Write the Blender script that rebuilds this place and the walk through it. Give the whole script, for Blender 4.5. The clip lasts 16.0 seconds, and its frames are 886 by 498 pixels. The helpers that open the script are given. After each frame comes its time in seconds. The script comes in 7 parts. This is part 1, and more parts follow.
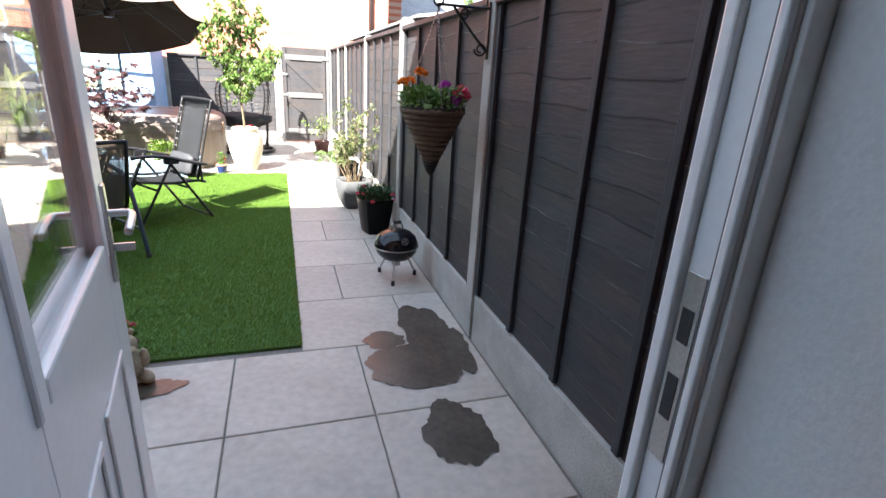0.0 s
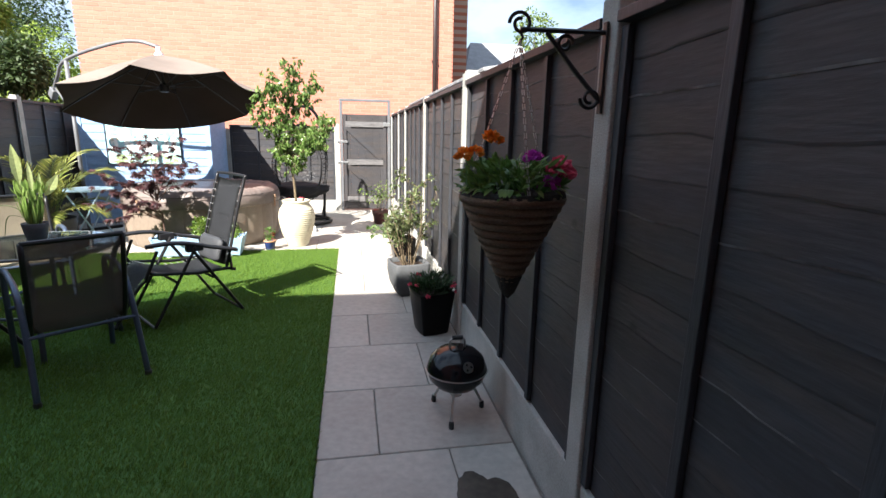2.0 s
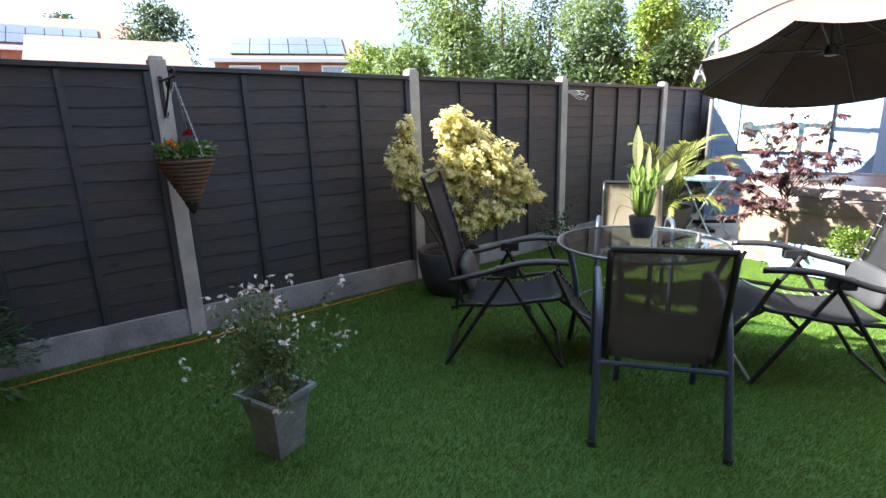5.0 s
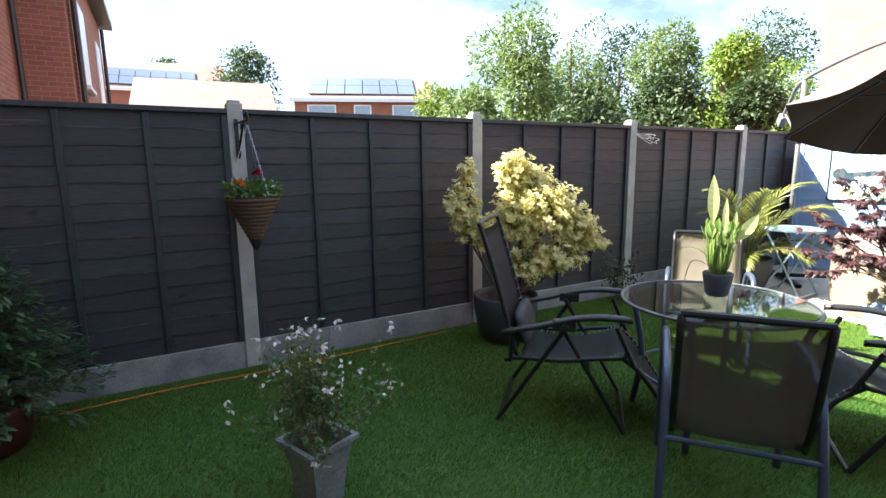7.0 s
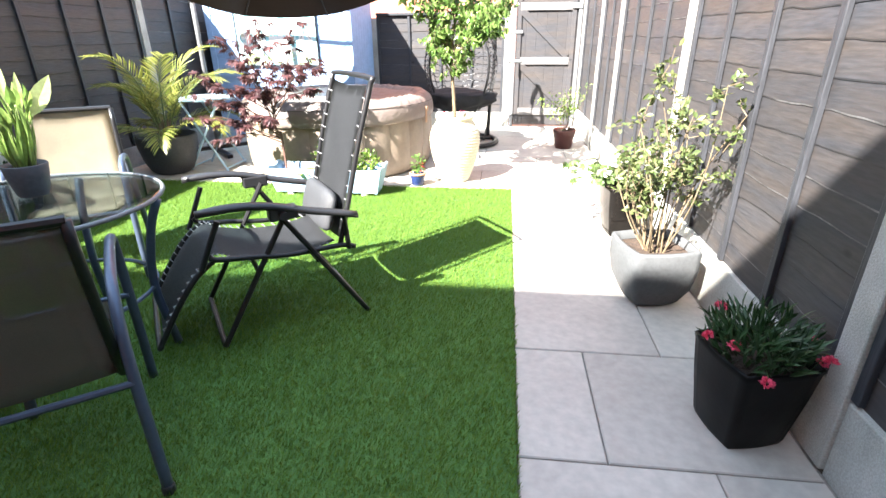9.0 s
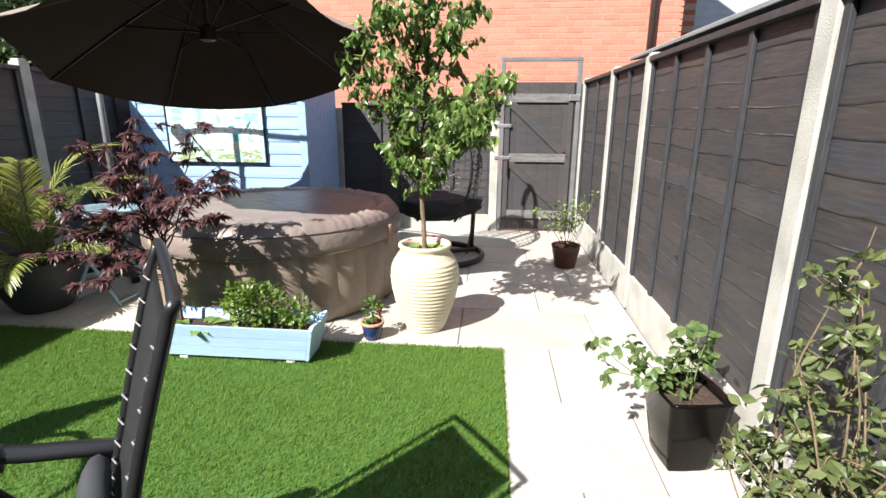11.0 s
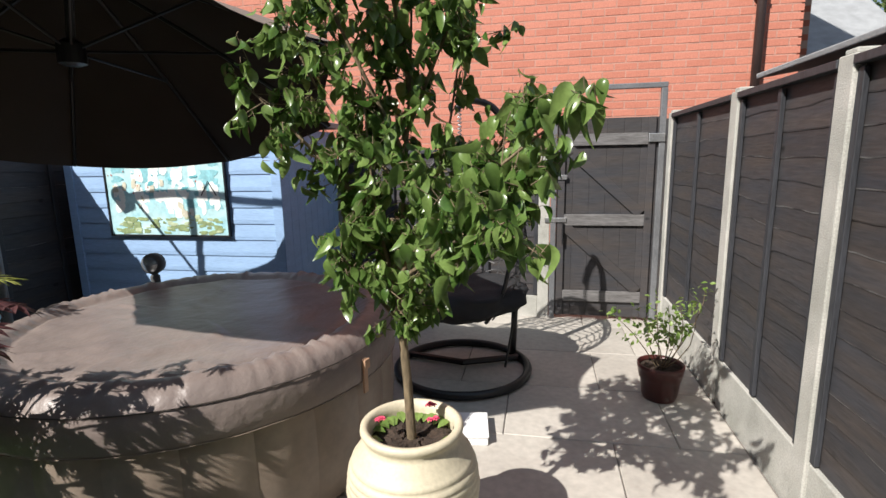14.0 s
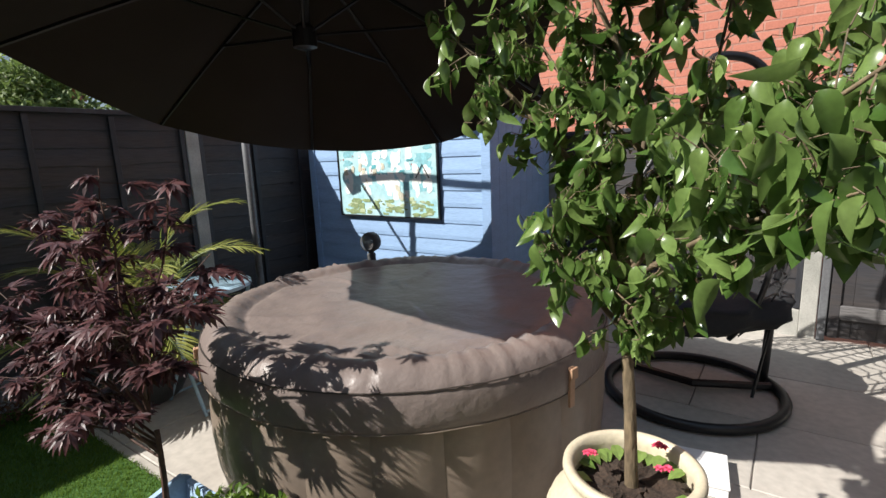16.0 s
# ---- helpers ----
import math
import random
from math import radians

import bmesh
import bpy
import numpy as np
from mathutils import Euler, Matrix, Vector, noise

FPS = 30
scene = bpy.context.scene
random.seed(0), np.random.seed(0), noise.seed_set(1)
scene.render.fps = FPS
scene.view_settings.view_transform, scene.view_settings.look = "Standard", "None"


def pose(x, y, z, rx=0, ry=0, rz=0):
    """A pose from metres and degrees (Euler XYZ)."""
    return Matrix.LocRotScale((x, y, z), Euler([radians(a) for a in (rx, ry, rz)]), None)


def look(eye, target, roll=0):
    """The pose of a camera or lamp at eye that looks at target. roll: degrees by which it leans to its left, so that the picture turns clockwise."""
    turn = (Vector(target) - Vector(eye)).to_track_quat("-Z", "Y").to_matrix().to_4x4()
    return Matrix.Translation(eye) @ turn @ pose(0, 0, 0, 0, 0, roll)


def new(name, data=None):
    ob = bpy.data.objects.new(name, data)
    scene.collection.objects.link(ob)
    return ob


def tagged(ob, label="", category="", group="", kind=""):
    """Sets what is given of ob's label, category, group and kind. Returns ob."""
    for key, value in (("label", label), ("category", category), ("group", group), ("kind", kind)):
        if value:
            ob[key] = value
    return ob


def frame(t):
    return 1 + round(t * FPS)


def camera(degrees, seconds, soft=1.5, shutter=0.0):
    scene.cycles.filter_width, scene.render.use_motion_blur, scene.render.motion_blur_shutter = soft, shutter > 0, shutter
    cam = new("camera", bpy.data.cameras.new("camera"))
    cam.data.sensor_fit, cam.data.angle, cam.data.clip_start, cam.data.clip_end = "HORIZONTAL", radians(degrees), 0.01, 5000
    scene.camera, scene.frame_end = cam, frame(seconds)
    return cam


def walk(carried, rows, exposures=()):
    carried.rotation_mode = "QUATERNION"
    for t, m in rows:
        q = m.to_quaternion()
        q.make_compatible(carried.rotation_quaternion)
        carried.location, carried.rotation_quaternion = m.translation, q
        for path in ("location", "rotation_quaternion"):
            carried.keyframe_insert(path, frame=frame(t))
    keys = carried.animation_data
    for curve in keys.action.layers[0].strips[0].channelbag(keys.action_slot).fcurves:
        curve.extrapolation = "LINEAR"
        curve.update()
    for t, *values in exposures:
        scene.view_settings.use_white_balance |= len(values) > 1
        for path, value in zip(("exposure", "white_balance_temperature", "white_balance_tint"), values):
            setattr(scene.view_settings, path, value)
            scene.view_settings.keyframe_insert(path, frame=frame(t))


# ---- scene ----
cam = camera(83.3, 16.0)
EXPOSURES = [(0,3.0),(0.5,2.45),(1.5,1.9),(2.5,1.95),(3.0,2.35),(3.5,2.45),(4.5,2.7),(7,2.65),(8,2.95),(8.5,3.15),(9,3.2),(9.5,2.85),(10,2.4),(12.3,0.76),(16,0.72)]
PATH = [
    (0, (0.353, 0.774, 1.443), (0.953, 2.566, 0.787), 3.4),
    (0.5, (0.442, 1.009, 1.497), (1.022, 2.868, 1.04), 1.2),
    (1, (0.567, 1.244, 1.509), (1.046, 3.141, 1.093), -0.6),
    (1.5, (0.627, 1.466, 1.492), (1.025, 3.385, 1.091), 0.3),
    (2, (0.599, 1.778, 1.46), (0.953, 3.695, 1.013), 1.1),
    (2.5, (0.544, 2.021, 1.476), (0.626, 3.96, 0.992), 0.4),
    (3, (0.572, 2.289, 1.418), (0.081, 4.148, 0.864), 0.2),
    (3.5, (0.515, 2.467, 1.374), (-0.341, 4.126, 0.655), -0.9),
    (4, (0.36, 2.614, 1.385), (-0.697, 4.189, 0.753), 0.6),
    (4.5, (0.214, 2.732, 1.371), (-1.032, 4.198, 0.823), -0.0),
    (4.7, (0.122, 2.844, 1.37), (-1.343, 4.095, 0.834), -1.9),
    (7, (0.031, 2.958, 1.416), (-1.685, 3.931, 1.084), -0.7),
    (7.5, (0.036, 3.063, 1.356), (-1.245, 4.513, 0.851), -1.5),
    (8, (0.197, 3.277, 1.365), (-0.692, 4.97, 0.781), -1.7),
    (8.5, (0.29, 3.534, 1.297), (-0.342, 5.277, 0.546), -3.3),
    (9, (0.32, 3.838, 1.275), (0.099, 5.662, 0.484), -0.5),
    (9.5, (0.261, 4.173, 1.327), (0.147, 6.025, 0.58), -1.0),
    (10, (0.301, 4.534, 1.335), (0.149, 6.443, 0.76), -1.7),
    (10.2, (0.304, 4.691, 1.372), (0.119, 6.6, 0.803), -0.0),
    (12.5, (0.268, 6.124, 1.47), (0.101, 8.081, 1.096), 0.3),
    (13, (0.266, 6.378, 1.512), (0.108, 8.342, 1.166), -1.4),
    (13.5, (0.345, 6.708, 1.484), (0.05, 8.663, 1.188), -0.7),
    (14, (0.298, 6.935, 1.492), (-0.078, 8.866, 1.131), -1.1),
    (14.5, (0.275, 7.108, 1.484), (-0.034, 9.046, 1.1), -1.7),
    (15, (0.256, 7.224, 1.438), (-0.467, 9.054, 1.081), -2.2),
    (15.5, (0.215, 7.251, 1.414), (-0.701, 8.994, 1.064), -2.1),
    (16, (0.164, 7.23, 1.42), (-0.961, 8.84, 1.045), -2.4),
]
walk(cam, [(t, look(eye, target, roll)) for t, eye, target, roll in PATH], EXPOSURES)

# ---- light ----
SUN_DIR = Vector((0.65, 0.87, -1.0)).normalized()
world = bpy.data.worlds.new("sky")
world.use_nodes = True
scene.world = world
wn = world.node_tree.nodes
wl = world.node_tree.links
sky = wn.new("ShaderNodeTexSky")
sky.sky_type = "NISHITA"
sky.sun_disc = False
sky.sun_elevation = math.asin(-SUN_DIR.z)
sky.sun_rotation = math.atan2(-SUN_DIR.x, -SUN_DIR.y)
sky.air_density, sky.dust_density, sky.ozone_density = 1.0, 1.6, 1.0
cl_co = wn.new("ShaderNodeTexCoord")
cl_map = wn.new("ShaderNodeMapping")
cl_map.inputs["Scale"].default_value = (1.0, 1.0, 2.6)
cl_no = wn.new("ShaderNodeTexNoise")
cl_no.inputs["Scale"].default_value = 2.2
cl_no.inputs["Detail"].default_value = 8
cl_no.inputs["Roughness"].default_value = 0.58
cl_ra = wn.new("ShaderNodeValToRGB")
cl_ra.color_ramp.elements[0].position, cl_ra.color_ramp.elements[1].position = 0.40, 0.56
cl_mix = wn.new("ShaderNodeMixRGB")
cl_mix.inputs["Color2"].default_value = (5.2, 6.7, 8.8, 1)
wl.new(cl_co.outputs["Generated"], cl_map.inputs["Vector"])
wl.new(cl_map.outputs["Vector"], cl_no.inputs["Vector"])
wl.new(cl_no.outputs["Fac"], cl_ra.inputs["Fac"])
wl.new(cl_ra.outputs["Color"], cl_mix.inputs["Fac"])
wl.new(sky.outputs["Color"], cl_mix.inputs["Color1"])
wl.new(cl_mix.outputs["Color"], wn["Background"].inputs["Color"])
wn["Background"].inputs["Strength"].default_value = 0.050
sun = new("sun", bpy.data.lights.new("sun", "SUN"))
sun.data.energy = 5.0
sun.data.angle = radians(0.53)
sun.data.color = (1.0, 0.955, 0.89)
sun.rotation_euler = SUN_DIR.to_track_quat("-Z", "Y").to_euler()


# ---- materials ----
def mat(name, base, rough=0.6, metal=0.0, var=0.15, scale=6.0, fine=60.0, bump=0.15, dark=None, spread=(0.35, 0.7), spec=None, stretch=(1, 1, 1), rnd=0.0, trans=0.0, coat=0.0, bump_scale=None):
    """Base colour broken up at two scales, with fine relief; dark is a second colour for stains, rnd a shift from piece to piece."""
    m = bpy.data.materials.new(name)
    m.use_nodes = True
    n, l = m.node_tree.nodes, m.node_tree.links
    b = n["Principled BSDF"]
    b.inputs["Roughness"].default_value = rough
    b.inputs["Metallic"].default_value = metal
    if spec is not None:
        b.inputs["Specular IOR Level"].default_value = spec
    if coat:
        b.inputs["Coat Weight"].default_value = coat
    co = n.new("ShaderNodeTexCoord")
    mp = n.new("ShaderNodeMapping")
    mp.inputs["Scale"].default_value = stretch
    l.new(co.outputs["Object"], mp.inputs["Vector"])
    vec = mp.outputs["Vector"]
    big = n.new("ShaderNodeTexNoise")
    big.inputs["Scale"].default_value = scale
    big.inputs["Detail"].default_value = 5
    l.new(vec, big.inputs["Vector"])
    fin = n.new("ShaderNodeTexNoise")
    fin.inputs["Scale"].default_value = fine
    fin.inputs["Detail"].default_value = 4
    l.new(vec, fin.inputs["Vector"])
    r = n.new("ShaderNodeMapRange")
    r.inputs["From Min"].default_value, r.inputs["From Max"].default_value = spread
    l.new(big.outputs["Fac"], r.inputs["Value"])
    mix = n.new("ShaderNodeMixRGB")
    mix.inputs["Color1"].default_value = (*base, 1)
    mix.inputs["Color2"].default_value = (*(dark or tuple(c * (1 - 1.6 * var) for c in base)), 1)
    l.new(r.outputs["Result"], mix.inputs["Fac"])
    out = mix.outputs["Color"]
    hs = n.new("ShaderNodeHueSaturation")
    l.new(out, hs.inputs["Color"])
    mr = n.new("ShaderNodeMapRange")
    mr.inputs["From Min"].default_value, mr.inputs["From Max"].default_value = 0.3, 0.7
    mr.inputs["To Min"].default_value, mr.inputs["To Max"].default_value = 1 - var, 1 + var
    l.new(fin.outputs["Fac"], mr.inputs["Value"])
    if rnd:
        oi = n.new("ShaderNodeObjectInfo")
        r2 = n.new("ShaderNodeMapRange")
        r2.inputs["To Min"].default_value, r2.inputs["To Max"].default_value = 1 - rnd, 1 + rnd
        l.new(oi.outputs["Random"], r2.inputs["Value"])
        ml = n.new("ShaderNodeMath")
        ml.operation = "MULTIPLY"
        l.new(mr.outputs["Result"], ml.inputs[0])
        l.new(r2.outputs["Result"], ml.inputs[1])
        l.new(ml.outputs["Value"], hs.inputs["Value"])
    else:
        l.new(mr.outputs["Result"], hs.inputs["Value"])
    l.new(hs.outputs["Color"], b.inputs["Base Color"])
    if bump:
        bp = n.new("ShaderNodeBump")
        bp.inputs["Strength"].default_value = bump
        bp.inputs["Distance"].default_value = 0.01
        l.new(fin.outputs["Fac"], bp.inputs["Height"])
        l.new(bp.outputs["Normal"], b.inputs["Normal"])
    if trans:
        t = n.new("ShaderNodeBsdfTranslucent")
        l.new(hs.outputs["Color"], t.inputs["Color"])
        ms = n.new("ShaderNodeMixShader")
        ms.inputs["Fac"].default_value = trans
        l.new(b.outputs["BSDF"], ms.inputs[1])
        l.new(t.outputs["BSDF"], ms.inputs[2])
        l.new(ms.outputs["Shader"], n["Material Output"].inputs["Surface"])
    return m


def leafmat(name, c1, c2, rough=0.4, trans=0.35):
    """Leaves: two greens picked leaf by leaf, some light passing through."""
    m = bpy.data.materials.new(name)
    m.use_nodes = True
    n, l = m.node_tree.nodes, m.node_tree.links
    b = n["Principled BSDF"]
    b.inputs["Roughness"].default_value = rough
    g = n.new("ShaderNodeNewGeometry")
    mix = n.new("ShaderNodeMixRGB")
    mix.inputs["Color1"].default_value, mix.inputs["Color2"].default_value = (*c1, 1), (*c2, 1)
    l.new(g.outputs["Random Per Island"], mix.inputs["Fac"])
    co = n.new("ShaderNodeTexCoord")
    no = n.new("ShaderNodeTexNoise")
    no.inputs["Scale"].default_value = 70
    l.new(co.outputs["Object"], no.inputs["Vector"])
    mr = n.new("ShaderNodeMapRange")
    mr.inputs["To Min"].default_value, mr.inputs["To Max"].default_value = 0.65, 1.35
    l.new(no.outputs["Fac"], mr.inputs["Value"])
    hs = n.new("ShaderNodeHueSaturation")
    l.new(mix.outputs["Color"], hs.inputs["Color"])
    l.new(mr.outputs["Result"], hs.inputs["Value"])
    l.new(hs.outputs["Color"], b.inputs["Base Color"])
    t = n.new("ShaderNodeBsdfTranslucent")
    l.new(hs.outputs["Color"], t.inputs["Color"])
    ms = n.new("ShaderNodeMixShader")
    ms.inputs["Fac"].default_value = trans
    l.new(b.outputs["BSDF"], ms.inputs[1])
    l.new(t.outputs["BSDF"], ms.inputs[2])
    l.new(ms.outputs["Shader"], n["Material Output"].inputs["Surface"])
    return m


def glassmat(name, colour=(1, 1, 1), rough=0.02, film=0.045):
    """A thin pane: mostly clear, with a glossy film that grows towards grazing."""
    m = bpy.data.materials.new(name)
    m.use_nodes = True
    n, l = m.node_tree.nodes, m.node_tree.links
    tr = n.new("ShaderNodeBsdfTransparent")
    tr.inputs["Color"].default_value = (*colour, 1)
    gl = n.new("ShaderNodeBsdfGlossy")
    gl.inputs["Roughness"].default_value = rough
    lw = n.new("ShaderNodeLayerWeight")
    lw.inputs["Blend"].default_value = 0.5
    pw = n.new("ShaderNodeMath")
    pw.operation = "POWER"
    pw.inputs[1].default_value = 3.0
    l.new(lw.outputs["Facing"], pw.inputs[0])
    fr = n.new("ShaderNodeMath")
    fr.operation = "MULTIPLY_ADD"
    fr.inputs[1].default_value, fr.inputs[2].default_value = 0.9 - film, film
    l.new(pw.outputs["Value"], fr.inputs[0])
    ms = n.new("ShaderNodeMixShader")
    l.new(fr.outputs["Value"], ms.inputs["Fac"])
    l.new(tr.outputs["BSDF"], ms.inputs[1])
    l.new(gl.outputs["BSDF"], ms.inputs[2])
    l.new(ms.outputs["Shader"], n["Material Output"].inputs["Surface"])
    return m


def brickmat(name, c1, c2, mortar, axis="XZ"):
    """Stretcher-bond brickwork for walls that stay far off: 225 x 75 mm, with sunk joints."""
    m = bpy.data.materials.new(name)
    m.use_nodes = True
    n, l = m.node_tree.nodes, m.node_tree.links
    b = n["Principled BSDF"]
    b.inputs["Roughness"].default_value = 0.85
    co = n.new("ShaderNodeTexCoord")
    sp = n.new("ShaderNodeSeparateXYZ")
    cb = n.new("ShaderNodeCombineXYZ")
    l.new(co.outputs["Object"], sp.inputs["Vector"])
    l.new(sp.outputs[axis[0]], cb.inputs["X"])
    l.new(sp.outputs[axis[1]], cb.inputs["Y"])
    br = n.new("ShaderNodeTexBrick")
    br.inputs["Scale"].default_value = 1.0
    br.inputs["Brick Width"].default_value = 0.225
    br.inputs["Row Height"].default_value = 0.075
    br.inputs["Mortar Size"].default_value = 0.005
    br.inputs["Mortar Smooth"].default_value = 0.2
    br.inputs["Color1"].default_value, br.inputs["Color2"].default_value, br.inputs["Mortar"].default_value = (*c1, 1), (*c2, 1), (*mortar, 1)
    l.new(cb.outputs["Vector"], br.inputs["Vector"])
    no = n.new("ShaderNodeTexNoise")
    no.inputs["Scale"].default_value = 1.3
    no.inputs["Detail"].default_value = 6
    l.new(co.outputs["Object"], no.inputs["Vector"])
    mr = n.new("ShaderNodeMapRange")
    mr.inputs["To Min"].default_value, mr.inputs["To Max"].default_value = 0.8, 1.2
    l.new(no.outputs["Fac"], mr.inputs["Value"])
    hs = n.new("ShaderNodeHueSaturation")
    l.new(br.outputs["Color"], hs.inputs["Color"])
    l.new(mr.outputs["Result"], hs.inputs["Value"])
    l.new(hs.outputs["Color"], b.inputs["Base Color"])
    bp = n.new("ShaderNodeBump")
    bp.invert = True
    bp.inputs["Strength"].default_value = 0.6
    bp.inputs["Distance"].default_value = 0.01
    l.new(br.outputs["Fac"], bp.inputs["Height"])
    l.new(bp.outputs["Normal"], b.inputs["Normal"])
    return m


M_FENCE = mat("fence_stain", (0.036, 0.037, 0.043), 0.60, spec=0.4, var=0.20, scale=3.0, fine=22, bump=0.18, dark=(0.054, 0.045, 0.041), stretch=(0.5, 0.5, 4.0), rnd=0.14)


def scuffed(m, colour, amount):
    """Long pale scuffs where the stain has worn off along the boards."""
    n, l = m.node_tree.nodes, m.node_tree.links
    b = n["Principled BSDF"]
    src = b.inputs["Base Color"].links[0].from_socket
    co = n.new("ShaderNodeTexCoord")
    mp = n.new("ShaderNodeMapping")
    mp.inputs["Scale"].default_value = (1.6, 1.6, 34)
    l.new(co.outputs["Object"], mp.inputs["Vector"])
    no = n.new("ShaderNodeTexNoise")
    no.inputs["Scale"].default_value = 1.0
    no.inputs["Detail"].default_value = 6
    no.inputs["Distortion"].default_value = 0.4
    l.new(mp.outputs["Vector"], no.inputs["Vector"])
    r = n.new("ShaderNodeMapRange")
    r.inputs["From Min"].default_value, r.inputs["From Max"].default_value = amount, amount + 0.05
    l.new(no.outputs["Fac"], r.inputs["Value"])
    mix = n.new("ShaderNodeMixRGB")
    mix.inputs["Color2"].default_value = (*colour, 1)
    l.new(r.outputs["Result"], mix.inputs["Fac"])
    l.new(src, mix.inputs["Color1"])
    l.new(mix.outputs["Color"], b.inputs["Base Color"])


scuffed(M_FENCE, (0.11, 0.10, 0.10), 0.72)


def knotted(m):
    """Small dark knots scattered along the boards."""
    n, l = m.node_tree.nodes, m.node_tree.links
    b = n["Principled BSDF"]
    src = b.inputs["Base Color"].links[0].from_socket
    co = n.new("ShaderNodeTexCoord")
    mp = n.new("ShaderNodeMapping")
    mp.inputs["Scale"].default_value = (2.6, 2.6, 4.2)
    l.new(co.outputs["Object"], mp.inputs["Vector"])
    vo = n.new("ShaderNodeTexVoronoi")
    vo.inputs["Scale"].default_value = 1.0
    l.new(mp.outputs["Vector"], vo.inputs["Vector"])
    r = n.new("ShaderNodeMapRange")
    r.inputs["From Min"].default_value, r.inputs["From Max"].default_value = 0.045, 0.085
    r.inputs["To Min"].default_value, r.inputs["To Max"].default_value = 0.85, 0.0
    l.new(vo.outputs["Distance"], r.inputs["Value"])
    mix = n.new("ShaderNodeMixRGB")
    mix.inputs["Color2"].default_value = (0.008, 0.008, 0.009, 1)
    l.new(r.outputs["Result"], mix.inputs["Fac"])
    l.new(src, mix.inputs["Color1"])
    l.new(mix.outputs["Color"], b.inputs["Base Color"])


knotted(M_FENCE)
M_WORN = mat("worn_board_edge", (0.046, 0.041, 0.043), 0.6, var=0.3, scale=5, fine=30, bump=0.3, dark=(0.14, 0.135, 0.135), spread=(0.42, 0.58))
M_LEDGE = mat("weathered_grey_timber", (0.15, 0.145, 0.145), 0.75, var=0.25, scale=6, fine=30, bump=0.3, dark=(0.08, 0.075, 0.075), stretch=(0.6, 2, 5))
M_BATTEN = mat("batten_stain", (0.036, 0.038, 0.045), 0.55, var=0.25, fine=30, stretch=(6, 6, 0.6))
M_CONCRETE = mat("concrete", (0.42, 0.41, 0.38), 0.9, var=0.16, scale=5, fine=160, bump=0.35, dark=(0.30, 0.30, 0.27))
M_CONC_STAIN = mat("stained_concrete", (0.30, 0.30, 0.30), 0.9, var=0.2, scale=5, fine=120, bump=0.3, dark=(0.17, 0.17, 0.18))
M_TILE = mat("porcelain_paving", (0.43, 0.40, 0.36), 0.55, var=0.10, scale=2.6, fine=24, bump=0.06, dark=(0.35, 0.322, 0.288), rnd=0.07)
M_GROUT = mat("grout", (0.22, 0.20, 0.18), 0.95, var=0.2)
M_WET = mat("wet_paving", (0.080, 0.068, 0.056), 0.26, var=0.2, scale=5, fine=30, bump=0.05)
M_TURF = mat("turf_backing", (0.050, 0.125, 0.016), 0.8, var=0.2, scale=9, fine=140, bump=0.6, dark=(0.04, 0.11, 0.016))
M_BLADE = leafmat("grass_blade", (0.092, 0.172, 0.022), (0.158, 0.252, 0.050), 0.75, 0.4)
M_BLADE.node_tree.nodes["Principled BSDF"].inputs["Specular IOR Level"].default_value = 0.15
M_EARTH = mat("earth", (0.10, 0.075, 0.05), 0.95, var=0.3, fine=80, bump=0.6)
M_SOIL = mat("potting_soil", (0.050, 0.032, 0.022), 0.95, var=0.4, fine=90, bump=0.8)
M_BRICK_S = brickmat("red_brick_side", (0.36, 0.12, 0.065), (0.27, 0.085, 0.05), (0.36, 0.26, 0.2), "YZ")
M_BRICK_H = brickmat("house_brick", (0.36, 0.12, 0.065), (0.27, 0.085, 0.05), (0.36, 0.26, 0.2))
M_ROOFTILE = mat("roof_tiles", (0.27, 0.165, 0.135), 0.8, var=0.15, scale=2, fine=30, bump=0.3)
M_SLATE = mat("grey_slate", (0.16, 0.17, 0.19), 0.6, var=0.2, scale=2, fine=30)
M_FELT = mat("grey_roof_felt", (0.30, 0.31, 0.32), 0.9, var=0.15, fine=180, bump=0.4)
M_UPVC = mat("white_plastic", (0.80, 0.80, 0.80), 0.32, var=0.03, bump=0.0)
M_WHITE = mat("white_paint", (0.80, 0.79, 0.77), 0.6, var=0.03, fine=200, bump=0.05)
M_PLASTER = mat("wall_plaster", (0.80, 0.79, 0.77), 0.85, var=0.04, fine=120, bump=0.1)
M_CARPET = mat("hall_floor", (0.25, 0.20, 0.15), 0.8, var=0.2)
M_SEAL = mat("grey_rubber_seal", (0.14, 0.14, 0.15), 0.7, var=0.1)
M_METAL = mat("brushed_metal", (0.62, 0.61, 0.59), 0.28, 1.0, var=0.1, fine=200, bump=0.05)
M_GALV = mat("galvanised_steel", (0.50, 0.51, 0.52), 0.45, 1.0, var=0.15)
M_BLACKIRON = mat("black_iron", (0.02, 0.02, 0.022), 0.5, 0.3, var=0.3, bump=0.2)
M_GREYTUBE = mat("grey_painted_steel", (0.16, 0.165, 0.175), 0.5, 0.2, var=0.15)
M_BLACKPIPE = mat("dark_plastic_pipe", (0.035, 0.022, 0.02), 0.4, var=0.15)
M_SHED = mat("blue_shed_paint", (0.26, 0.40, 0.62), 0.65, var=0.08, scale=4, fine=40, bump=0.2, stretch=(0.6, 1, 4))
M_BRICKP = bpy.data.materials.new("single_bricks")
M_GLASS = glassmat("clear_glass")
M_GREENGLASS = glassmat("tinted_table_glass", (0.78, 0.86, 0.86), 0.02, 0.09)


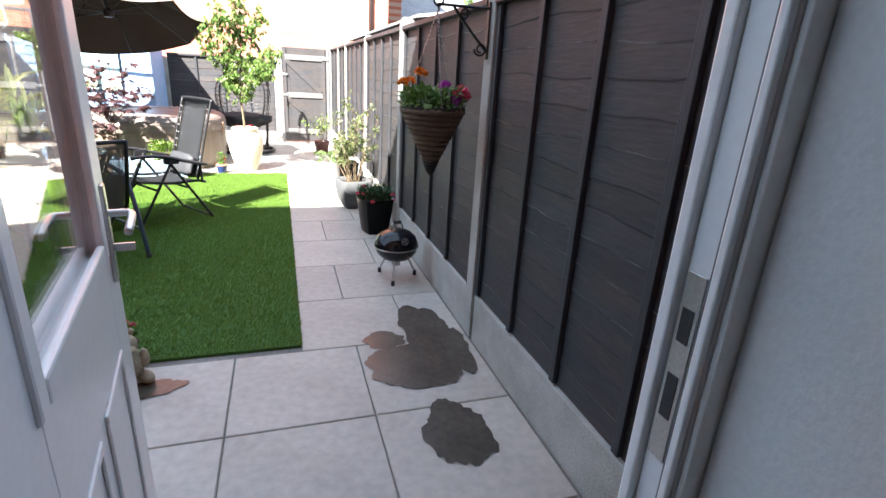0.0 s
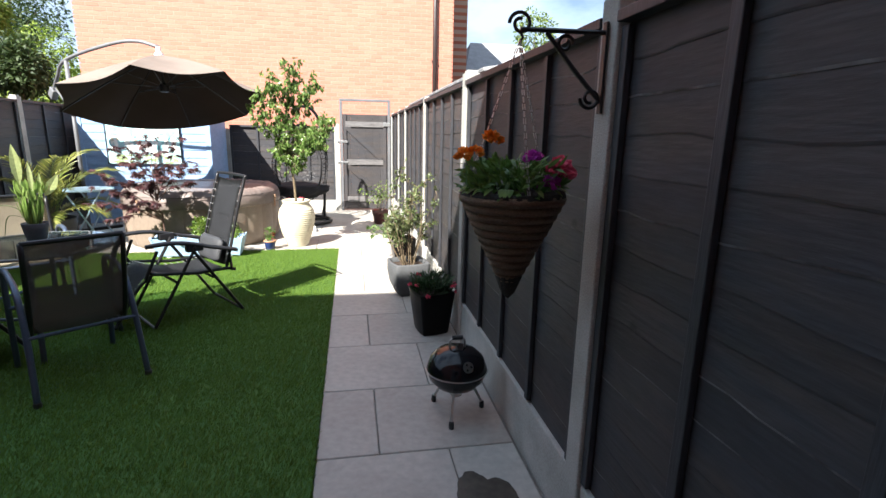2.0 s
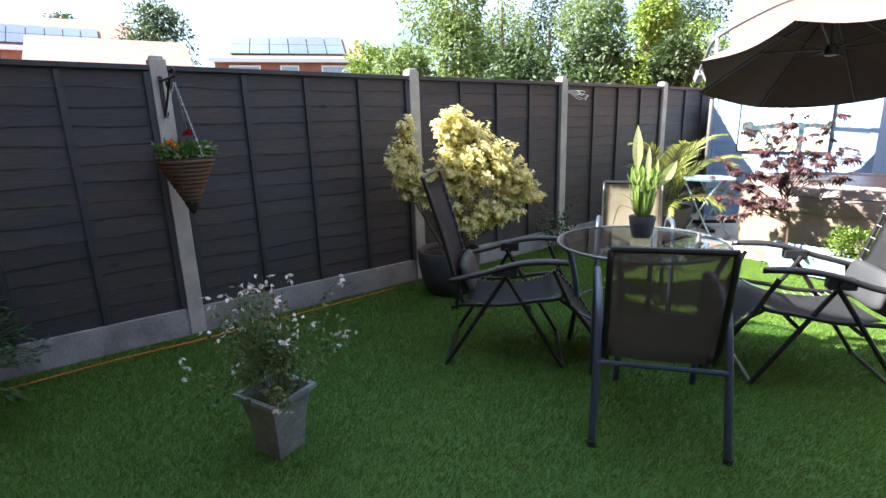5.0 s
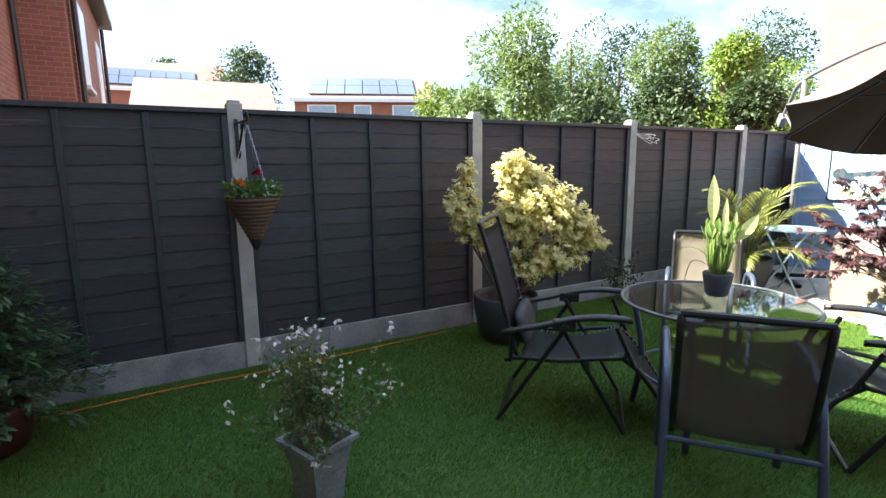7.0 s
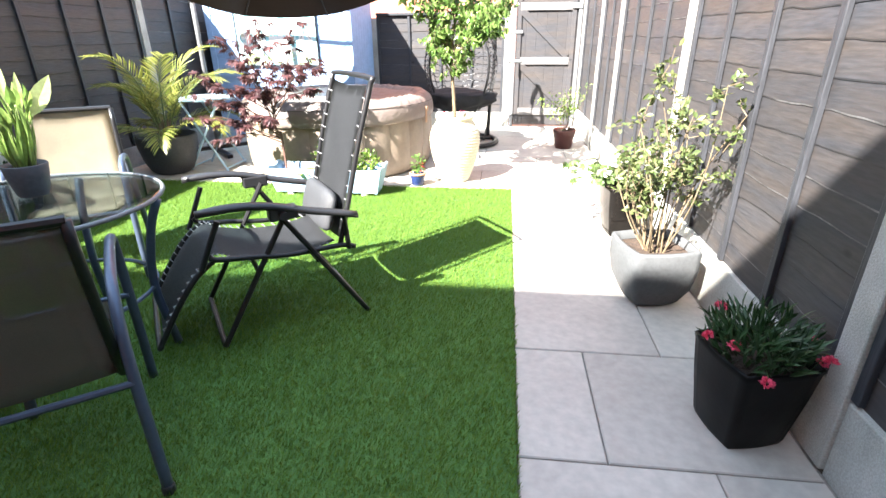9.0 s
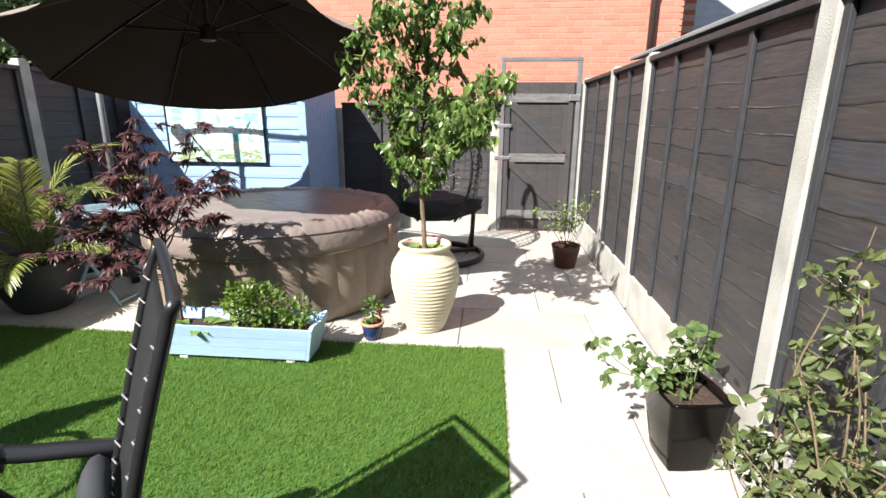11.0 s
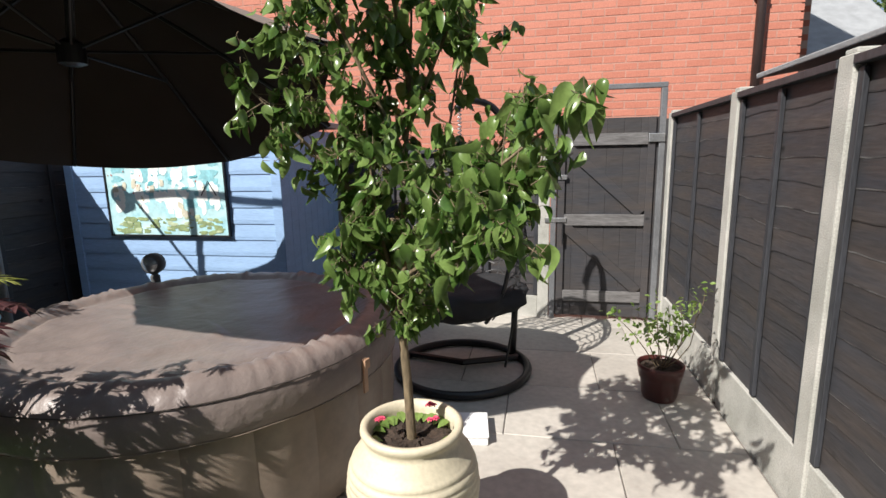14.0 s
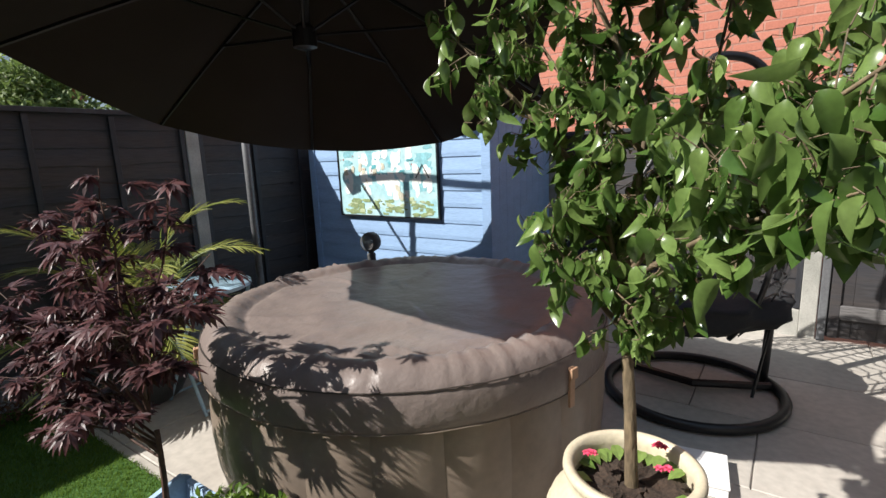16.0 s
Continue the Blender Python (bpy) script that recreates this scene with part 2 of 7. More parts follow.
def piecemat(m, c1, c2, rough):
    """Pieces that differ one by one: colour by object and by island, with grain."""
    m.use_nodes = True
    n, l = m.node_tree.nodes, m.node_tree.links
    b = n["Principled BSDF"]
    b.inputs["Roughness"].default_value = rough
    oi = n.new("ShaderNodeObjectInfo")
    ge = n.new("ShaderNodeNewGeometry")
    ad = n.new("ShaderNodeMath")
    ad.operation = "ADD"
    l.new(oi.outputs["Random"], ad.inputs[0])
    l.new(ge.outputs["Random Per Island"], ad.inputs[1])
    fr = n.new("ShaderNodeMath")
    fr.operation = "FRACT"
    l.new(ad.outputs["Value"], fr.inputs[0])
    co = n.new("ShaderNodeTexCoord")
    no = n.new("ShaderNodeTexNoise")
    no.inputs["Scale"].default_value = 55
    no.inputs["Detail"].default_value = 4
    l.new(co.outputs["Object"], no.inputs["Vector"])
    mix = n.new("ShaderNodeMixRGB")
    mix.inputs["Color1"].default_value, mix.inputs["Color2"].default_value = (*c1, 1), (*c2, 1)
    l.new(fr.outputs["Value"], mix.inputs["Fac"])
    mr = n.new("ShaderNodeMapRange")
    mr.inputs["To Min"].default_value, mr.inputs["To Max"].default_value = 0.75, 1.25
    l.new(no.outputs["Fac"], mr.inputs["Value"])
    hs = n.new("ShaderNodeHueSaturation")
    l.new(mix.outputs["Color"], hs.inputs["Color"])
    l.new(mr.outputs["Result"], hs.inputs["Value"])
    l.new(hs.outputs["Color"], b.inputs["Base Color"])
    bp = n.new("ShaderNodeBump")
    bp.inputs["Strength"].default_value = 0.4
    bp.inputs["Distance"].default_value = 0.004
    l.new(no.outputs["Fac"], bp.inputs["Height"])
    l.new(bp.outputs["Normal"], b.inputs["Normal"])


piecemat(M_BRICKP, (0.490, 0.192, 0.133), (0.432, 0.157, 0.106), 0.85)
M_MORTAR = mat("mortar", (0.46, 0.245, 0.19), 0.95, var=0.15, fine=90, bump=0.3)
M_TUBTOP = mat("taupe_vinyl_cover", (0.205, 0.166, 0.150), 0.42, spec=0.38, var=0.08, scale=3, fine=12, bump=1.0, dark=(0.170, 0.136, 0.124))
M_TUBSIDE = mat("tan_vinyl_wall", (0.228, 0.180, 0.142), 0.45, var=0.08, scale=3, fine=25, bump=0.12)
M_CANOPY = mat("taupe_canvas", (0.20, 0.165, 0.142), 0.95, var=0.10, scale=3, fine=300, bump=0.1, spec=0.15)
# much darker than the canvas: the underside's shade is put into this colour
M_UNDERSHADE = mat("canopy_underside_shade", (0.042, 0.033, 0.028), 0.95, var=0.10, scale=3, fine=300, bump=0.1, spec=0.1)
M_CREAM = mat("cream_ceramic", (0.56, 0.50, 0.37), 0.55, var=0.08, scale=5, fine=70, bump=0.12)
M_SLING = mat("black_sling_mesh", (0.040, 0.042, 0.047), 0.6, var=0.15, fine=400, bump=0.3)
# pale copy of the chair sling, sunlight put into its colour
M_SLING_SUN = mat("taupe_sling_sunlit", (0.46, 0.40, 0.30), 0.7, var=0.1, fine=400, bump=0.3, trans=0.25)
M_CHAIRTUBE = mat("blue_grey_powder_coat", (0.075, 0.10, 0.15), 0.35, 0.4, var=0.08, bump=0.0)
M_BLACKTUBE = mat("black_powder_coat", (0.018, 0.018, 0.02), 0.35, 0.2, var=0.1, bump=0.0)
M_PLASTICB = mat("black_plastic", (0.02, 0.02, 0.022), 0.35, var=0.1, bump=0.03)
M_ENAMEL = mat("black_enamel", (0.006, 0.006, 0.008), 0.16, var=0.05, bump=0.0, spec=0.35)
M_POTGREY = mat("grey_fibreclay", (0.080, 0.084, 0.088), 0.75, var=0.12, scale=6, fine=60, bump=0.15)
M_POTDARK = mat("dark_slate_pot", (0.050, 0.054, 0.062), 0.6, var=0.15, scale=6, fine=60, bump=0.1)
M_POTZINC = mat("zinc_planter", (0.33, 0.36, 0.385), 0.5, 0.4, var=0.2, scale=8, fine=60, bump=0.1)
M_POTBLACK = mat("black_gloss_pot", (0.005, 0.0045, 0.0045), 0.38, spec=0.12, var=0.15, fine=30, bump=0.05)
M_POTGLAZE = mat("dark_brown_glaze", (0.005, 0.004, 0.0035), 0.14, var=0.3, scale=12, fine=30, bump=0.03, spec=0.14)
M_POTRED = mat("dark_red_plastic", (0.060, 0.014, 0.012), 0.3, var=0.15, bump=0.02)
M_POTBLUE = mat("cobalt_glaze", (0.02, 0.035, 0.11), 0.15, var=0.3, scale=15, bump=0.05)
M_TERRA = mat("terracotta_rim", (0.45, 0.24, 0.14), 0.8, var=0.2)
M_PLANTER = mat("pale_blue_painted_wood", (0.34, 0.49, 0.67), 0.6, var=0.07, scale=5, fine=40, bump=0.2, stretch=(0.5, 4, 4), rnd=0.05)
M_TABLEBLUE = mat("pale_blue_metal", (0.36, 0.52, 0.66), 0.4, var=0.06, bump=0.02)
M_WICKER = mat("woven_rattan", (0.17, 0.11, 0.065), 0.75, var=0.45, scale=14, fine=120, bump=0.6, dark=(0.10, 0.06, 0.04), stretch=(1, 1, 5))
M_LINER = mat("dark_coco_lining", (0.022, 0.018, 0.014), 0.9, var=0.35, fine=120, bump=0.6)
M_WICKERB = mat("black_wicker", (0.03, 0.03, 0.032), 0.5, var=0.2, bump=0.2)
M_CUSHION = mat("black_fabric", (0.018, 0.019, 0.022), 0.9, var=0.2, fine=200, bump=0.3)
M_BARK = mat("grey_brown_bark", (0.20, 0.15, 0.09), 0.85, var=0.3, scale=20, fine=90, bump=0.6, stretch=(1, 1, 0.3))
M_STEMRED = mat("maple_stem", (0.10, 0.05, 0.035), 0.7, var=0.3)
M_STEMG = mat("green_stem", (0.12, 0.16, 0.05), 0.6, var=0.2)
M_LEAF_PEAR = leafmat("pear_leaves", (0.058, 0.122, 0.024), (0.200, 0.290, 0.085), 0.26, 0.36)
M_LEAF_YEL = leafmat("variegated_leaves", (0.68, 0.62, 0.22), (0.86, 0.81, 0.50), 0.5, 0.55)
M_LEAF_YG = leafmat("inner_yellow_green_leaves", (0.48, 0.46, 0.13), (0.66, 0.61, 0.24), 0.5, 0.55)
M_LEAF_MID = leafmat("mid_green_leaves", (0.05, 0.12, 0.02), (0.11, 0.20, 0.04), 0.4, 0.35)
M_LEAF_BUSH = leafmat("bright_bushy_leaves", (0.050, 0.108, 0.013), (0.145, 0.22, 0.032), 0.4, 0.35)
M_LEAF_OLIVE = leafmat("olive_holly_leaves", (0.062, 0.092, 0.030), (0.150, 0.175, 0.068), 0.4, 0.3)
M_LEAF_IVY = leafmat("lobed_leaves", (0.060, 0.105, 0.030), (0.140, 0.200, 0.070), 0.4, 0.35)
M_ELASTIC = mat("grey_elastic_cord", (0.22, 0.22, 0.23), 0.6, var=0.2, bump=0.0)
M_LEAF_LITE = leafmat("light_green_leaves", (0.14, 0.24, 0.05), (0.26, 0.36, 0.10), 0.4, 0.4)
M_LEAF_DARK = leafmat("dark_green_leaves", (0.016, 0.045, 0.014), (0.03, 0.075, 0.022), 0.45, 0.2)
M_LEAF_FIR = leafmat("fir_needles", (0.02, 0.055, 0.018), (0.045, 0.10, 0.03), 0.5, 0.15)
M_LEAF_MAPLE = leafmat("purple_maple_leaves", (0.058, 0.032, 0.038), (0.145, 0.060, 0.060), 0.42, 0.35)
M_LEAF_PALM = leafmat("palm_leaflets", (0.13, 0.17, 0.03), (0.36, 0.36, 0.10), 0.35, 0.35)
M_LEAF_TREE = leafmat("willow_leaves", (0.085, 0.135, 0.032), (0.20, 0.27, 0.085), 0.6, 0.4)
M_LEAF_TREE2 = leafmat("oak_leaves", (0.022, 0.046, 0.013), (0.060, 0.100, 0.028), 0.6, 0.3)
M_LEAF_TREE3 = leafmat("sunlit_hedge_leaves", (0.14, 0.22, 0.03), (0.22, 0.30, 0.05), 0.6, 0.3)
M_PINK = mat("pink_petals", (0.82, 0.10, 0.20), 0.6, var=0.1, bump=0.0, trans=0.2)
M_MAGENTA = mat("magenta_petals", (0.48, 0.04, 0.42), 0.6, var=0.1, bump=0.0, trans=0.2)
M_ORANGE = mat("orange_petals", (0.85, 0.25, 0.015), 0.6, var=0.15, bump=0.0, trans=0.2)
M_CRIMSON = mat("crimson_petals", (0.35, 0.01, 0.03), 0.6, var=0.1, bump=0.0, trans=0.2)
M_WHITEPET = mat("white_petals", (0.78, 0.76, 0.74), 0.6, var=0.03, bump=0.0, trans=0.3)
M_STATUE = mat("weathered_stone_statue", (0.38, 0.32, 0.22), 0.85, var=0.2, scale=14, fine=70, bump=0.4)
M_CABLE = mat("orange_cable_sheath", (0.60, 0.20, 0.03), 0.5, var=0.1, bump=0.0)
M_FELTBLACK = mat("black_iron_scroll", (0.015, 0.015, 0.016), 0.45, 0.2, var=0.2, bump=0.1)
M_SOLAR = mat("solar_glass", (0.10, 0.125, 0.17), 0.12, coat=1.0, var=0.1, bump=0.0)
M_BUCKLE = mat("orange_brown_strap", (0.44, 0.27, 0.17), 0.6, var=0.1)
M_DARKSEAM = mat("dark_zip", (0.05, 0.04, 0.035), 0.6, var=0.1)


# ---- mesh helpers ----
def link(name, bm, material, parent=None, label="", smooth=False):
    me = bpy.data.meshes.new(name)
    bm.to_mesh(me)
    bm.free()
    for m in (material if isinstance(material, (list, tuple)) else [material]):
        me.materials.append(m)
    if smooth:
        me.polygons.foreach_set("use_smooth", [True] * len(me.polygons))
    ob = new(name, me)
    if parent is not None:
        ob.parent = parent
    if label:
        ob["label"] = label
    return ob


part = link


def thing(name, x, y, z=0.0, rz=0.0, label="", category="", group="", kind=""):
    ob = new(name)
    ob.matrix_basis = pose(x, y, z, 0, 0, rz)
    return tagged(ob, label, category, group, kind)


def box(bm, x0, y0, z0, x1, y1, z1, bevel=0.0, m=None):
    """A box between two corners, its edges rounded by bevel."""
    g = bmesh.ops.create_cube(bm, size=1.0)
    vs = g["verts"]
    mm = Matrix.Translation(((x0 + x1) / 2, (y0 + y1) / 2, (z0 + z1) / 2)) @ Matrix.Diagonal((abs(x1 - x0), abs(y1 - y0), abs(z1 - z0), 1))
    bmesh.ops.transform(bm, matrix=(m @ mm) if m is not None else mm, verts=vs)
    if bevel:
        es = list({e for v in vs for e in v.link_edges})
        bmesh.ops.bevel(bm, geom=es, offset=bevel, segments=2, affect="EDGES", profile=0.5)
    return bm


def boxed(x0, y0, z0, x1, y1, z1, bevel=0.0, m=None):
    return box(bmesh.new(), x0, y0, z0, x1, y1, z1, bevel, m)


def tube(bm, pts, r, seg=8, closed=False, r1=None):
    """A round bar through points; r1 is the radius at the far end."""
    pts = [Vector(p) for p in pts]
    n = len(pts)
    rings = []
    up = None
    for i, p in enumerate(pts):
        a = pts[i - 1] if (i > 0 or closed) else p
        b = pts[(i + 1) % n] if (i < n - 1 or closed) else p
        d = (b - a).normalized()
        if up is None:
            up = d.orthogonal().normalized()
        up = (up - d * up.dot(d)).normalized()
        side = d.cross(up)
        rr = r if r1 is None else r + (r1 - r) * i / max(1, n - 1)
        rings.append([bm.verts.new(p + (up * math.cos(2 * math.pi * k / seg) + side * math.sin(2 * math.pi * k / seg)) * rr) for k in range(seg)])
    for i in range(n if closed else n - 1):
        a, b = rings[i], rings[(i + 1) % n]
        for k in range(seg):
            bm.faces.new((a[k], a[(k + 1) % seg], b[(k + 1) % seg], b[k]))
    if not closed:
        bm.faces.new(list(reversed(rings[0])))
        bm.faces.new(rings[-1])
    return bm


def tubed(pts, r, seg=8, closed=False, r1=None):
    return tube(bmesh.new(), pts, r, seg, closed, r1)


def lathe(bm, prof, seg=32, at=(0, 0, 0), square=0.0, cap=True, wob=0.0):
    """Turns a profile of (radius, height) round the upright axis; square from 0 to 1 pulls it towards a rounded square."""
    rings = []
    for r, z in prof:
        ring = []
        for k in range(seg):
            a = 2 * math.pi * k / seg
            f = 1.0
            if square:
                f = 1 + square * (1 / max(abs(math.cos(a)), abs(math.sin(a))) - 1)
            f *= 1 + wob * noise.noise((math.cos(a) * 2, math.sin(a) * 2, z * 5))
            ring.append(bm.verts.new((at[0] + r * f * math.cos(a), at[1] + r * f * math.sin(a), at[2] + z)))
        rings.append(ring)
    for a, b in zip(rings, rings[1:]):
        for k in range(seg):
            bm.faces.new((a[k], a[(k + 1) % seg], b[(k + 1) % seg], b[k]))
    if cap:
        bm.faces.new(list(reversed(rings[0])))
        bm.faces.new(rings[-1])
    return bm


def lathed(prof, seg=32, at=(0, 0, 0), square=0.0, cap=True, wob=0.0):
    return lathe(bmesh.new(), prof, seg, at, square, cap, wob)


def smoothpath(pts, n=8):
    """A rounded line through points (Catmull-Rom)."""
    p = [Vector(q) for q in pts]
    p = [2 * p[0] - p[1]] + p + [2 * p[-1] - p[-2]]
    out = []
    for i in range(1, len(p) - 2):
        for k in range(n):
            t = k / n
            out.append(0.5 * (2 * p[i] + (p[i + 1] - p[i - 1]) * t + (2 * p[i - 1] - 5 * p[i] + 4 * p[i + 1] - p[i + 2]) * t * t + (3 * p[i] - p[i - 1] - 3 * p[i + 1] + p[i + 2]) * t ** 3))
    out.append(p[-2])
    return out


def from_lists(name, verts, faces, material, parent=None, label="", smooth=False, kind="stuff"):
    me = bpy.data.meshes.new(name)
    me.from_pydata(verts, [], faces)
    me.materials.append(material)
    if smooth:
        me.polygons.foreach_set("use_smooth", [True] * len(me.polygons))
    ob = new(name, me)
    if parent is not None:
        ob.parent = parent
    if label:
        ob["label"] = label
    if kind:
        ob["kind"] = kind
    return ob


def leaf(V, F, p, d, n, length, width, fold=0.25, droop=0.0, pts=(0.0, 0.55, 1.0, 0.75, 0.0)):
    """One pointed leaf from p along d with normal n: a folded blade of a few faces."""
    d = d.normalized()
    s = d.cross(n)
    if s.length < 1e-4:
        s = d.orthogonal()
    s = s.normalized()
    n = s.cross(d).normalized()
    k = len(pts) - 1
    base = len(V)
    for i, w in enumerate(pts):
        t = i / k
        c = p + d * (length * t) - n * (droop * length * t * t)
        if i in (0, k):
            V.append(c)
        else:
            V.append(c + s * (w * width / 2) + n * (fold * w * width / 2))
            V.append(c)
            V.append(c - s * (w * width / 2) + n * (fold * w * width / 2))
    prev = (base, base, base)
    j = base + 1
    for i in range(1, k):
        cur = (j, j + 1, j + 2)
        j += 3
        if i == 1:
            F.append((base, cur[0], cur[1]))
            F.append((base, cur[1], cur[2]))
        else:
            F.append((prev[0], cur[0], cur[1], prev[1]))
            F.append((prev[1], cur[1], cur[2], prev[2]))
        prev = cur
    F.append((prev[0], j, prev[1]))
    F.append((prev[1], j, prev[2]))


def shrub_leaves(V, F, rng, centre, radii, count, length, width, shell=0.45, lean=0.3, droop=0.3, gaps=0.0):
    """Leaves through an uneven crown: radii along x, y, z; shell pushes them outward, gaps thins patches."""
    c = Vector(centre)
    made = 0
    tries = 0
    ph = rng.uniform(0, 99)
    while made < count and tries < count * 8:
        tries += 1
        d = rvec(rng)
        lump = 1 + 0.35 * noise.noise(d * 2.1 + Vector((ph, 0, 0)))
        r = (shell + (1 - shell) * rng.random() ** 0.6) * lump
        p = c + Vector((d.x * radii[0], d.y * radii[1], d.z * radii[2])) * r
        if gaps and noise.noise(p * 4.5 / max(radii) + Vector((0, ph, 0))) < gaps - 0.5:
            continue
        q = (d + rvec(rng) * 0.9 + Vector((0, 0, lean))).normalized()
        s = rng.uniform(0.7, 1.25)
        leaf(V, F, p, q, (rvec(rng) + Vector((0, 0, 1.0))), length * s, width * s, 0.25, droop)
        made += 1


def twig(V, F, a, b, r0, r1, bend=0.0, rng=None, seg=5, steps=4):
    """A tapered stem from a to b, added to vertex and face lists."""
    a, b = Vector(a), Vector(b)
    d = (b - a).normalized()
    u = d.orthogonal().normalized()
    w = d.cross(u)
    off = (rvec(rng) * bend * (b - a).length) if rng else Vector()
    base = len(V)
    for i in range(steps + 1):
        t = i / steps
        p = a.lerp(b, t) + off * math.sin(math.pi * t)
        r = r0 + (r1 - r0) * t
        for k in range(seg):
            an = 2 * math.pi * k / seg
            V.append(p + (u * math.cos(an) + w * math.sin(an)) * r)
    for i in range(steps):
        for k in range(seg):
            F.append((base + i * seg + k, base + i * seg + (k + 1) % seg, base + (i + 1) * seg + (k + 1) % seg, base + (i + 1) * seg + k))


def blossom(V, F, p, r, rng, n=9, up=0.6, layers=2):
    """A small flower head of petals round p."""
    for j in range(layers):
        for k in range(n):
            a = 2 * math.pi * (k + 0.5 * j) / n + rng.uniform(-0.2, 0.2)
            d = Vector((math.cos(a), math.sin(a), up * (0.3 + j)))
            leaf(V, F, p, d, Vector((0, 0, 1)), r * (1 - 0.25 * j), r * 0.62, 0.3, 0.3, (0.0, 0.7, 1.0, 0.8, 0.0))


def pompon(V, F, p, r, rng, n=46):
    """A ball-shaped flower head of short ruffled petals."""
    for _ in range(n):
        d = rvec(rng)
        d.z = abs(d.z) * 0.9 - 0.15
        leaf(V, F, p + d * r * 0.35, d + rvec(rng) * 0.35, rvec(rng), r * rng.uniform(0.55, 0.8), r * 0.55, 0.3, 0.2, (0.3, 0.9, 1.0, 0.7, 0.0))


def rvec(rng):
    while True:
        v = Vector((rng.uniform(-1, 1), rng.uniform(-1, 1), rng.uniform(-1, 1)))
        if 0.05 < v.length < 1:
            return v.normalized()

# ---- ground and lawn ----
R_X, L_X, BACK_Y, FENCE_H = 1.35, -3.615, 11.50, 1.82
ROW, TILE0 = 0.63, 1.35
tagged(link("ground", boxed(-150, -150, -0.30, 150, 150, -0.05), M_EARTH), "bare brown earth under the garden", "ground", kind="structure")
bm = boxed(L_X + 0.02, 3.28, -0.045, 0.405, 8.14, 0.008)
box(bm, L_X + 0.02, 1.30, -0.045, -0.62, 3.279, 0.008)
tagged(link("lawn_base", bm, M_TURF), "green artificial turf laid as a lawn", "lawn", kind="structure")


def fence_panel(parent, x0, y0, x1, y1, z0, z1, face, rng, lap=0.008):
    """A lap panel between two points of the plan: overlapping waney boards, five battens and a capping; face is the side that shows."""
    a, b = Vector((x0, y0, 0)), Vector((x1, y1, 0))
    d = (b - a)
    L = d.length
    d.normalize()
    nrm = Vector((-d.y, d.x, 0)) * face
    m = Matrix(((d.x, nrm.x, 0, a.x), (d.y, nrm.y, 0, a.y), (0, 0, 1, 0), (0, 0, 0, 1)))
    n = max(2, round((z1 - z0) / 0.112))
    h = (z1 - z0) / n
    for i in range(n):
        bm = bmesh.new()
        K = 22
        rows = []
        ph = rng.uniform(0, 50)
        for k in range(K + 1):
            u = L * k / K
            w = 0.017 * noise.noise((u * 2.6 + ph, i * 3.1, 0)) + 0.008 * noise.noise((u * 8 + ph, i, 5))
            zb, zt = z0 + i * h - 0.010 + (w if i else 0.0), z0 + (i + 1) * h + 0.016
            lo = lap + 0.0015 * noise.noise((u * 4, ph, 3))
            rows.append([bm.verts.new(m @ Vector((u, v, z))) for v, z in ((lo, zb + 0.006), (lo - 0.0015, zb), (lo - 0.010, zb), (-0.008, zt), (0.000, zt))])
        for p, q in zip(rows, rows[1:]):
            for k in range(5):
                bm.faces.new((p[k], p[(k + 1) % 5], q[(k + 1) % 5], q[k])).material_index = 1 if k == 0 else 0
        bm.faces.new(rows[0][::-1])
        bm.faces.new(rows[-1])
        bmesh.ops.recalc_face_normals(bm, faces=bm.faces)
        part("board", bm, (M_FENCE, M_WORN if rng.random() < 0.38 else M_FENCE), parent)
    nb = 5 if L > 1.4 else 3
    for k in range(nb):
        u = 0.02 + (L - 0.04) * k / (nb - 1)
        part("batten", boxed(u - 0.018, lap + 0.0025, z0 + 0.005, u + 0.018, lap + 0.023, z1 - 0.03, 0.003, m), M_BATTEN, parent)
    part("capping", boxed(0, -0.02, z1 - 0.02, L, 0.045, z1 + 0.012, 0.003, m), M_BATTEN, parent)


def post(parent, x, y, h, w=0.10, mt=None):
    bm = bmesh.new()
    box(bm, x - w / 2, y - w / 2, 0, x + w / 2, y + w / 2, h - 0.02, 0.006)
    box(bm, x - w / 2 + 0.012, y - w / 2 + 0.012, h - 0.022, x + w / 2 - 0.012, y + w / 2 - 0.012, h, 0.006)
    return part("post", bm, mt or M_CONCRETE, parent)


rng = random.Random(4)
fence_r = thing("fence_right", 0, 0, label="dark grey stained lap-panel fence with concrete posts and gravel boards", category="fence", kind="structure")
RP = [1.37, 3.235, 5.19, 7.10, 9.01, 10.05, 11.45]
for y in RP:
    post(fence_r, R_X + 0.05, y, 1.88 if y < 6 else 1.84)
for a, b in zip(RP, RP[1:]):
    part("gravel_board", boxed(R_X + 0.015, a + 0.05, -0.04, R_X + 0.065, b - 0.05, 0.27, 0.006), M_CONCRETE, fence_r)
    fence_panel(fence_r, R_X + 0.04, a + 0.05, R_X + 0.04, b - 0.05, 0.275, FENCE_H - 0.02, 1, rng, 0.0042)
fence_l = thing("fence_left", 0, 0, label="dark grey stained lap-panel fence with concrete posts and gravel boards", category="fence", kind="structure")
LP = [-0.42, 1.51, 3.45, 5.38, 7.34, 9.36, 11.40]
for y in LP:
    post(fence_l, L_X - 0.05, y, 1.86)
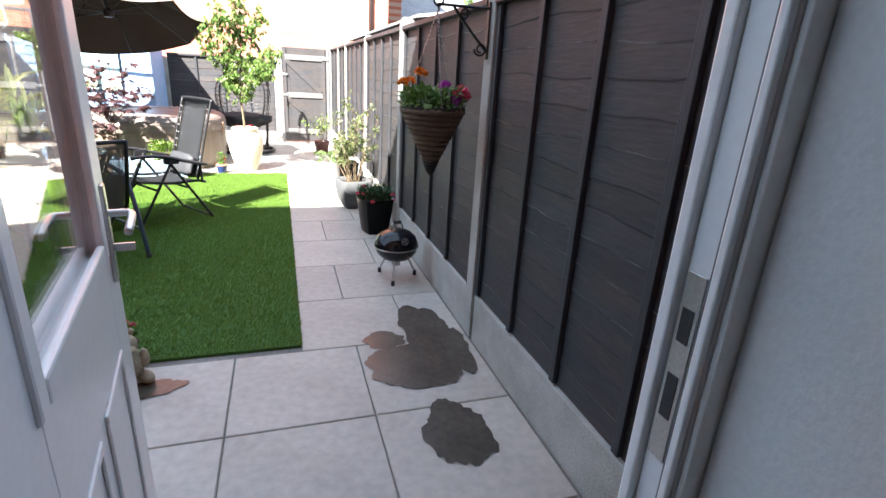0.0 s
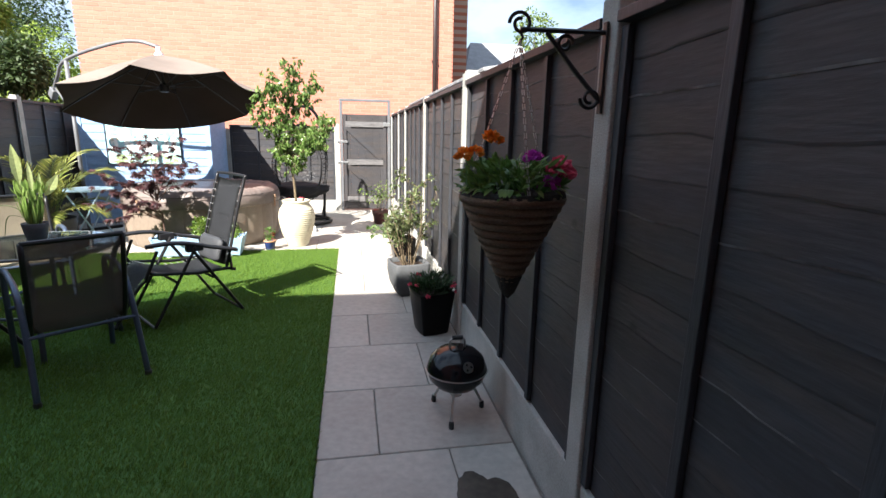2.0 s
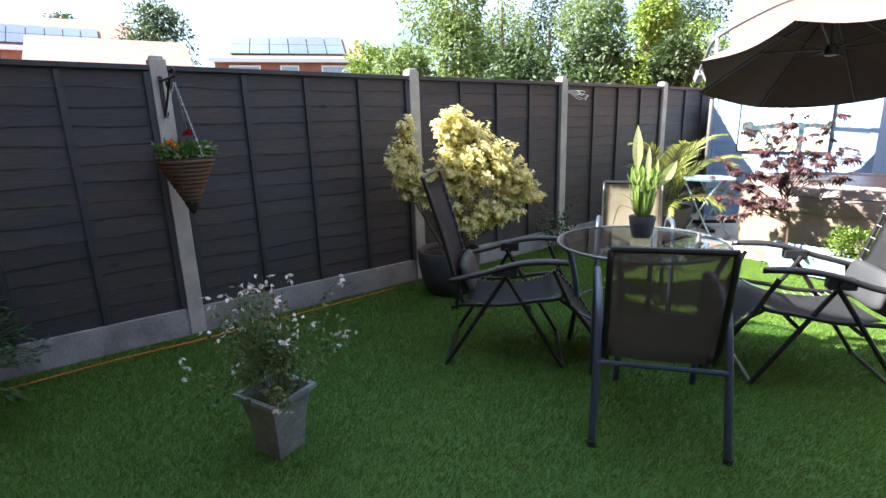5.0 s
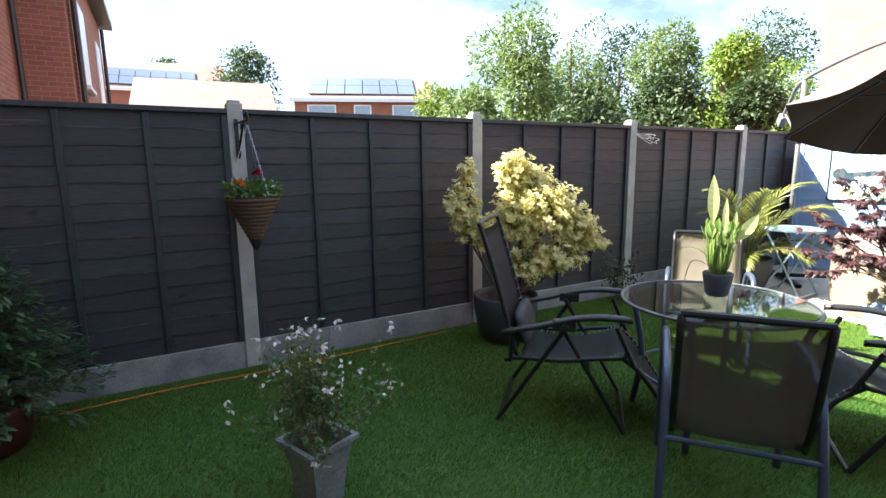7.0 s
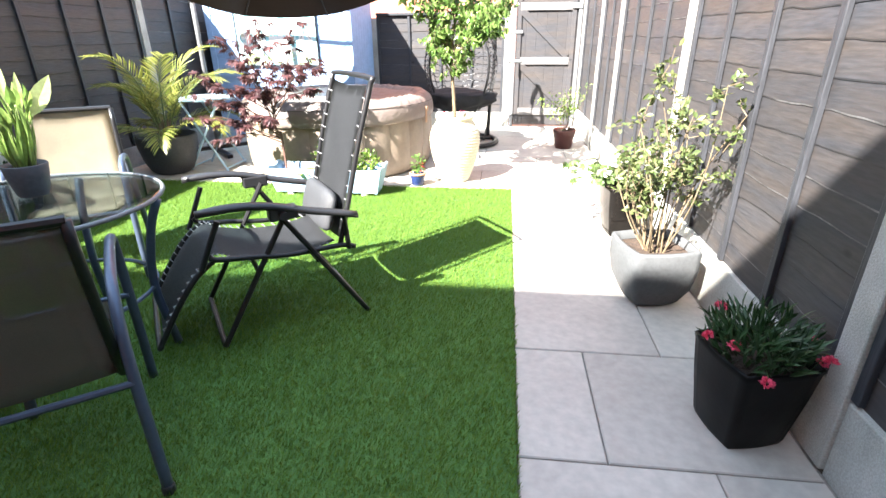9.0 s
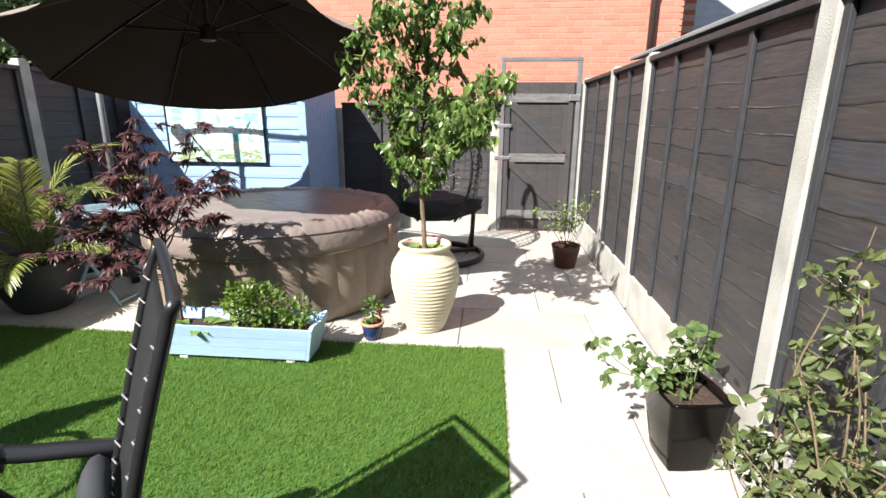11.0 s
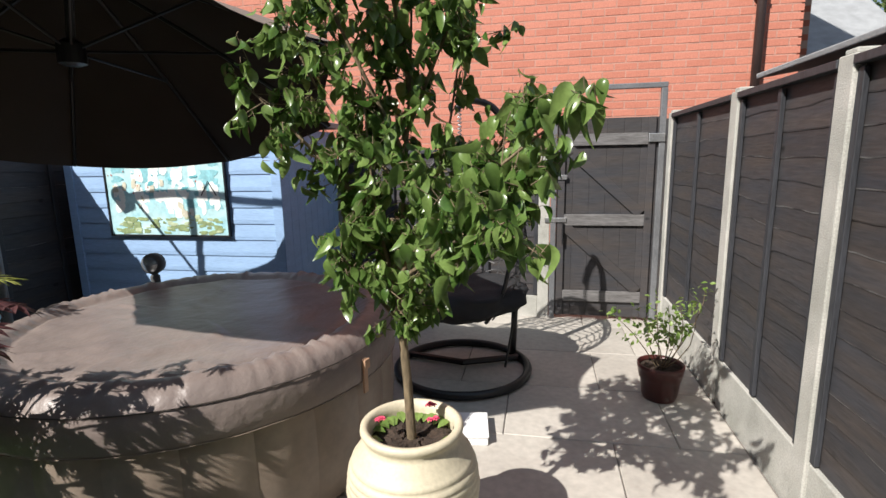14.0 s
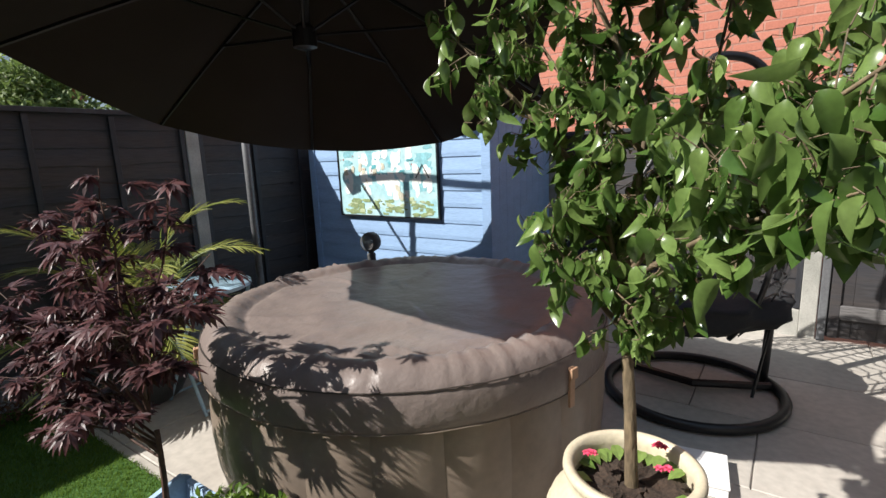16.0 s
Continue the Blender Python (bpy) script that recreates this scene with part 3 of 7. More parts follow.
for a, b in zip(LP, LP[1:]):
    part("gravel_board", boxed(L_X - 0.065, a + 0.05, -0.04, L_X - 0.015, b - 0.05, 0.19, 0.006), M_CONC_STAIN, fence_l)
    fence_panel(fence_l, L_X - 0.04, a + 0.05, L_X - 0.04, b - 0.05, 0.195, FENCE_H - 0.03, -1, rng)
fence_b = thing("fence_back", 0, 0, label="dark grey stained timber fence across the end of the garden", category="fence", kind="structure")
for x in (-3.5, -1.6, 0.344):
    post(fence_b, x, BACK_Y + 0.06, 1.50 if x < 0 else 1.62)
for a, b in ((-3.5, -1.6), (-1.6, 0.344)):
    part("gravel_board", boxed(a + 0.05, BACK_Y + 0.03, -0.04, b - 0.05, BACK_Y + 0.08, 0.2, 0.006), M_CONCRETE, fence_b)
    fence_panel(fence_b, a + 0.05, BACK_Y + 0.06, b - 0.05, BACK_Y + 0.06, 0.205, 1.55, -1, rng)

# ---- gate ----
gate = thing("garden_gate", 0.40, 11.50, label="closed dark grey timber gate with weathered ledges and braces", category="gate")
for k in range(6):
    part("board", boxed(0.052 + 0.1387 * k, 0.03, 0.03, 0.052 + 0.1387 * k + 0.1382, 0.052, 1.80, 0.003), M_FENCE, gate)
for z in (0.22, 0.92, 1.62):
    part("ledge", boxed(0.12 if z < 1 else 0.10, 0.005, z - 0.05, 0.80, 0.03, z + 0.05, 0.004), M_LEDGE, gate, "wide weathered grey timber ledge")
for z0, z1 in ((0.27, 0.87), (0.97, 1.57)):
    m = pose(0.12, 0.012, z1, 0, math.degrees(math.atan2(z1 - z0, 0.66)), 0)
    part("brace", boxed(0, -0.006, -0.045, 0.88, 0.018, 0.045, 0.003, m), M_FENCE, gate)
part("stile", boxed(0.06, 0.008, 0.03, 0.12, 0.03, 1.80, 0.003), M_FENCE, gate)
part("stile", boxed(0.80, 0.008, 0.03, 0.86, 0.03, 1.80, 0.003), M_FENCE, gate)
for z in (0.92, 1.30):
    part("hinge", boxed(-0.05, -0.004, z - 0.02, 0.14, 0.006, z + 0.02, 0.003), M_GALV, gate, "pale galvanised strap hinge")
part("latch", boxed(0.80, -0.012, 1.59, 0.93, 0.008, 1.66, 0.004), M_GALV, gate, "pale galvanised latch")
part("bolt", tubed([(0.11, -0.01, 0.70), (0.11, -0.01, 0.90)], 0.008), M_BLACKIRON, gate, "black sliding bolt")
gf = thing("gate_frame", 0.40, 11.50, label="grey steel tube frame standing round the garden gate", category="gate frame", kind="structure")
part("upright", boxed(0.0, 0.0, 0, 0.05, 0.05, 2.03, 0.006), M_GREYTUBE, gf)
part("upright", boxed(0.885, 0.0, 0, 0.935, 0.05, 2.03, 0.006), M_GREYTUBE, gf)
part("closing_strip", boxed(0.936, 0.005, 0, 1.04, 0.045, 1.78, 0.004), M_FENCE, gf, "dark stained strip between frame and fence")
part("crossbar", boxed(0.0, 0.0, 2.031, 0.935, 0.05, 2.075, 0.006), M_GREYTUBE, gf)

# ---- shed ----
shed = thing("shed", -3.46, 10.37, label="pale blue painted timber shed with lapped boards at the garden end", category="shed")
shed.scale = (1.036, 0.89, 1.01)
for k in range(14):
    z = 0.02 + 0.124 * k
    bm = bmesh.new()
    rows = [[bm.verts.new((x, y, zz)) for y, zz in ((-0.012, z), (0.010, z), (0.010, z + 0.130), (-0.002, z + 0.130), (-0.004, z + 0.118), (-0.013, z + 0.030))] for x in (0.06, 1.74)]
    for i in range(6):
        bm.faces.new((rows[0][i], rows[0][(i + 1) % 6], rows[1][(i + 1) % 6], rows[1][i]))
    bm.faces.new(rows[0][::-1])
    bm.faces.new(rows[1])
    bmesh.ops.recalc_face_normals(bm, faces=bm.faces)
    part("board", bm, M_SHED, shed)
for k in range(9):
    part("side_board", boxed(1.786, 0.03 + 0.130 * k, 0.0, 1.80, 0.03 + 0.130 * k + 0.127, 1.72, 0.003), M_SHED, shed)
part("corner_trim", boxed(1.74, -0.022, 0, 1.815, 0.03, 1.75, 0.004), M_SHED, shed)
part("corner_trim", boxed(-0.01, -0.022, 0, 0.06, 0.03, 1.75, 0.004), M_SHED, shed)
part("wall", boxed(0.012, 0.012, 0, 1.784, 1.20, 1.70), M_SHED, shed)
part("roof", boxed(-0.05, -0.06, 1.752, 1.86, 1.26, 1.80, 0.008), M_FELT, shed, "grey felted flat roof")

# framed seaside picture with dabs of paint
pic = thing("framed_picture", -3.084, 10.350, 0.923, label="framed harbour painting in turquoise, white and green on the shed wall", category="picture")
pic.scale = (1.063, 1.0, 1.063)
part("canvas", boxed(0.012, -0.012, 0.012, 0.988, 0.004, 0.668), mat("painted_sky", (0.30, 0.56, 0.62), 0.6, var=0.12, scale=5, fine=30, dark=(0.48, 0.66, 0.68)), pic)
for nm, bx in (("frame_rail", (0, -0.02, 0, 1, 0.008, 0.012)), ("frame_rail", (0, -0.02, 0.668, 1, 0.008, 0.68)), ("frame_stile", (0, -0.0205, 0.0125, 0.012, 0.0075, 0.6675)), ("frame_stile", (0.988, -0.0205, 0.0125, 1, 0.0075, 0.6675))):
    part(nm, boxed(*bx, 0.001), M_PLASTICB, pic)
rng = random.Random(21)
PAINTS = ((mat("pale_teal_paint", (0.24, 0.52, 0.58), 0.6, var=0.15, scale=20), 26, (0.24, 0.62), (0.08, 0.22), 0.5),
          (mat("white_paint_stroke", (0.80, 0.82, 0.80), 0.6, var=0.06, scale=20), 44, (0.16, 0.52), (0.035, 0.10), 1.6),
          (mat("green_paint", (0.27, 0.35, 0.17), 0.6, var=0.2, scale=20), 60, (0.02, 0.13), (0.03, 0.10), 0.45),
          (mat("pale_green_paint", (0.47, 0.55, 0.36), 0.6, var=0.15, scale=20), 24, (0.03, 0.15), (0.02, 0.08), 0.4),
          (mat("buff_paint", (0.60, 0.57, 0.46), 0.6, var=0.15, scale=20), 14, (0.16, 0.45), (0.02, 0.06), 1.3),
          (mat("teal_paint", (0.14, 0.46, 0.52), 0.6, var=0.2, scale=20), 12, (0.34, 0.62), (0.02, 0.07), 0.5),
          (mat("red_paint", (0.50, 0.15, 0.12), 0.6, var=0.2, scale=20), 9, (0.32, 0.52), (0.005, 0.012), 1.6))
laid = 0
for mt, n, zr, sr, asp in PAINTS:
    for _ in range(n):
        w = rng.uniform(*sr)
        h = w * asp * rng.uniform(0.6, 1.3)
        x, z = rng.uniform(0.03 + w / 2, 0.97 - w / 2), rng.uniform(zr[0], zr[1])
        h = min(h, 2 * (0.66 - z), 2 * (z - 0.014))
        laid += 1
        y = -0.0130 - 0.00002 * laid
        ph = rng.uniform(0, 6.28)
        bm = bmesh.new()
        rim = []
        for k in range(11):
            a = 2 * math.pi * k / 11
            q = 0.5 * (1 + 0.20 * math.sin(2 * a + ph) + rng.uniform(-0.22, 0.22)) / max(abs(math.cos(a)), abs(math.sin(a))) ** 0.9 * 0.78
            rim.append((x + w * q * math.cos(a), z + h * q * math.sin(a)))
        rim = [(min(max(px, 0.013), 0.987), min(max(pz, 0.013), 0.667)) for px, pz in rim]
        low = [bm.verts.new((px, -0.0118, pz)) for px, pz in rim]
        top = [bm.verts.new((px, y, pz)) for px, pz in rim]
        bm.faces.new(top)
        for k in range(11):
            bm.faces.new((low[k], low[(k + 1) % 11], top[(k + 1) % 11], top[k]))
        part("paint_dab", bm, mt, pic)
bm = bmesh.new()
tube(bm, [(0.80, -0.019, 0.30), (0.86, -0.019, 0.40), (0.92, -0.019, 0.30)], 0.004, 4)
part("roof_line", bm, M_PLASTICB, pic)

lights = thing("string_lights", -1.994, 10.325, 1.63, label="row of white globe string lights along the shed eave", category="string lights")
part("cord", tubed([(0, 0, 0.055), (0.2, 0, 0.045), (0.40, 0, 0.055)], 0.004), M_PLASTICB, lights)
for k in range(4):
    g = part("globe", lathed([(0.004, 0.06), (0.012, 0.055), (0.014, 0.042), (0.032, 0.02), (0.038, -0.005), (0.030, -0.03), (0.012, -0.042), (0.002, -0.044)], 14, (0.06 + 0.10 * k, 0, 0)), M_WHITE, lights, smooth=True)

# ---- brick gable behind ----
gable = thing("neighbour_house", -4.26, 12.45, label="red brick gable end of the house behind the garden", category="house")
part("wall", boxed(0.03, 0.0028, 0, 6.93, 8, 6.9), M_MORTAR, gable)
bm = bmesh.new()
box(bm, -0.15, -0.12, 6.9, 7.1, 8.1, 7.05, 0.01)
part("roof", bm, M_SLATE, gable)
pipe = part("downpipe", tubed([(6.57, -0.06, 0.0), (6.57, -0.06, 6.6)], 0.042, 12), M_BLACKPIPE, gable, "dark brown plastic downpipe", True)
for z in (1.0, 2.9, 4.7):
    part("bracket", boxed(6.515, -0.075, z, 6.625, 0.0, z + 0.03, 0.003), M_BLACKPIPE, pipe)
side = thing("house_wing", 2.72, 12.6, label="red brick wing with white windows beside the gable", category="house")
part("wall", boxed(-0.04, 0.9, 0, 0.5, 7.0, 5.2), M_BRICK_S, side)
for y, z0, z1 in ((1.2, 2.6, 4.2), (3.2, 1.6, 3.4)):
    w = part("window", boxed(0.501, y, z0, 0.56, y + 1.0, z1, 0.01), M_UPVC, side, "white framed window")
    part("pane", boxed(0.561, y + 0.08, z0 + 0.1, 0.566, y + 0.92, z1 - 0.1), M_SOLAR, w)
bm = bmesh.new()
v = [bm.verts.new(p) for p in ((-0.04, 0.85, 5.21), (0.75, 0.85, 5.21), (-0.04, 0.85, 6.2), (-0.04, 7.1, 5.21), (0.75, 7.1, 5.21), (-0.04, 7.1, 6.2))]
for f in ((0, 1, 2), (5, 4, 3), (0, 3, 4, 1), (1, 4, 5, 2), (2, 5, 3, 0)):
    bm.faces.new([v[i] for i in f])
part("roof", bm, M_SLATE, side)
garage = thing("garage", 4.6, 15.6, label="low garage with a pale grey slate roof", category="garage")
part("wall", boxed(-0.8, 0, 0, 1.2, 5, 2.35), M_BRICK_H, garage)
bm = bmesh.new()
v = [bm.verts.new(p) for p in ((-1.1, -0.2, 2.36), (1.5, -0.2, 2.36), (1.35, 2.2, 4.25), (-0.3, 2.2, 4.25), (-1.1, 5.2, 2.36), (1.5, 5.2, 2.36))]
for f in ((0, 1, 2, 3), (3, 2, 5, 4), (0, 3, 4), (1, 5, 2), (0, 4, 5, 1)):
    bm.faces.new([v[i] for i in f])
part("roof", bm, M_FELT, garage)
nshed = thing("neighbour_shed", 1.72, 8.2, label="low neighbouring shed with a grey felt roof over the fence", category="shed")
part("wall", boxed(0.1, -2.6, 0, 1.9, 2.0, 1.90), M_FENCE, nshed)
part("roof", boxed(0, -2.7, 1.0, 2.05, 2.15, 1.03, 0.006, pose(0, 0, 0.93, 0, -9, 0)), M_FELT, nshed, "grey felted sloping roof")

# ---- own house and terrace ----
house = thing("house", 0, 1.30, label="brick terraced house with an open back door", category="house")
D0, D1, DH = 0.045, 0.86, 2.10
part("wall", boxed(-10.0, -0.28, 0, D0 - 0.07, 0, 5.12), M_BRICK_H, house)
part("wall", boxed(D1 + 0.07, -0.28, 0, 9.0, 0, 5.12), M_BRICK_H, house)
part("wall", boxed(D0 - 0.07, -0.28, DH + 0.05, D1 + 0.07, 0, 5.12), M_BRICK_H, house)
part("gutter", boxed(-10.2, 0.0, 5.14, 9.2, 0.33, 5.32, 0.02), M_BLACKPIPE, house, "dark plastic gutter along the eaves")
bm = bmesh.new()
v = [bm.verts.new(p) for p in ((-10.2, 0.34, 5.33), (9.2, 0.34, 5.33), (9.2, -3.8, 7.12), (-10.2, -3.8, 7.12), (9.2, -8.0, 5.33), (-10.2, -8.0, 5.33))]
for f in ((0, 1, 2, 3), (3, 2, 4, 5), (0, 3, 5), (1, 4, 2)):
    bm.faces.new([v[i] for i in f])
part("roof", bm, M_ROOFTILE, house)
part("downpipe", tubed([(-9.75, 0.06, 0), (-9.75, 0.06, 5.12)], 0.04), M_BLACKPIPE, house)
wing = thing("neighbour_wing", -10.0, 1.30, label="red brick neighbouring wing with downpipes and white windows", category="house")
part("side_wall", boxed(-0.3, 0.002, 0, 0.0, 0.66, 5.05), M_BRICK_S, wing)
part("wall", boxed(-6.4, 0.40, 0, -0.302, 0.70, 5.05), M_BRICK_H, wing)
part("downpipe", tubed([(-0.25, 0.76, 0), (-0.25, 0.76, 5.0)], 0.045), M_BLACKPIPE, wing)
part("downpipe", tubed([(-6.3, 0.76, 0), (-6.3, 0.76, 5.0)], 0.045), M_BLACKPIPE, wing)
for x in (-2.0, -5.2):
    w = part("window", boxed(x, 0.701, 2.9, x + 0.9, 0.74, 4.3, 0.01), M_UPVC, wing, "white framed window")
    part("sill", boxed(x - 0.06, 0.702, 2.82, x + 0.96, 0.80, 2.895, 0.008), M_WHITE, w)
part("eave", boxed(-6.6, 0.3, 5.06, 0.1, 1.0, 5.22, 0.01), M_BLACKPIPE, wing)

hall = thing("hallway", 0, 0, label="plain pale painted hallway walls inside the back door", category="hallway", kind="structure")
part("wall_east", boxed(D1 + 0.035, -2.0, 0.0, D1 + 0.175, 1.184, 2.4), M_PLASTER, hall)
part("wall_west", boxed(-0.80, -2.0, 0.0, -0.70, 1.015, 2.4), M_PLASTER, hall)
part("wall_south", boxed(-0.70, -2.1, 0.0, D1 + 0.175, -2.0, 2.4), M_PLASTER, hall)
part("lining", boxed(-0.70, 0.97, 0.0, D0 - 0.08, 1.018, 2.4), M_PLASTER, hall)
tagged(link("floor", boxed(-0.70, -2.0, 0.0, D1 + 0.034, 1.06, 0.028), M_CARPET), "brown wooden hall floor", "floor", kind="structure")
tagged(link("ceiling", boxed(-0.80, -2.1, 2.401, D1 + 0.175, 1.018, 2.5), M_WHITE), "white hall ceiling", "ceiling", kind="structure")

fr = thing("door_frame", 0, 0, label="white plastic door frame with metal lock keeps", category="door frame", kind="structure")
part("jamb", boxed(D1, 1.197, 0.03, D1 + 0.068, 1.262, DH, 0.004), M_UPVC, fr)
part("stop", boxed(D1 - 0.012, 1.198, 0.03, D1 - 0.001, 1.212, DH - 0.03, 0.003), M_UPVC, fr)
part("seal", boxed(D1 - 0.005, 1.213, 0.03, D1 - 0.0005, 1.219, DH - 0.03), M_SEAL, fr)
part("nose", boxed(D1 - 0.012, 1.263, 0.03, D1 + 0.068, 1.285, DH, 0.004), M_UPVC, fr)
part("jamb", boxed(D0 - 0.068, 1.10, 0.03, D0, 1.27, DH, 0.004), M_UPVC, fr)
part("head", boxed(D0 - 0.068, 1.101, DH + 0.001, D1 + 0.068, 1.269, DH + 0.045, 0.004), M_UPVC, fr)
part("threshold", boxed(D0 - 0.068, 1.061, -0.03, D1 + 0.034, 1.30, 0.029, 0.005), M_GALV, fr, "metal door threshold")
part("architrave", boxed(D1 + 0.004, 1.186, 0.03, D1 + 0.068, 1.196, DH + 0.04, 0.002), M_PLASTER, fr, "narrow painted lining strip")
k = part("lock_keep", boxed(D1 - 0.0035, 1.224, 0.93, D1 - 0.0005, 1.256, 1.22, 0.001), M_METAL, fr, "worn steel lock keep")
part("latch_slot", boxed(D1 - 0.0045, 1.230, 1.12, D1 - 0.0036, 1.250, 1.17), M_PLASTICB, k)
part("bolt_slot", boxed(D1 - 0.0045, 1.230, 1.00, D1 - 0.0036, 1.250, 1.07), M_PLASTICB, k)

# door leaf, hinged on the left jamb and standing wide outwards; local x runs from hinge to lock
LEAF_W, LEAF_H = 0.93, 2.03
door = thing("door_1", 0.055, 1.225, 0.045, 98.5, "open white half-glazed back door with lower panels and a chrome handle", "door")
GZ0, GZ1, GX0, GX1 = 0.98, 1.88, 0.19, LEAF_W - 0.14
T = 0.022
part("stile", boxed(0, -T, 0, GX0, T, LEAF_H, 0.003), M_UPVC, door)
part("stile", boxed(GX1, -T, 0, LEAF_W, T, LEAF_H, 0.003), M_UPVC, door)
part("lower_panel", boxed(GX0 + 0.0005, -T, 0, GX1 - 0.0005, T, GZ0, 0.002), M_UPVC, door)
part("top_rail", boxed(GX0 + 0.0005, -T, GZ1, GX1 - 0.0005, T, LEAF_H, 0.002), M_UPVC, door)
for s in (-1, 1):
    bm = bmesh.new()
    a, b = (T * s * 0.6, T * s * 1.35)
    box(bm, GX0 - 0.02, a, GZ0 - 0.02, GX0 + 0.025, b, GZ1 + 0.02, 0.006)
    box(bm, GX1 - 0.025, a, GZ0 - 0.02, GX1 + 0.02, b, GZ1 + 0.02, 0.006)
    box(bm, GX0 + 0.026, a, GZ0 - 0.02, GX1 - 0.026, b, GZ0 + 0.025, 0.006)
    box(bm, GX0 + 0.026, a, GZ1 - 0.025, GX1 - 0.026, b, GZ1 + 0.02, 0.006)
    part("glazing_bead", bm, M_UPVC, door)
    for x0, x1 in ((0.16, 0.43), (0.50, 0.77)):
        bm = bmesh.new()
        y0, y1 = T * s, T * s + 0.007 * s
        for q in ((x0, 0.18, x1, 0.20), (x0, 0.72, x1, 0.74), (x0, 0.201, x0 + 0.02, 0.719), (x1 - 0.02, 0.201, x1, 0.719)):
            box(bm, q[0], y0, q[1], q[2], y1, q[3], 0.003)
        part("panel_moulding", bm, M_UPVC, door)
pane = part("pane", boxed(GX0 - 0.005, -0.004, GZ0 - 0.005, GX1 + 0.005, 0.004, GZ1 + 0.005), M_GLASS, door)
pane.visible_shadow = False
for s in (-1, 1):
    pl = part("handle_plate", boxed(LEAF_W - 0.085, T * s, 0.88, LEAF_W - 0.05, T * s + 0.010 * s, 1.12, 0.004), M_METAL, door, "brushed metal handle plate")
    part("lever", tubed(smoothpath([(LEAF_W - 0.068, T * s, 1.05), (LEAF_W - 0.068, (T + 0.045) * s, 1.05), (LEAF_W - 0.080, (T + 0.058) * s, 1.049), (LEAF_W - 0.13, (T + 0.060) * s, 1.045), (LEAF_W - 0.185, (T + 0.058) * s, 1.035)], 5), 0.009, 10), M_METAL, pl, "chrome lever", True)
key = part("key", boxed(LEAF_W - 0.072, -T - 0.055, 0.955, LEAF_W - 0.064, -T - 0.01, 0.975, 0.002), M_METAL, door, "brass key in the lock")

# ---- distance: trees and roofs beyond the fences ----
def tree(x, y, h, spread, trunk_h, m, seed, label, n=2600, size=0.34, tall=1.0, ls=0.45):
    t = thing("tree", x, y, 0, 0, label, "tree", "trees beyond the fence")
    rg = random.Random(seed)
    WV, WF, V, F = [], [], [], []
    twig(WV, WF, (0, 0, 0), (0, 0, h * 0.75), 0.16 * h / 8, 0.04, 0.02, rg, 8, 6)
    blobs = []
    for k in range(11):
        a = rg.uniform(0, 6.28)
        f = rg.uniform(0.15, 1.0)
        zz = trunk_h + (h - trunk_h) * (0.12 + 0.80 * rg.random())
        taper = math.sin(math.pi * min(0.95, max(0.16, (zz - trunk_h * 0.6) / (h - trunk_h * 0.6)))) ** 0.6
        c = Vector((spread * 0.62 * f * taper * math.cos(a), spread * 0.62 * f * taper * math.sin(a), zz))
        blobs.append((c, spread * rg.uniform(0.28, 0.46)))
        twig(WV, WF, (0, 0, max(trunk_h * 0.7, zz - spread * 0.6)), c, 0.05 * h / 8, 0.015, 0.06, rg, 5, 4)
    for c, r in blobs:
        shrub_leaves(V, F, rg, c, (r, r, r * 1.05 * tall), n // 11, size, size * ls, 0.5, 0.1, 0.5, 0.25)
    from_lists("trunk", WV, WF, M_BARK, t, kind="")
    from_lists("crown", V, F, m, t, kind="")
    return t


def polar(az, d, x0=0.0, y0=3.0):
    return x0 - d * math.sin(radians(az)), y0 + d * math.cos(radians(az))


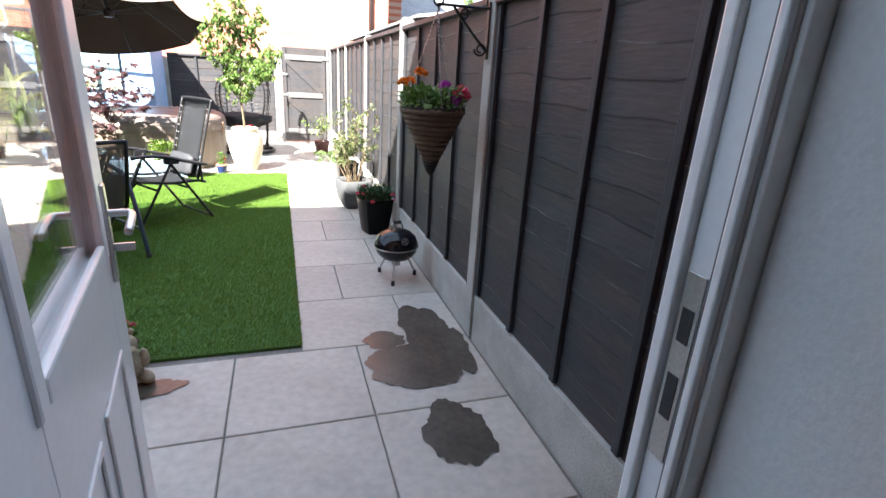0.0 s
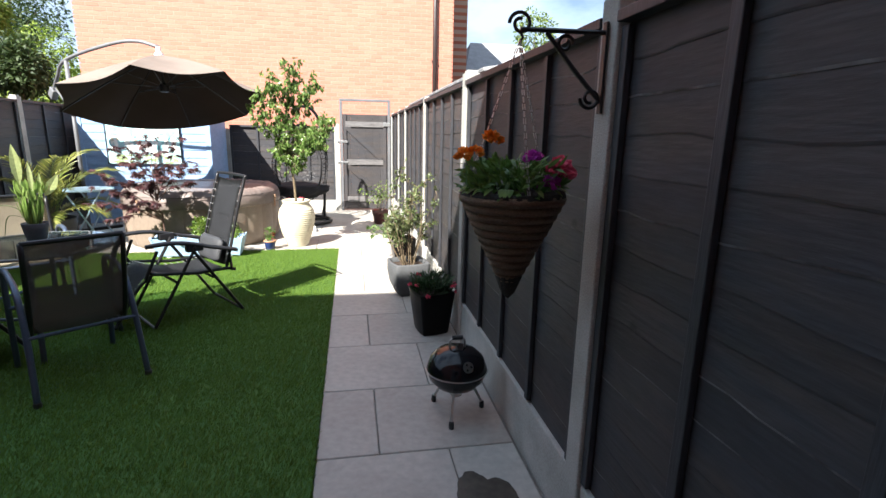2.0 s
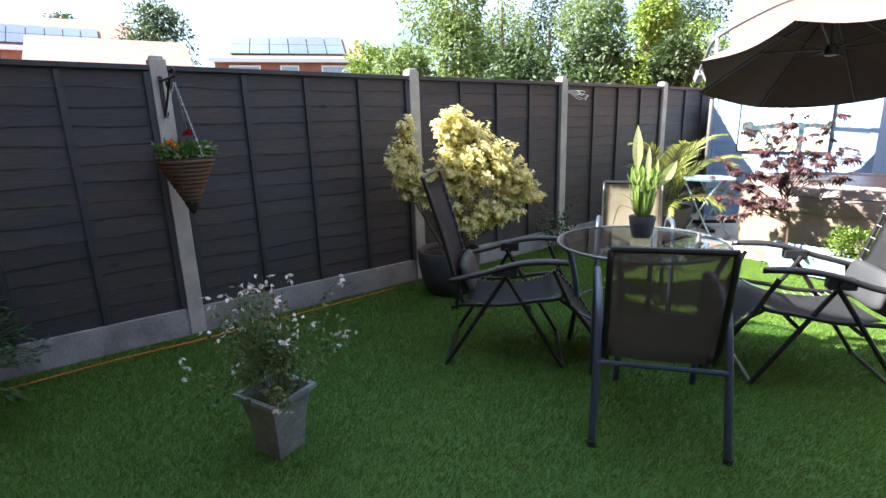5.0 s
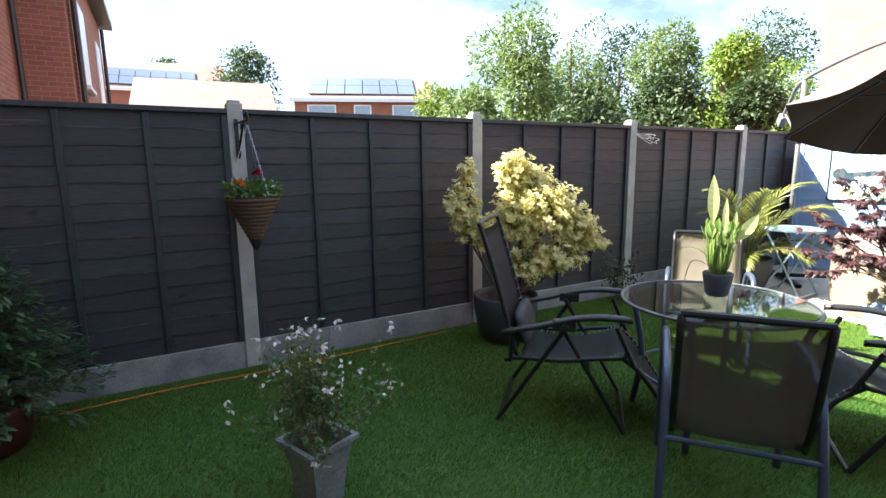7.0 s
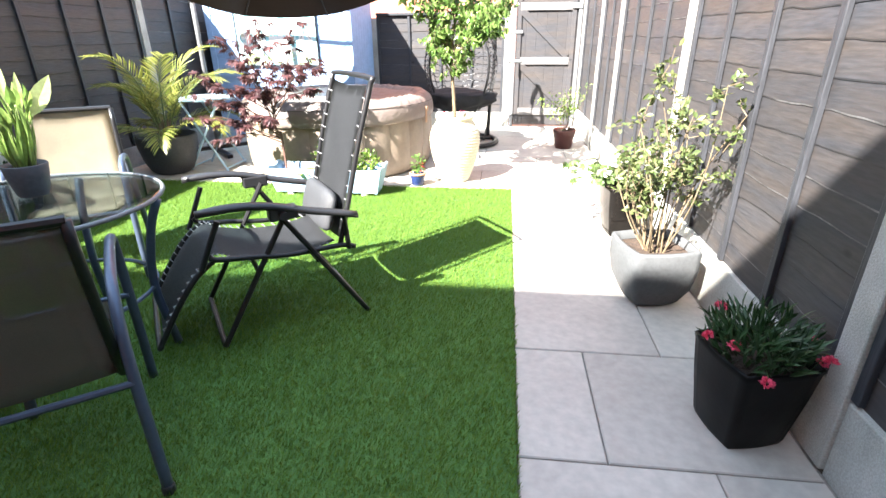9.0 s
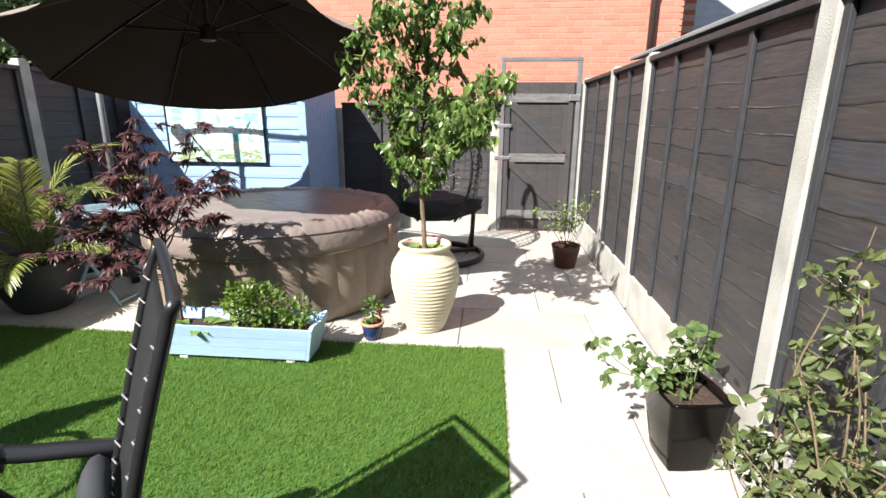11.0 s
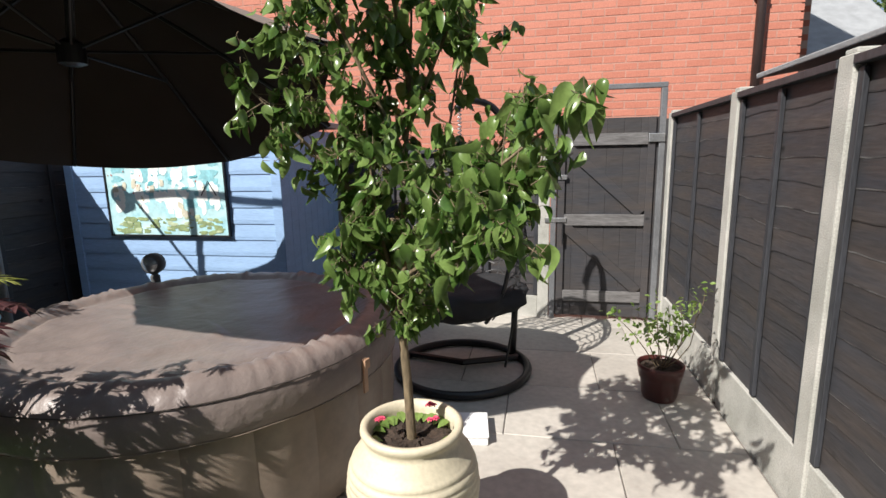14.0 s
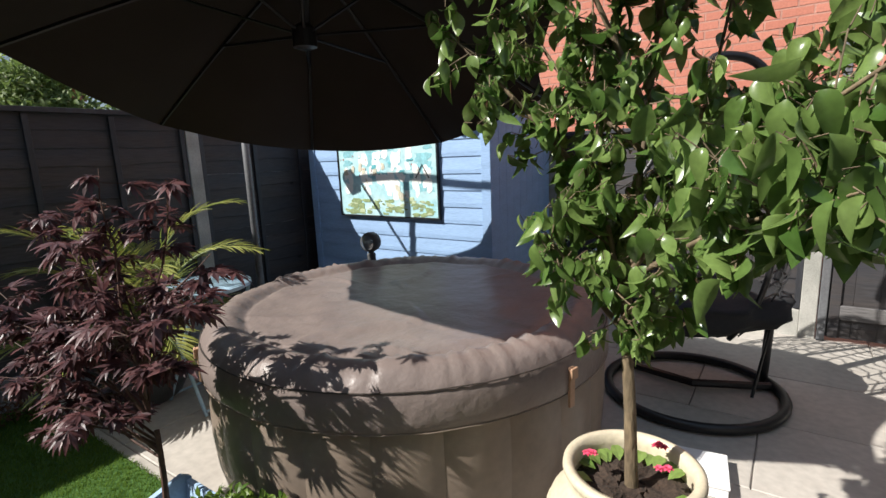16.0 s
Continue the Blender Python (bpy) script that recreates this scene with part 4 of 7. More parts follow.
for az, d, h, sp, th, m, sd, lab in (
    (52.5, 17.0, 6.5, 2.4, 1.2, M_LEAF_TREE, 1, "tall pale green willow beyond the fence"),
    (46.5, 19.0, 7.4, 2.5, 1.2, M_LEAF_TREE, 2, "tall pale green willow beyond the fence"),
    (41.5, 24.0, 7.4, 2.8, 1.0, M_LEAF_TREE2, 3, "dark green broadleaf tree beyond the fence"),
    (36.5, 21.0, 6.2, 2.2, 0.8, M_LEAF_TREE, 4, "pale green birch beyond the fence"),
    (32.0, 18.0, 5.0, 1.7, 0.6, M_LEAF_TREE3, 5, "bright green conical tree beyond the fence"),
    (29.5, 26.0, 7.6, 3.0, 1.2, M_LEAF_TREE2, 6, "dark green oak beyond the fence"),
    (26.0, 22.0, 4.2, 2.2, 0.6, M_LEAF_TREE3, 7, "sunlit yellow-green shrub tree beyond the fence"),
    (57.0, 15.0, 3.8, 1.6, 0.5, M_LEAF_TREE, 8, "pale green shrub tree beyond the fence"),
    (61.5, 18.0, 3.8, 1.5, 0.5, M_LEAF_TREE3, 9, "bright conical conifer beyond the fence"),
    (82.0, 45.0, 10.6, 4.2, 2.5, M_LEAF_TREE2, 10, "dark green tree behind the far roofs"),
    (88.5, 52.0, 10.6, 3.6, 2.5, M_LEAF_TREE2, 11, "dark green tree behind the far roofs"),
    (-22.5, 18.5, 5.8, 2.0, 0.4, M_LEAF_TREE, 12, "pale green tree beyond the side fence"),
    (-33.0, 24.0, 6.8, 3.2, 1.0, M_LEAF_TREE2, 13, "dark green tree beyond the side fence"),
    (37.0, 14.5, 3.4, 1.8, 0.4, M_LEAF_TREE2, 15, "dark green hedge tree beyond the fence"),
    (46.0, 14.0, 3.2, 1.8, 0.4, M_LEAF_TREE2, 16, "dark green hedge tree beyond the fence"),
    (29.0, 15.5, 3.2, 1.6, 0.4, M_LEAF_TREE2, 17, "dark green hedge tree beyond the fence"),
):
    x, y = polar(az, d)
    tree(x, y, h, sp, th, m, sd, lab, n=9500, size=0.145 if d < 30 else 0.28)


def far_house(x, y, rz, w, dpt, eave, ridge, label, panels, windows):
    h = thing("far_house", x, y, 0, rz, label, "house", "houses beyond the fence")
    part("wall", boxed(-w / 2, 0, 0, w / 2, dpt, eave), M_BRICK_H, h)
    bm = bmesh.new()
    v = [bm.verts.new(p) for p in ((-w / 2 - 0.2, -0.35, eave), (w / 2 + 0.2, -0.35, eave), (w / 2 + 0.2, dpt / 2, ridge), (-w / 2 - 0.2, dpt / 2, ridge), (w / 2 + 0.2, dpt + 0.35, eave), (-w / 2 - 0.2, dpt + 0.35, eave))]
    for f in ((0, 1, 2, 3), (3, 2, 4, 5), (0, 3, 5), (1, 4, 2), (0, 5, 4, 1)):
        bm.faces.new([v[i] for i in f])
    part("roof", bm, M_ROOFTILE, h, "pinkish clay tile roof")
    part("fascia", boxed(-w / 2 - 0.2, -0.40, eave - 0.18, w / 2 + 0.2, -0.36, eave + 0.02), M_WHITE, h)
    sl = math.atan2(ridge - eave, dpt / 2 + 0.35)
    for x0, cols, rows in panels:
        for i in range(cols):
            for j in range(rows):
                m = pose(x0 + i * 1.02, -0.35, eave, math.degrees(sl), 0, 0)
                part("solar_panel", boxed(0, 0.5 + j * 1.30, 0.05, 0.97, 0.5 + j * 1.30 + 1.25, 0.10, 0, m), M_SOLAR, h, "dark blue solar panel")
    for wx, wz, ww, wh in windows:
        wd = part("window", boxed(wx, -0.05, wz, wx + ww, 0.0, wz + wh, 0.01), M_UPVC, h, "white framed window")
        part("pane", boxed(wx + 0.08, -0.056, wz + 0.08, wx + ww - 0.08, -0.051, wz + wh - 0.08), mat("far_window_glass", (0.35, 0.42, 0.50), 0.1, var=0.1, bump=0.0), wd)
    return h


x, y = polar(69.0, 30.0)
far_house(x, y, 69.0, 7.8, 7.0, 5.2, 7.35, "red brick house with solar panels on a clay roof", [(-3.1, 6, 2)], [(-3.2, 3.9, 1.6, 1.0), (-0.6, 3.9, 1.0, 1.0), (1.6, 3.9, 1.6, 1.0)])
x, y = polar(85.0, 34.0)
far_house(x, y, 84.0, 7.6, 6.0, 4.9, 7.0, "brick house with a plain pale clay roof", [], [(-1.0, 3.0, 1.2, 1.0)])
x, y = polar(89.0, 44.0)
far_house(x, y, 86.0, 9.0, 7.0, 7.2, 9.8, "brick house with solar panels on a clay roof", [(-3.6, 6, 2)], [(-1.0, 3.0, 1.2, 1.0)])


# ---- hot tub ----
TX, TY = -1.42, 9.16
tub = thing("hot_tub", TX, TY, label="round inflatable tan hot tub under a wrinkled taupe vinyl cover", category="hot tub")
NP = 24
for k in range(NP):
    bm = bmesh.new()
    grid = []
    for i in range(6):
        a = 2 * math.pi * (k + i / 5) / NP
        bul = 0.016 * math.sin(math.pi * i / 5) ** 0.6
        col = []
        for z, r in ((0.0, 0.90), (0.03, 0.935), (0.12, 0.955), (0.26, 0.965), (0.44, 0.962), (0.53, 0.95)):
            rr = r + bul
            col.append(bm.verts.new((rr * math.cos(a), rr * math.sin(a), z)))
        grid.append(col)
    for p, q in zip(grid, grid[1:]):
        for j in range(5):
            bm.faces.new((p[j], q[j], q[j + 1], p[j + 1]))
    part("wall_panel", bm, M_TUBSIDE, tub, smooth=True)
bm = bmesh.new()
NS = 300
rings = []
COVER = ((0.955, 0.512), (0.982, 0.510), (0.990, 0.525), (0.993, 0.56), (0.992, 0.60), (0.987, 0.635), (0.976, 0.665), (0.966, 0.682), (0.952, 0.700), (0.935, 0.716), (0.915, 0.728), (0.892, 0.735), (0.868, 0.737), (0.845, 0.733), (0.825, 0.724), (0.808, 0.712), (0.795, 0.702), (0.785, 0.697), (0.775, 0.698), (0.755, 0.699), (0.72, 0.698), (0.68, 0.697), (0.63, 0.696), (0.58, 0.695), (0.52, 0.695), (0.46, 0.695), (0.40, 0.696), (0.33, 0.697), (0.26, 0.698), (0.19, 0.699), (0.12, 0.70), (0.06, 0.70))
for r, z in COVER:
    ring = []
    roll = max(0.0, min(1.0, (r - 0.77) / 0.05)) * max(0.0, min(1.0, (z - 0.62) / 0.05))
    for k in range(NS):
        a = 2 * math.pi * k / NS
        c, s = math.cos(a), math.sin(a)
        w = 0.009 * noise.noise((c * r * 2.2, s * r * 2.2, 2)) * min(1, max(0, (z - 0.55) / 0.1))
        pleat = max(0.0, 0.42 - abs(noise.noise((c * 8.5, s * 8.5, 1 + r * 1.6))) * 3.0)
        fold = max(0.0, 0.30 - abs(noise.noise((c * 22 + r, s * 22, 5 + r * 3.5))) * 2.0)
        w += roll * (0.030 * pleat + 0.024 * fold - 0.009)
        if r < 0.78:
            dx, dy = c * r, s * r
            crease = max(0.0, 0.11 - abs(noise.noise((dx * 1.7 + dy * 1.4, dy * 2.6 - dx * 1.1, 9))))
            w += 0.11 * crease * min(1, r / 0.2) + 0.006 * noise.noise((dx * 6, dy * 6, 4))
        out = 1 + 0.0035 * noise.noise((c * 9, s * 9, z * 3)) + (0.006 * pleat if z < 0.6 else 0.0)
        ring.append(bm.verts.new((r * c * out, r * s * out, z + w)))
    rings.append(ring)
for p, q in zip(rings, rings[1:]):
    for k in range(NS):
        bm.faces.new((p[k], p[(k + 1) % NS], q[(k + 1) % NS], q[k]))
bm.faces.new(rings[-1])
part("cover", bm, M_TUBTOP, tub, "wrinkled taupe vinyl cover", True)
for r, z in ((0.982, 0.660), (0.990, 0.514)):
    part("seam", tubed([(r * math.cos(2 * math.pi * k / 90), r * math.sin(2 * math.pi * k / 90), z + 0.003 * noise.noise((k * 0.7, z, 0))) for k in range(90)], 0.0028, 5, True), M_DARKSEAM if z > 0.6 else M_TUBSIDE, tub, "stitched seam")
for a in (-14, -122, 100, 190):
    m = pose(0, 0, 0, 0, 0, a)
    st = part("strap", boxed(0.990, -0.015, 0.46, 1.002, 0.015, 0.62, 0.003, m), M_BUCKLE, tub, "orange-brown buckle strap")
    part("buckle", boxed(1.002, -0.02, 0.575, 1.013, 0.02, 0.62, 0.004, m), M_BUCKLE, st)
pump = thing("tub_lamp", -2.20, 9.74, 0.725, 10, "small round metal-rimmed lamp standing on the tub edge", "lamp")
part("stem", lathed([(0.03, -0.02), (0.03, 0.03), (0.02, 0.04), (0.02, 0.06)], 16), M_POTGREY, pump)
bm = lathed([(0.052, -0.035), (0.066, -0.03), (0.07, 0.0), (0.066, 0.03), (0.052, 0.035)], 24)
bmesh.ops.transform(bm, matrix=pose(0, 0, 0.115, 90, 0, 0), verts=bm.verts)
part("head", bm, M_POTGREY, pump, smooth=True)
bm = lathed([(0.002, 0), (0.05, 0.002), (0.05, 0.006), (0.002, 0.008)], 20)
bmesh.ops.transform(bm, matrix=pose(0, -0.036, 0.115, 90, 0, 0), verts=bm.verts)
part("lens", bm, M_SOLAR, pump)

# ---- parasol ----
UX, UY, UZ, UR, UA, UB = -1.68, 8.83, 1.80, 1.19, 0.135, -0.245
par = thing("cantilever_parasol", 0, 0, label="large taupe cantilever garden parasol, open and tilted", category="parasol")
UN = Vector((-UA, -UB, 1)).normalized()
APEX = Vector((UX, UY, UZ)) + UN * 0.60


def rimpt(an, f=1.0):
    x, y = UR * f * math.cos(an), UR * f * math.sin(an)
    return Vector((UX + x, UY + y, UZ + UA * x + UB * y))


for k in range(8):
    a0, a1 = radians(273.5 + 45 * k), radians(273.5 + 45 * (k + 1))
    p0, p1 = rimpt(a0), rimpt(a1)
    bm = bmesh.new()
    grid = []
    N = 8
    for i in range(N + 1):
        t = i / N
        row = []
        for j in range(N + 1):
            s = j / N
            e = p0.lerp(p1, s)
            e = e + (Vector((UX, UY, UZ)) - e) * 0.05 * math.sin(math.pi * s)
            p = APEX.lerp(e, 0.04 + 0.96 * t)
            p += UN * (0.025 * math.sin(math.pi * t) - 0.045 * t * math.sin(math.pi * s))
            row.append(bm.verts.new(p))
        grid.append(row)
    for r0, r1 in zip(grid, grid[1:]):
        for j in range(N):
            bm.faces.new((r0[j], r1[j], r1[j + 1], r0[j + 1]))
    # added sheet just below each panel, its dark colour standing in for shade
    shade_layer = bm.copy()
    bmesh.ops.translate(shade_layer, vec=UN * -0.005, verts=shade_layer.verts)
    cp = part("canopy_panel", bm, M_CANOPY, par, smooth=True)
    part("lining", shade_layer, M_UNDERSHADE, cp, "dark layer under the canvas with the underside's shade in its colour", True)
HUB = APEX - UN * 0.42
for k in range(8):
    a = radians(273.5 + 45 * k)
    e = rimpt(a)
    pts = [APEX.lerp(e, t) + UN * (0.025 * math.sin(math.pi * t) - 0.016) for t in (0.03, 0.25, 0.5, 0.75, 0.985)]
    rb = part("rib", tubed(pts, 0.009, 6), M_BLACKTUBE, par)
    mid = APEX.lerp(e, 0.5) + UN * 0.002
    part("strut", tubed([HUB, mid], 0.007, 6), M_BLACKTUBE, rb)
part("hub", lathed([(0.03, -0.06), (0.055, -0.05), (0.055, 0.03), (0.03, 0.05)], 16, HUB), M_PLASTICB, par)
part("centre_tube", tubed([HUB, APEX + UN * 0.02], 0.018), M_GREYTUBE, par)
part("finial", lathed([(0.05, -0.03), (0.055, 0.0), (0.03, 0.03), (0.025, 0.07), (0.03, 0.09), (0.004, 0.10)], 16, APEX), M_UPVC, par, "pale plastic finial", True)
MAST = Vector((-3.03, 9.41, 0))
arm = smoothpath([APEX + Vector((0, 0, 0.09)), (-2.05, 9.08, 2.54), (-2.42, 9.20, 2.50), (-3.03, 9.41, 2.32), (-3.24, 9.58, 2.12), (-3.40, 9.74, 1.91)], 6)
part("arm", tubed(arm, 0.022, 10), M_GREYTUBE, par, "curved grey steel arm", True)
part("mast", tubed([MAST, (-3.03, 9.41, 1.2), (-3.03, 9.41, 2.31)], 0.026, 12), M_GREYTUBE, par, "grey steel mast", True)
part("brace", tubed([(-3.34, 9.68, 1.99), (-3.04, 9.415, 1.66)], 0.012, 8), M_GREYTUBE, par, "thin diagonal brace", True)
part("crank_box", boxed(-0.06, -0.04, -0.08, 0.06, 0.04, 0.06, 0.015, pose(-3.385, 9.725, 1.92, 0, 40, -42)), M_GREYTUBE, par, "grey plastic crank box")
part("collar", lathed([(0.027, -0.05), (0.036, -0.045), (0.036, 0.045), (0.027, 0.05)], 14, (-3.03, 9.41, 1.66)), M_PLASTICB, par)
for a in (0, 90):
    part("base_bar", boxed(-0.42, -0.03, 0.004, 0.42, 0.03, 0.045, 0.004, pose(MAST.x, MAST.y, 0 if a else 0.046, 0, 0, 45 + a)), M_BLACKTUBE, par)

# ---- egg chair ----
EX, EY = -0.22, 10.24
egg = thing("hanging_egg_chair", EX, EY, 0, 0, "black wicker hanging egg chair on a round steel stand", "chair")
part("base_ring", tubed([(0.46 * math.cos(2 * math.pi * k / 48), 0.46 * math.sin(2 * math.pi * k / 48), 0.03) for k in range(48)], 0.028, 10, True), M_BLACKTUBE, egg, smooth=True)
part("base_bar", tubed([(-0.42, 0.16, 0.03), (0.0, 0.05, 0.035), (0.38, 0.22, 0.03)], 0.024, 8), M_BLACKTUBE, egg)
part("stand", tubed(smoothpath([(0.34, 0.28, 0.03), (0.36, 0.30, 0.5), (0.40, 0.33, 1.0), (0.36, 0.30, 1.5), (0.22, 0.2, 1.80), (0.05, 0.06, 1.86), (-0.02, 0.0, 1.80)], 7), 0.024, 10), M_BLACKTUBE, egg, "curved black steel stand", True)
part("brace", tubed([(0.30, 0.02, 0.03), (0.36, 0.30, 0.38)], 0.009, 6), M_BLACKTUBE, egg)
part("spring", tubed([(0.012 * math.cos(k), 0.012 * math.sin(k), 1.79 - 0.004 * k) for k in range(50)], 0.004, 5), M_GALV, egg)


def eggpt(u, v):
    """u round the shell, v from its foot to its crown; open on the side towards the lawn."""
    z = 0.40 + 1.18 * v
    r = 0.44 * math.sin(math.pi * min(1, 0.10 + 0.90 * v)) ** 0.55 * (1.0 if v < 0.55 else 1.0 - 0.35 * (v - 0.55))
    return Vector((r * math.cos(u), r * math.sin(u) * 0.9, z))


bm = bmesh.new()
U0, U1 = radians(-38), radians(218)
rngw = random.Random(8)
for k in range(15):
    u = U0 + (U1 - U0) * k / 14
    tube(bm, [eggpt(u + 0.03 * math.sin(9 * v + k), v) for v in [j / 14 for j in range(15)]], 0.006, 4)
for j in range(1, 18):
    v = j / 18
    tube(bm, [eggpt(U0 + (U1 - U0) * i / 26, v + 0.018 * math.sin(2.4 * i + j)) for i in range(27)], 0.005, 4)
part("wicker_shell", bm, M_WICKERB, egg)
for u in (U0, U1):
    part("rim", tubed([eggpt(u, j / 16) for j in range(17)], 0.014, 8), M_BLACKTUBE, egg, smooth=True)
bm = bmesh.new()
bmesh.ops.create_icosphere(bm, subdivisions=4, radius=1.0)
for v in bm.verts:
    p = v.co.copy()
    lump = 1 + 0.16 * noise.noise(p * 2.3) + 0.07 * noise.noise(p * 5.5)
    v.co = Vector((0.43 * p.x * lump, 0.41 * p.y * lump, 0.52 + 0.125 * math.copysign(abs(p.z) ** 0.75, p.z) * lump + 0.05 * (p.x * p.x + p.y * p.y)))
part("seat_cushion", bm, M_CUSHION, egg, "black padded seat cushion", True)

# ---- garden table ----
tab = thing("garden_table", -1.47, 5.45, label="round glass-topped garden table with a grey metal rim", category="table")
part("glass_top", lathed([(0.452, 0.690), (0.455, 0.698), (0.452, 0.702)], 56), M_GREENGLASS, tab, "tinted clear glass top")
part("rim", tubed([(0.460 * math.cos(2 * math.pi * k / 64), 0.462 * math.sin(2 * math.pi * k / 64), 0.694) for k in range(64)], 0.0085, 8, True), M_GREYTUBE, tab, "grey metal rim", True)
for k in range(4):
    a = radians(20 + 90 * k)
    c, s = math.cos(a), math.sin(a)
    part("leg", tubed(smoothpath([(0.45 * c, 0.45 * s, 0.68), (0.40 * c, 0.40 * s, 0.55), (0.36 * c, 0.36 * s, 0.30), (0.40 * c, 0.40 * s, 0.0)], 5), 0.017, 10), M_CHAIRTUBE, tab, smooth=True)
part("ring", tubed([(0.36 * math.cos(2 * math.pi * k / 40), 0.36 * math.sin(2 * math.pi * k / 40), 0.30) for k in range(40)], 0.009, 6, True), M_CHAIRTUBE, tab)


# ---- stacking sling chair: local x to the sitter's left, y backwards from the front legs ----
def sling_chair(x, y, rz, seat_m, label):
    ch = thing("garden_chair", x, y, 0, rz, label, "chair", "chairs round the garden table")
    W = 0.255
    for s in (-1, 1):
        part("side_frame", tubed(smoothpath([(s * W, -0.33, 0.0), (s * W, -0.31, 0.30), (s * W, -0.27, 0.60), (s * W, -0.18, 0.655), (s * W, 0.0, 0.645), (s * W, 0.14, 0.60), (s * W, 0.24, 0.42), (s * (W + 0.012), 0.33, 0.0)], 6), 0.0165, 10), M_CHAIRTUBE, ch, "blue-grey bent steel arm and legs", True)
        part("foot", lathed([(0.02, 0.0), (0.02, 0.03), (0.017, 0.035)], 10, (s * (W + 0.012), 0.33, 0)), M_PLASTICB, ch)
    back = [(0.16, 0.36), (0.20, 0.44), (0.255, 0.62), (0.30, 0.80), (0.315, 0.885)]
    for s in (-1, 1):
        part("back_post", tubed([(s * 0.215, 0.02, 0.40), (s * 0.22, 0.12, 0.385)] + [(s * 0.225, py, pz) for py, pz in back], 0.014, 8), M_BLACKTUBE, ch, "dark tube edge of the sling", True)
    bm = bmesh.new()
    prof = [(-0.26, 0.415), (-0.20, 0.43), (-0.05, 0.405), (0.08, 0.385), (0.15, 0.385)] + back
    rows = [[bm.verts.new((0.215 * (2 * i / 8 - 1), py + 0.012 * math.sin(math.pi * i / 8) * (1 if pz > 0.5 else 0), pz - 0.012 * math.sin(math.pi * i / 8) * (1 if pz < 0.5 else 0))) for i in range(9)] for py, pz in prof]
    for p, q in zip(rows, rows[1:]):
        for i in range(8):
            bm.faces.new((p[i], p[i + 1], q[i + 1], q[i]))
    bmesh.ops.solidify(bm, geom=bm.faces[:], thickness=0.003)
    part("sling", bm, seat_m, ch, smooth=True)
    part("top_bar", tubed([(-0.228, 0.315, 0.885), (0.228, 0.315, 0.885)], 0.014, 8), M_BLACKTUBE, ch)
    part("crossbar", tubed([(-W, 0.26, 0.37), (W, 0.26, 0.37)], 0.011, 8), M_CHAIRTUBE, ch)
    part("crossbar", tubed([(-W, -0.29, 0.40), (W, -0.29, 0.40)], 0.012, 8), M_CHAIRTUBE, ch)
    for s in (-1, 1):
        part("seat_rail", tubed([(s * 0.215, -0.28, 0.41), (s * 0.22, 0.16, 0.375)], 0.012, 8), M_CHAIRTUBE, ch)
    return ch


def sheer(m, amount):
    """Lets part of the light straight through an open weave."""
    n, l = m.node_tree.nodes, m.node_tree.links
    out = n["Material Output"]
    src = out.inputs["Surface"].links[0].from_socket
    tr = n.new("ShaderNodeBsdfTransparent")
    ms = n.new("ShaderNodeMixShader")
    ms.inputs["Fac"].default_value = amount
    l.new(src, ms.inputs[1])
    l.new(tr.outputs["BSDF"], ms.inputs[2])
    l.new(ms.outputs["Shader"], out.inputs["Surface"])


# dark copy of the same sling, shade put into its colour
M_SLING_SHADE = mat("taupe_sling_shaded", (0.11, 0.092, 0.07), 0.7, var=0.1, fine=400, bump=0.3, trans=0.2)
sheer(M_SLING_SHADE, 0.14)
sling_chair(-1.055, 4.93, 217.5, M_SLING_SHADE, "blue-grey steel garden chair with a see-through taupe sling, coloured dark as if shaded")
sling_chair(-2.06, 6.31, 35.0, M_SLING_SUN, "blue-grey steel garden chair with a taupe sling, coloured pale beige as if sunlit")


